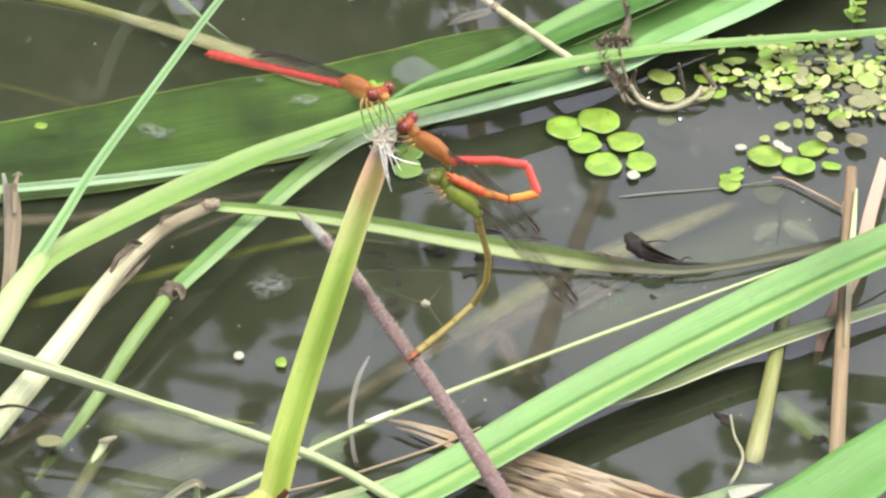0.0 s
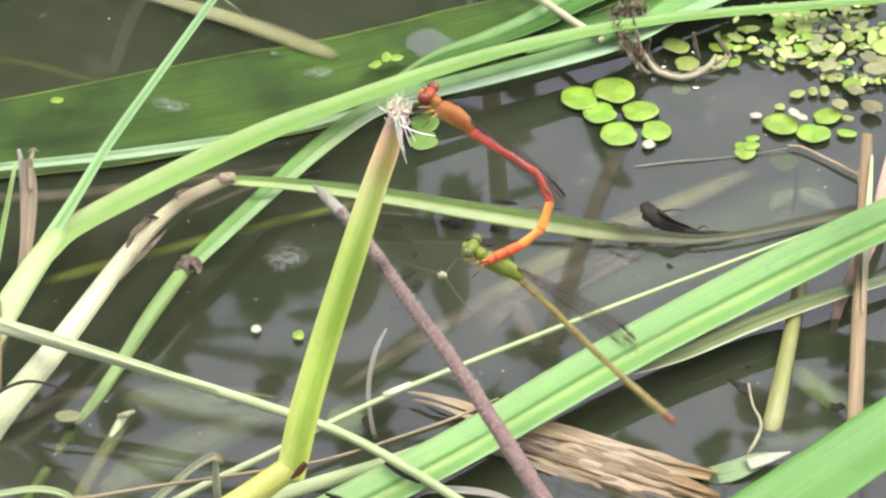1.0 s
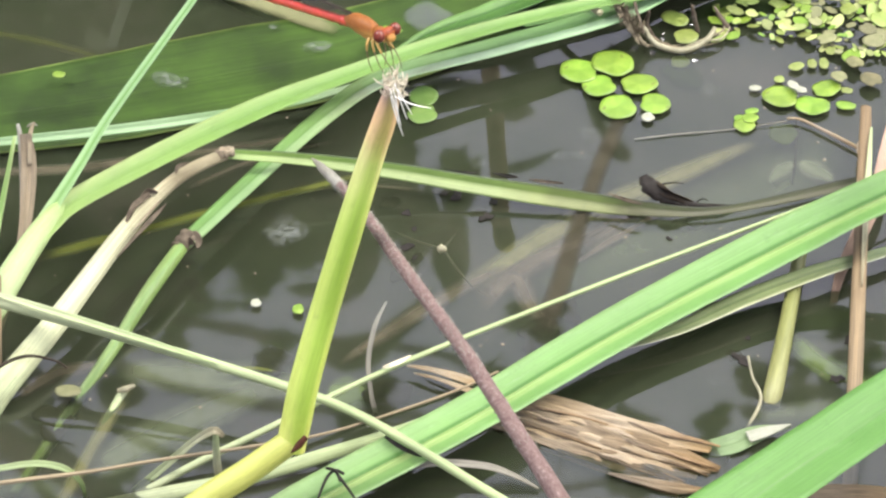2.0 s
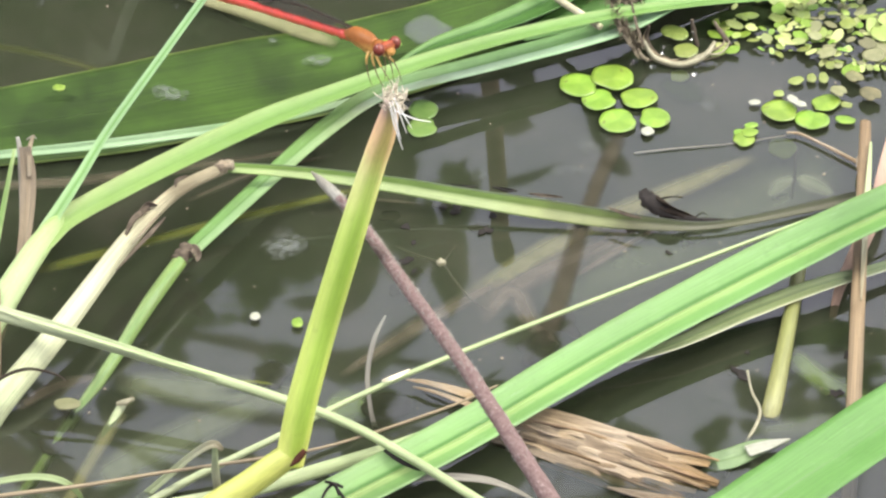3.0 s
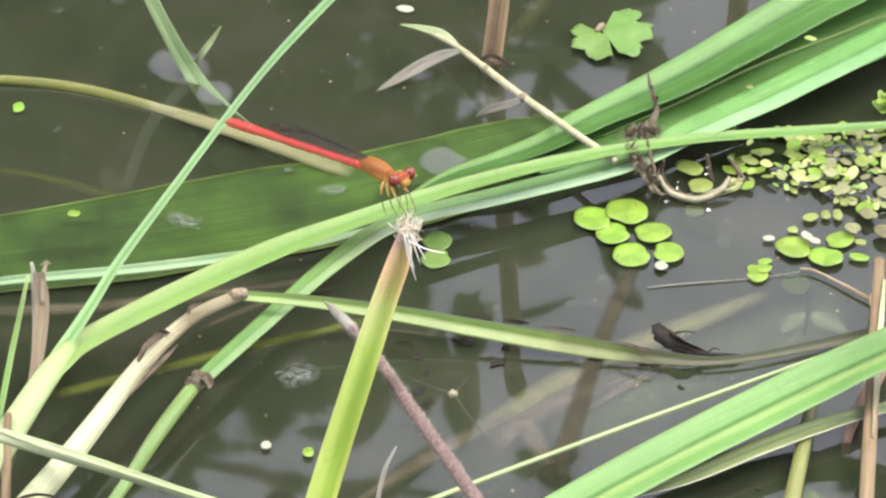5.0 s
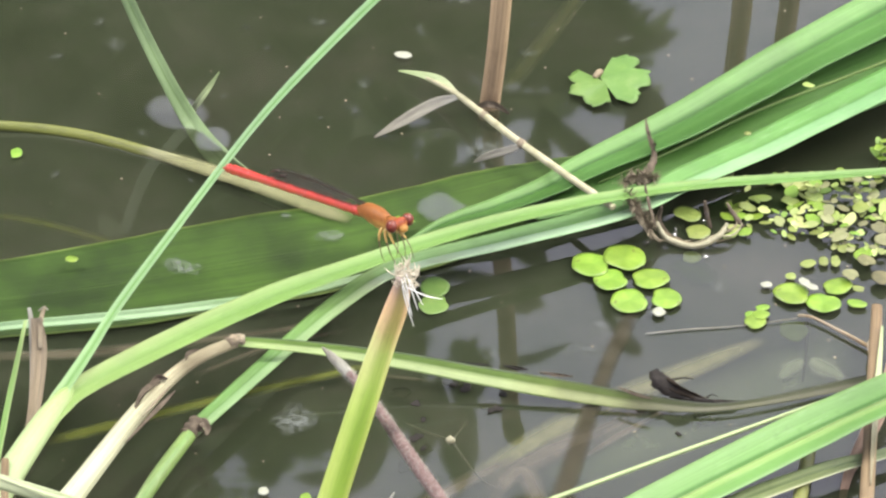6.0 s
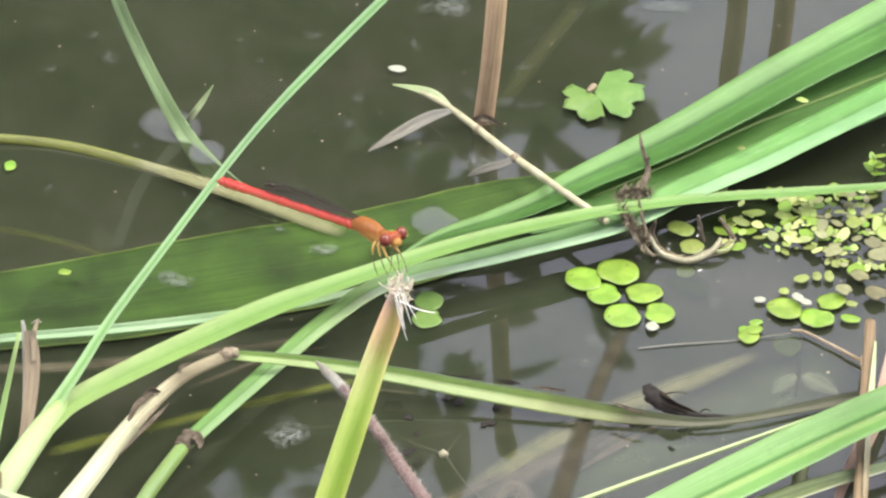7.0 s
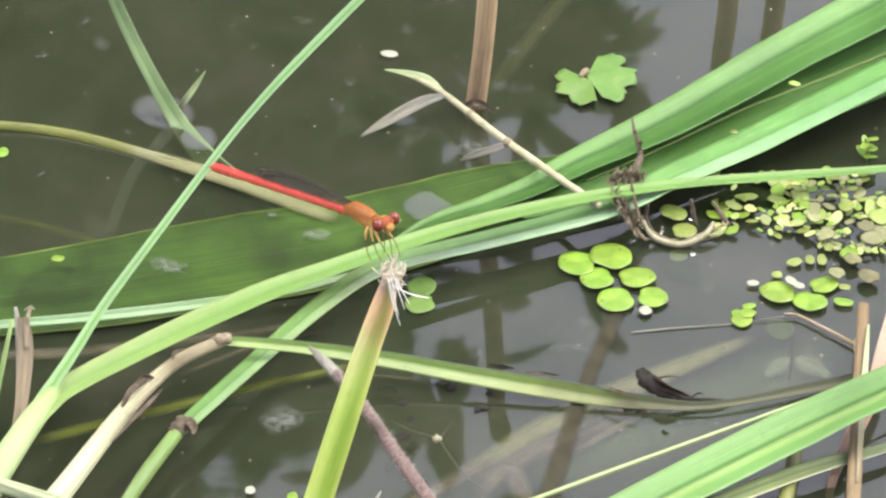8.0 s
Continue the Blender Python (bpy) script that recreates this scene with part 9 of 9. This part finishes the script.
    walk(paired_female_rings[7], [
        (0.0, pose(-0.00940, 0.00921, -0.01620, 81.9, -13.8, -94.7)),
        (0.1, pose(-0.01185, 0.00887, -0.01527, 72.7, -17.6, -96.6)),
        (0.2, pose(-0.01369, 0.00796, -0.01440, 64.6, -16.1, -85.2)),
        (0.3, pose(-0.01468, 0.00799, -0.01418, 59.9, -18.0, -84.4)),
        (0.4, pose(-0.01420, 0.00832, -0.01456, 59.5, -17.0, -84.4)),
        (0.5, pose(-0.01372, 0.00820, -0.01429, 67.0, -18.6, -87.0)),
        (0.6, pose(-0.01211, 0.00802, -0.01511, 68.6, -12.1, -90.9)),
        (0.7, pose(-0.02091, 0.00901, -0.01171, 24.4, -26.3, -51.4)),
        (0.8, pose(-0.02640, 0.00391, -0.00391, 0.6, -8.1, -8.2)),
        (0.9, pose(-0.02677, 0.00235, -0.00235, 0.2, -4.8, -4.8)),
        (1.0, pose(-0.02653, 0.00344, -0.00344, 0.3, -5.4, -5.4)),
        (1.1, pose(-0.02626, 0.00159, -0.00381, 1.0, 2.7, -11.8)),
        (1.2, pose(-0.02437, 0.00179, -0.00639, 3.8, 5.3, -25.8)),
        (1.3, pose(-0.02057, 0.00634, -0.01179, 15.9, -2.0, -41.0)),
        (1.4, pose(-0.02520, 0.00671, -0.00671, 2.8, -17.5, -18.4)),
        (1.5, pose(-0.02622, 0.00439, -0.00439, 0.8, -9.4, -9.5)),
        (1.6, pose(-0.02668, 0.00269, -0.00269, 0.3, -5.7, -5.8)),
        (1.7, pose(-0.02668, 0.00269, -0.00269, 0.3, -5.7, -5.8)),
        (8.0, pose(-0.02668, 0.00269, -0.00269, 0.3, -5.7, -5.8)),
    ])
    walk(paired_female_rings[8], [
        (0.0, pose(-0.00922, 0.01141, -0.01675, 81.9, -13.8, -94.7)),
        (0.1, pose(-0.01160, 0.01102, -0.01596, 72.7, -17.6, -96.6)),
        (0.2, pose(-0.01387, 0.01013, -0.01503, 64.6, -16.1, -85.2)),
        (0.3, pose(-0.01489, 0.01014, -0.01488, 59.9, -18.0, -84.4)),
        (0.4, pose(-0.01442, 0.01049, -0.01523, 59.5, -17.0, -84.4)),
        (0.5, pose(-0.01384, 0.01035, -0.01502, 67.0, -18.6, -87.0)),
        (0.6, pose(-0.01207, 0.01025, -0.01559, 68.6, -12.1, -90.9)),
        (0.7, pose(-0.02218, 0.01060, -0.01272, 24.4, -26.3, -51.4)),
        (0.8, pose(-0.02863, 0.00423, -0.00423, 0.6, -8.1, -8.2)),
        (0.9, pose(-0.02903, 0.00254, -0.00254, 0.2, -4.8, -4.8)),
        (1.0, pose(-0.02878, 0.00365, -0.00365, 0.3, -5.4, -5.4)),
        (1.1, pose(-0.02848, 0.00206, -0.00371, 1.0, 2.7, -11.8)),
        (1.2, pose(-0.02641, 0.00277, -0.00618, 3.8, 5.3, -25.8)),
        (1.3, pose(-0.02229, 0.00783, -0.01187, 15.9, -2.0, -41.0)),
        (1.4, pose(-0.02726, 0.00739, -0.00739, 2.8, -17.5, -18.4)),
        (1.5, pose(-0.02844, 0.00476, -0.00476, 0.8, -9.4, -9.5)),
        (1.6, pose(-0.02893, 0.00292, -0.00292, 0.3, -5.7, -5.8)),
        (1.7, pose(-0.02893, 0.00292, -0.00292, 0.3, -5.7, -5.8)),
        (8.0, pose(-0.02893, 0.00292, -0.00292, 0.3, -5.7, -5.8)),
    ])
    walk(paired_female_rings[9], [
        (0.0, pose(-0.00906, 0.01330, -0.01721, 81.9, -13.8, -94.7)),
        (0.1, pose(-0.01139, 0.01287, -0.01655, 72.7, -17.6, -96.6)),
        (0.2, pose(-0.01403, 0.01200, -0.01557, 64.6, -16.1, -85.2)),
        (0.3, pose(-0.01507, 0.01198, -0.01549, 59.9, -18.0, -84.4)),
        (0.4, pose(-0.01460, 0.01235, -0.01580, 59.5, -17.0, -84.4)),
        (0.5, pose(-0.01393, 0.01220, -0.01564, 67.0, -18.6, -87.0)),
        (0.6, pose(-0.01204, 0.01215, -0.01600, 68.6, -12.1, -90.9)),
        (0.7, pose(-0.02327, 0.01197, -0.01358, 24.4, -26.3, -51.4)),
        (0.8, pose(-0.03054, 0.00451, -0.00451, 0.6, -8.1, -8.2)),
        (0.9, pose(-0.03096, 0.00271, -0.00271, 0.2, -4.8, -4.8)),
        (1.0, pose(-0.03072, 0.00384, -0.00384, 0.3, -5.4, -5.4)),
        (1.1, pose(-0.03039, 0.00246, -0.00361, 1.0, 2.7, -11.8)),
        (1.2, pose(-0.02816, 0.00362, -0.00600, 3.8, 5.3, -25.8)),
        (1.3, pose(-0.02376, 0.00911, -0.01193, 15.9, -2.0, -41.0)),
        (1.4, pose(-0.02902, 0.00797, -0.00797, 2.8, -17.5, -18.4)),
        (1.5, pose(-0.03033, 0.00508, -0.00508, 0.8, -9.4, -9.5)),
        (1.6, pose(-0.03086, 0.00312, -0.00312, 0.3, -5.7, -5.8)),
        (1.7, pose(-0.03086, 0.00311, -0.00311, 0.3, -5.7, -5.8)),
        (8.0, pose(-0.03086, 0.00311, -0.00311, 0.3, -5.7, -5.8)),
    ])
    walk(stem_root, [
        (0.0, pose(-0.02656, -0.07547, 0.01500, 0.06, 0.48, -0.10)),
        (0.5, pose(-0.02656, -0.07547, 0.01500, 0.10, 0.46, -0.11)),
        (1.0, pose(-0.02656, -0.07547, 0.01500, 0.07, 0.45, -0.10)),
        (1.3, pose(-0.02656, -0.07547, 0.01500, 0.07, 0.45, -0.10)),
        (1.4, pose(-0.02656, -0.07547, 0.01500, -0.01, -0.07, 0.02)),
        (1.5, pose(-0.02656, -0.07547, 0.01500, -0.08, -0.05, 0.03)),
        (1.7, pose(-0.02656, -0.07547, 0.01500, 0.00, -0.00, 0.00)),
        (8.0, pose(-0.02656, -0.07547, 0.01500, 0.00, -0.00, 0.00)),
    ])


motions()
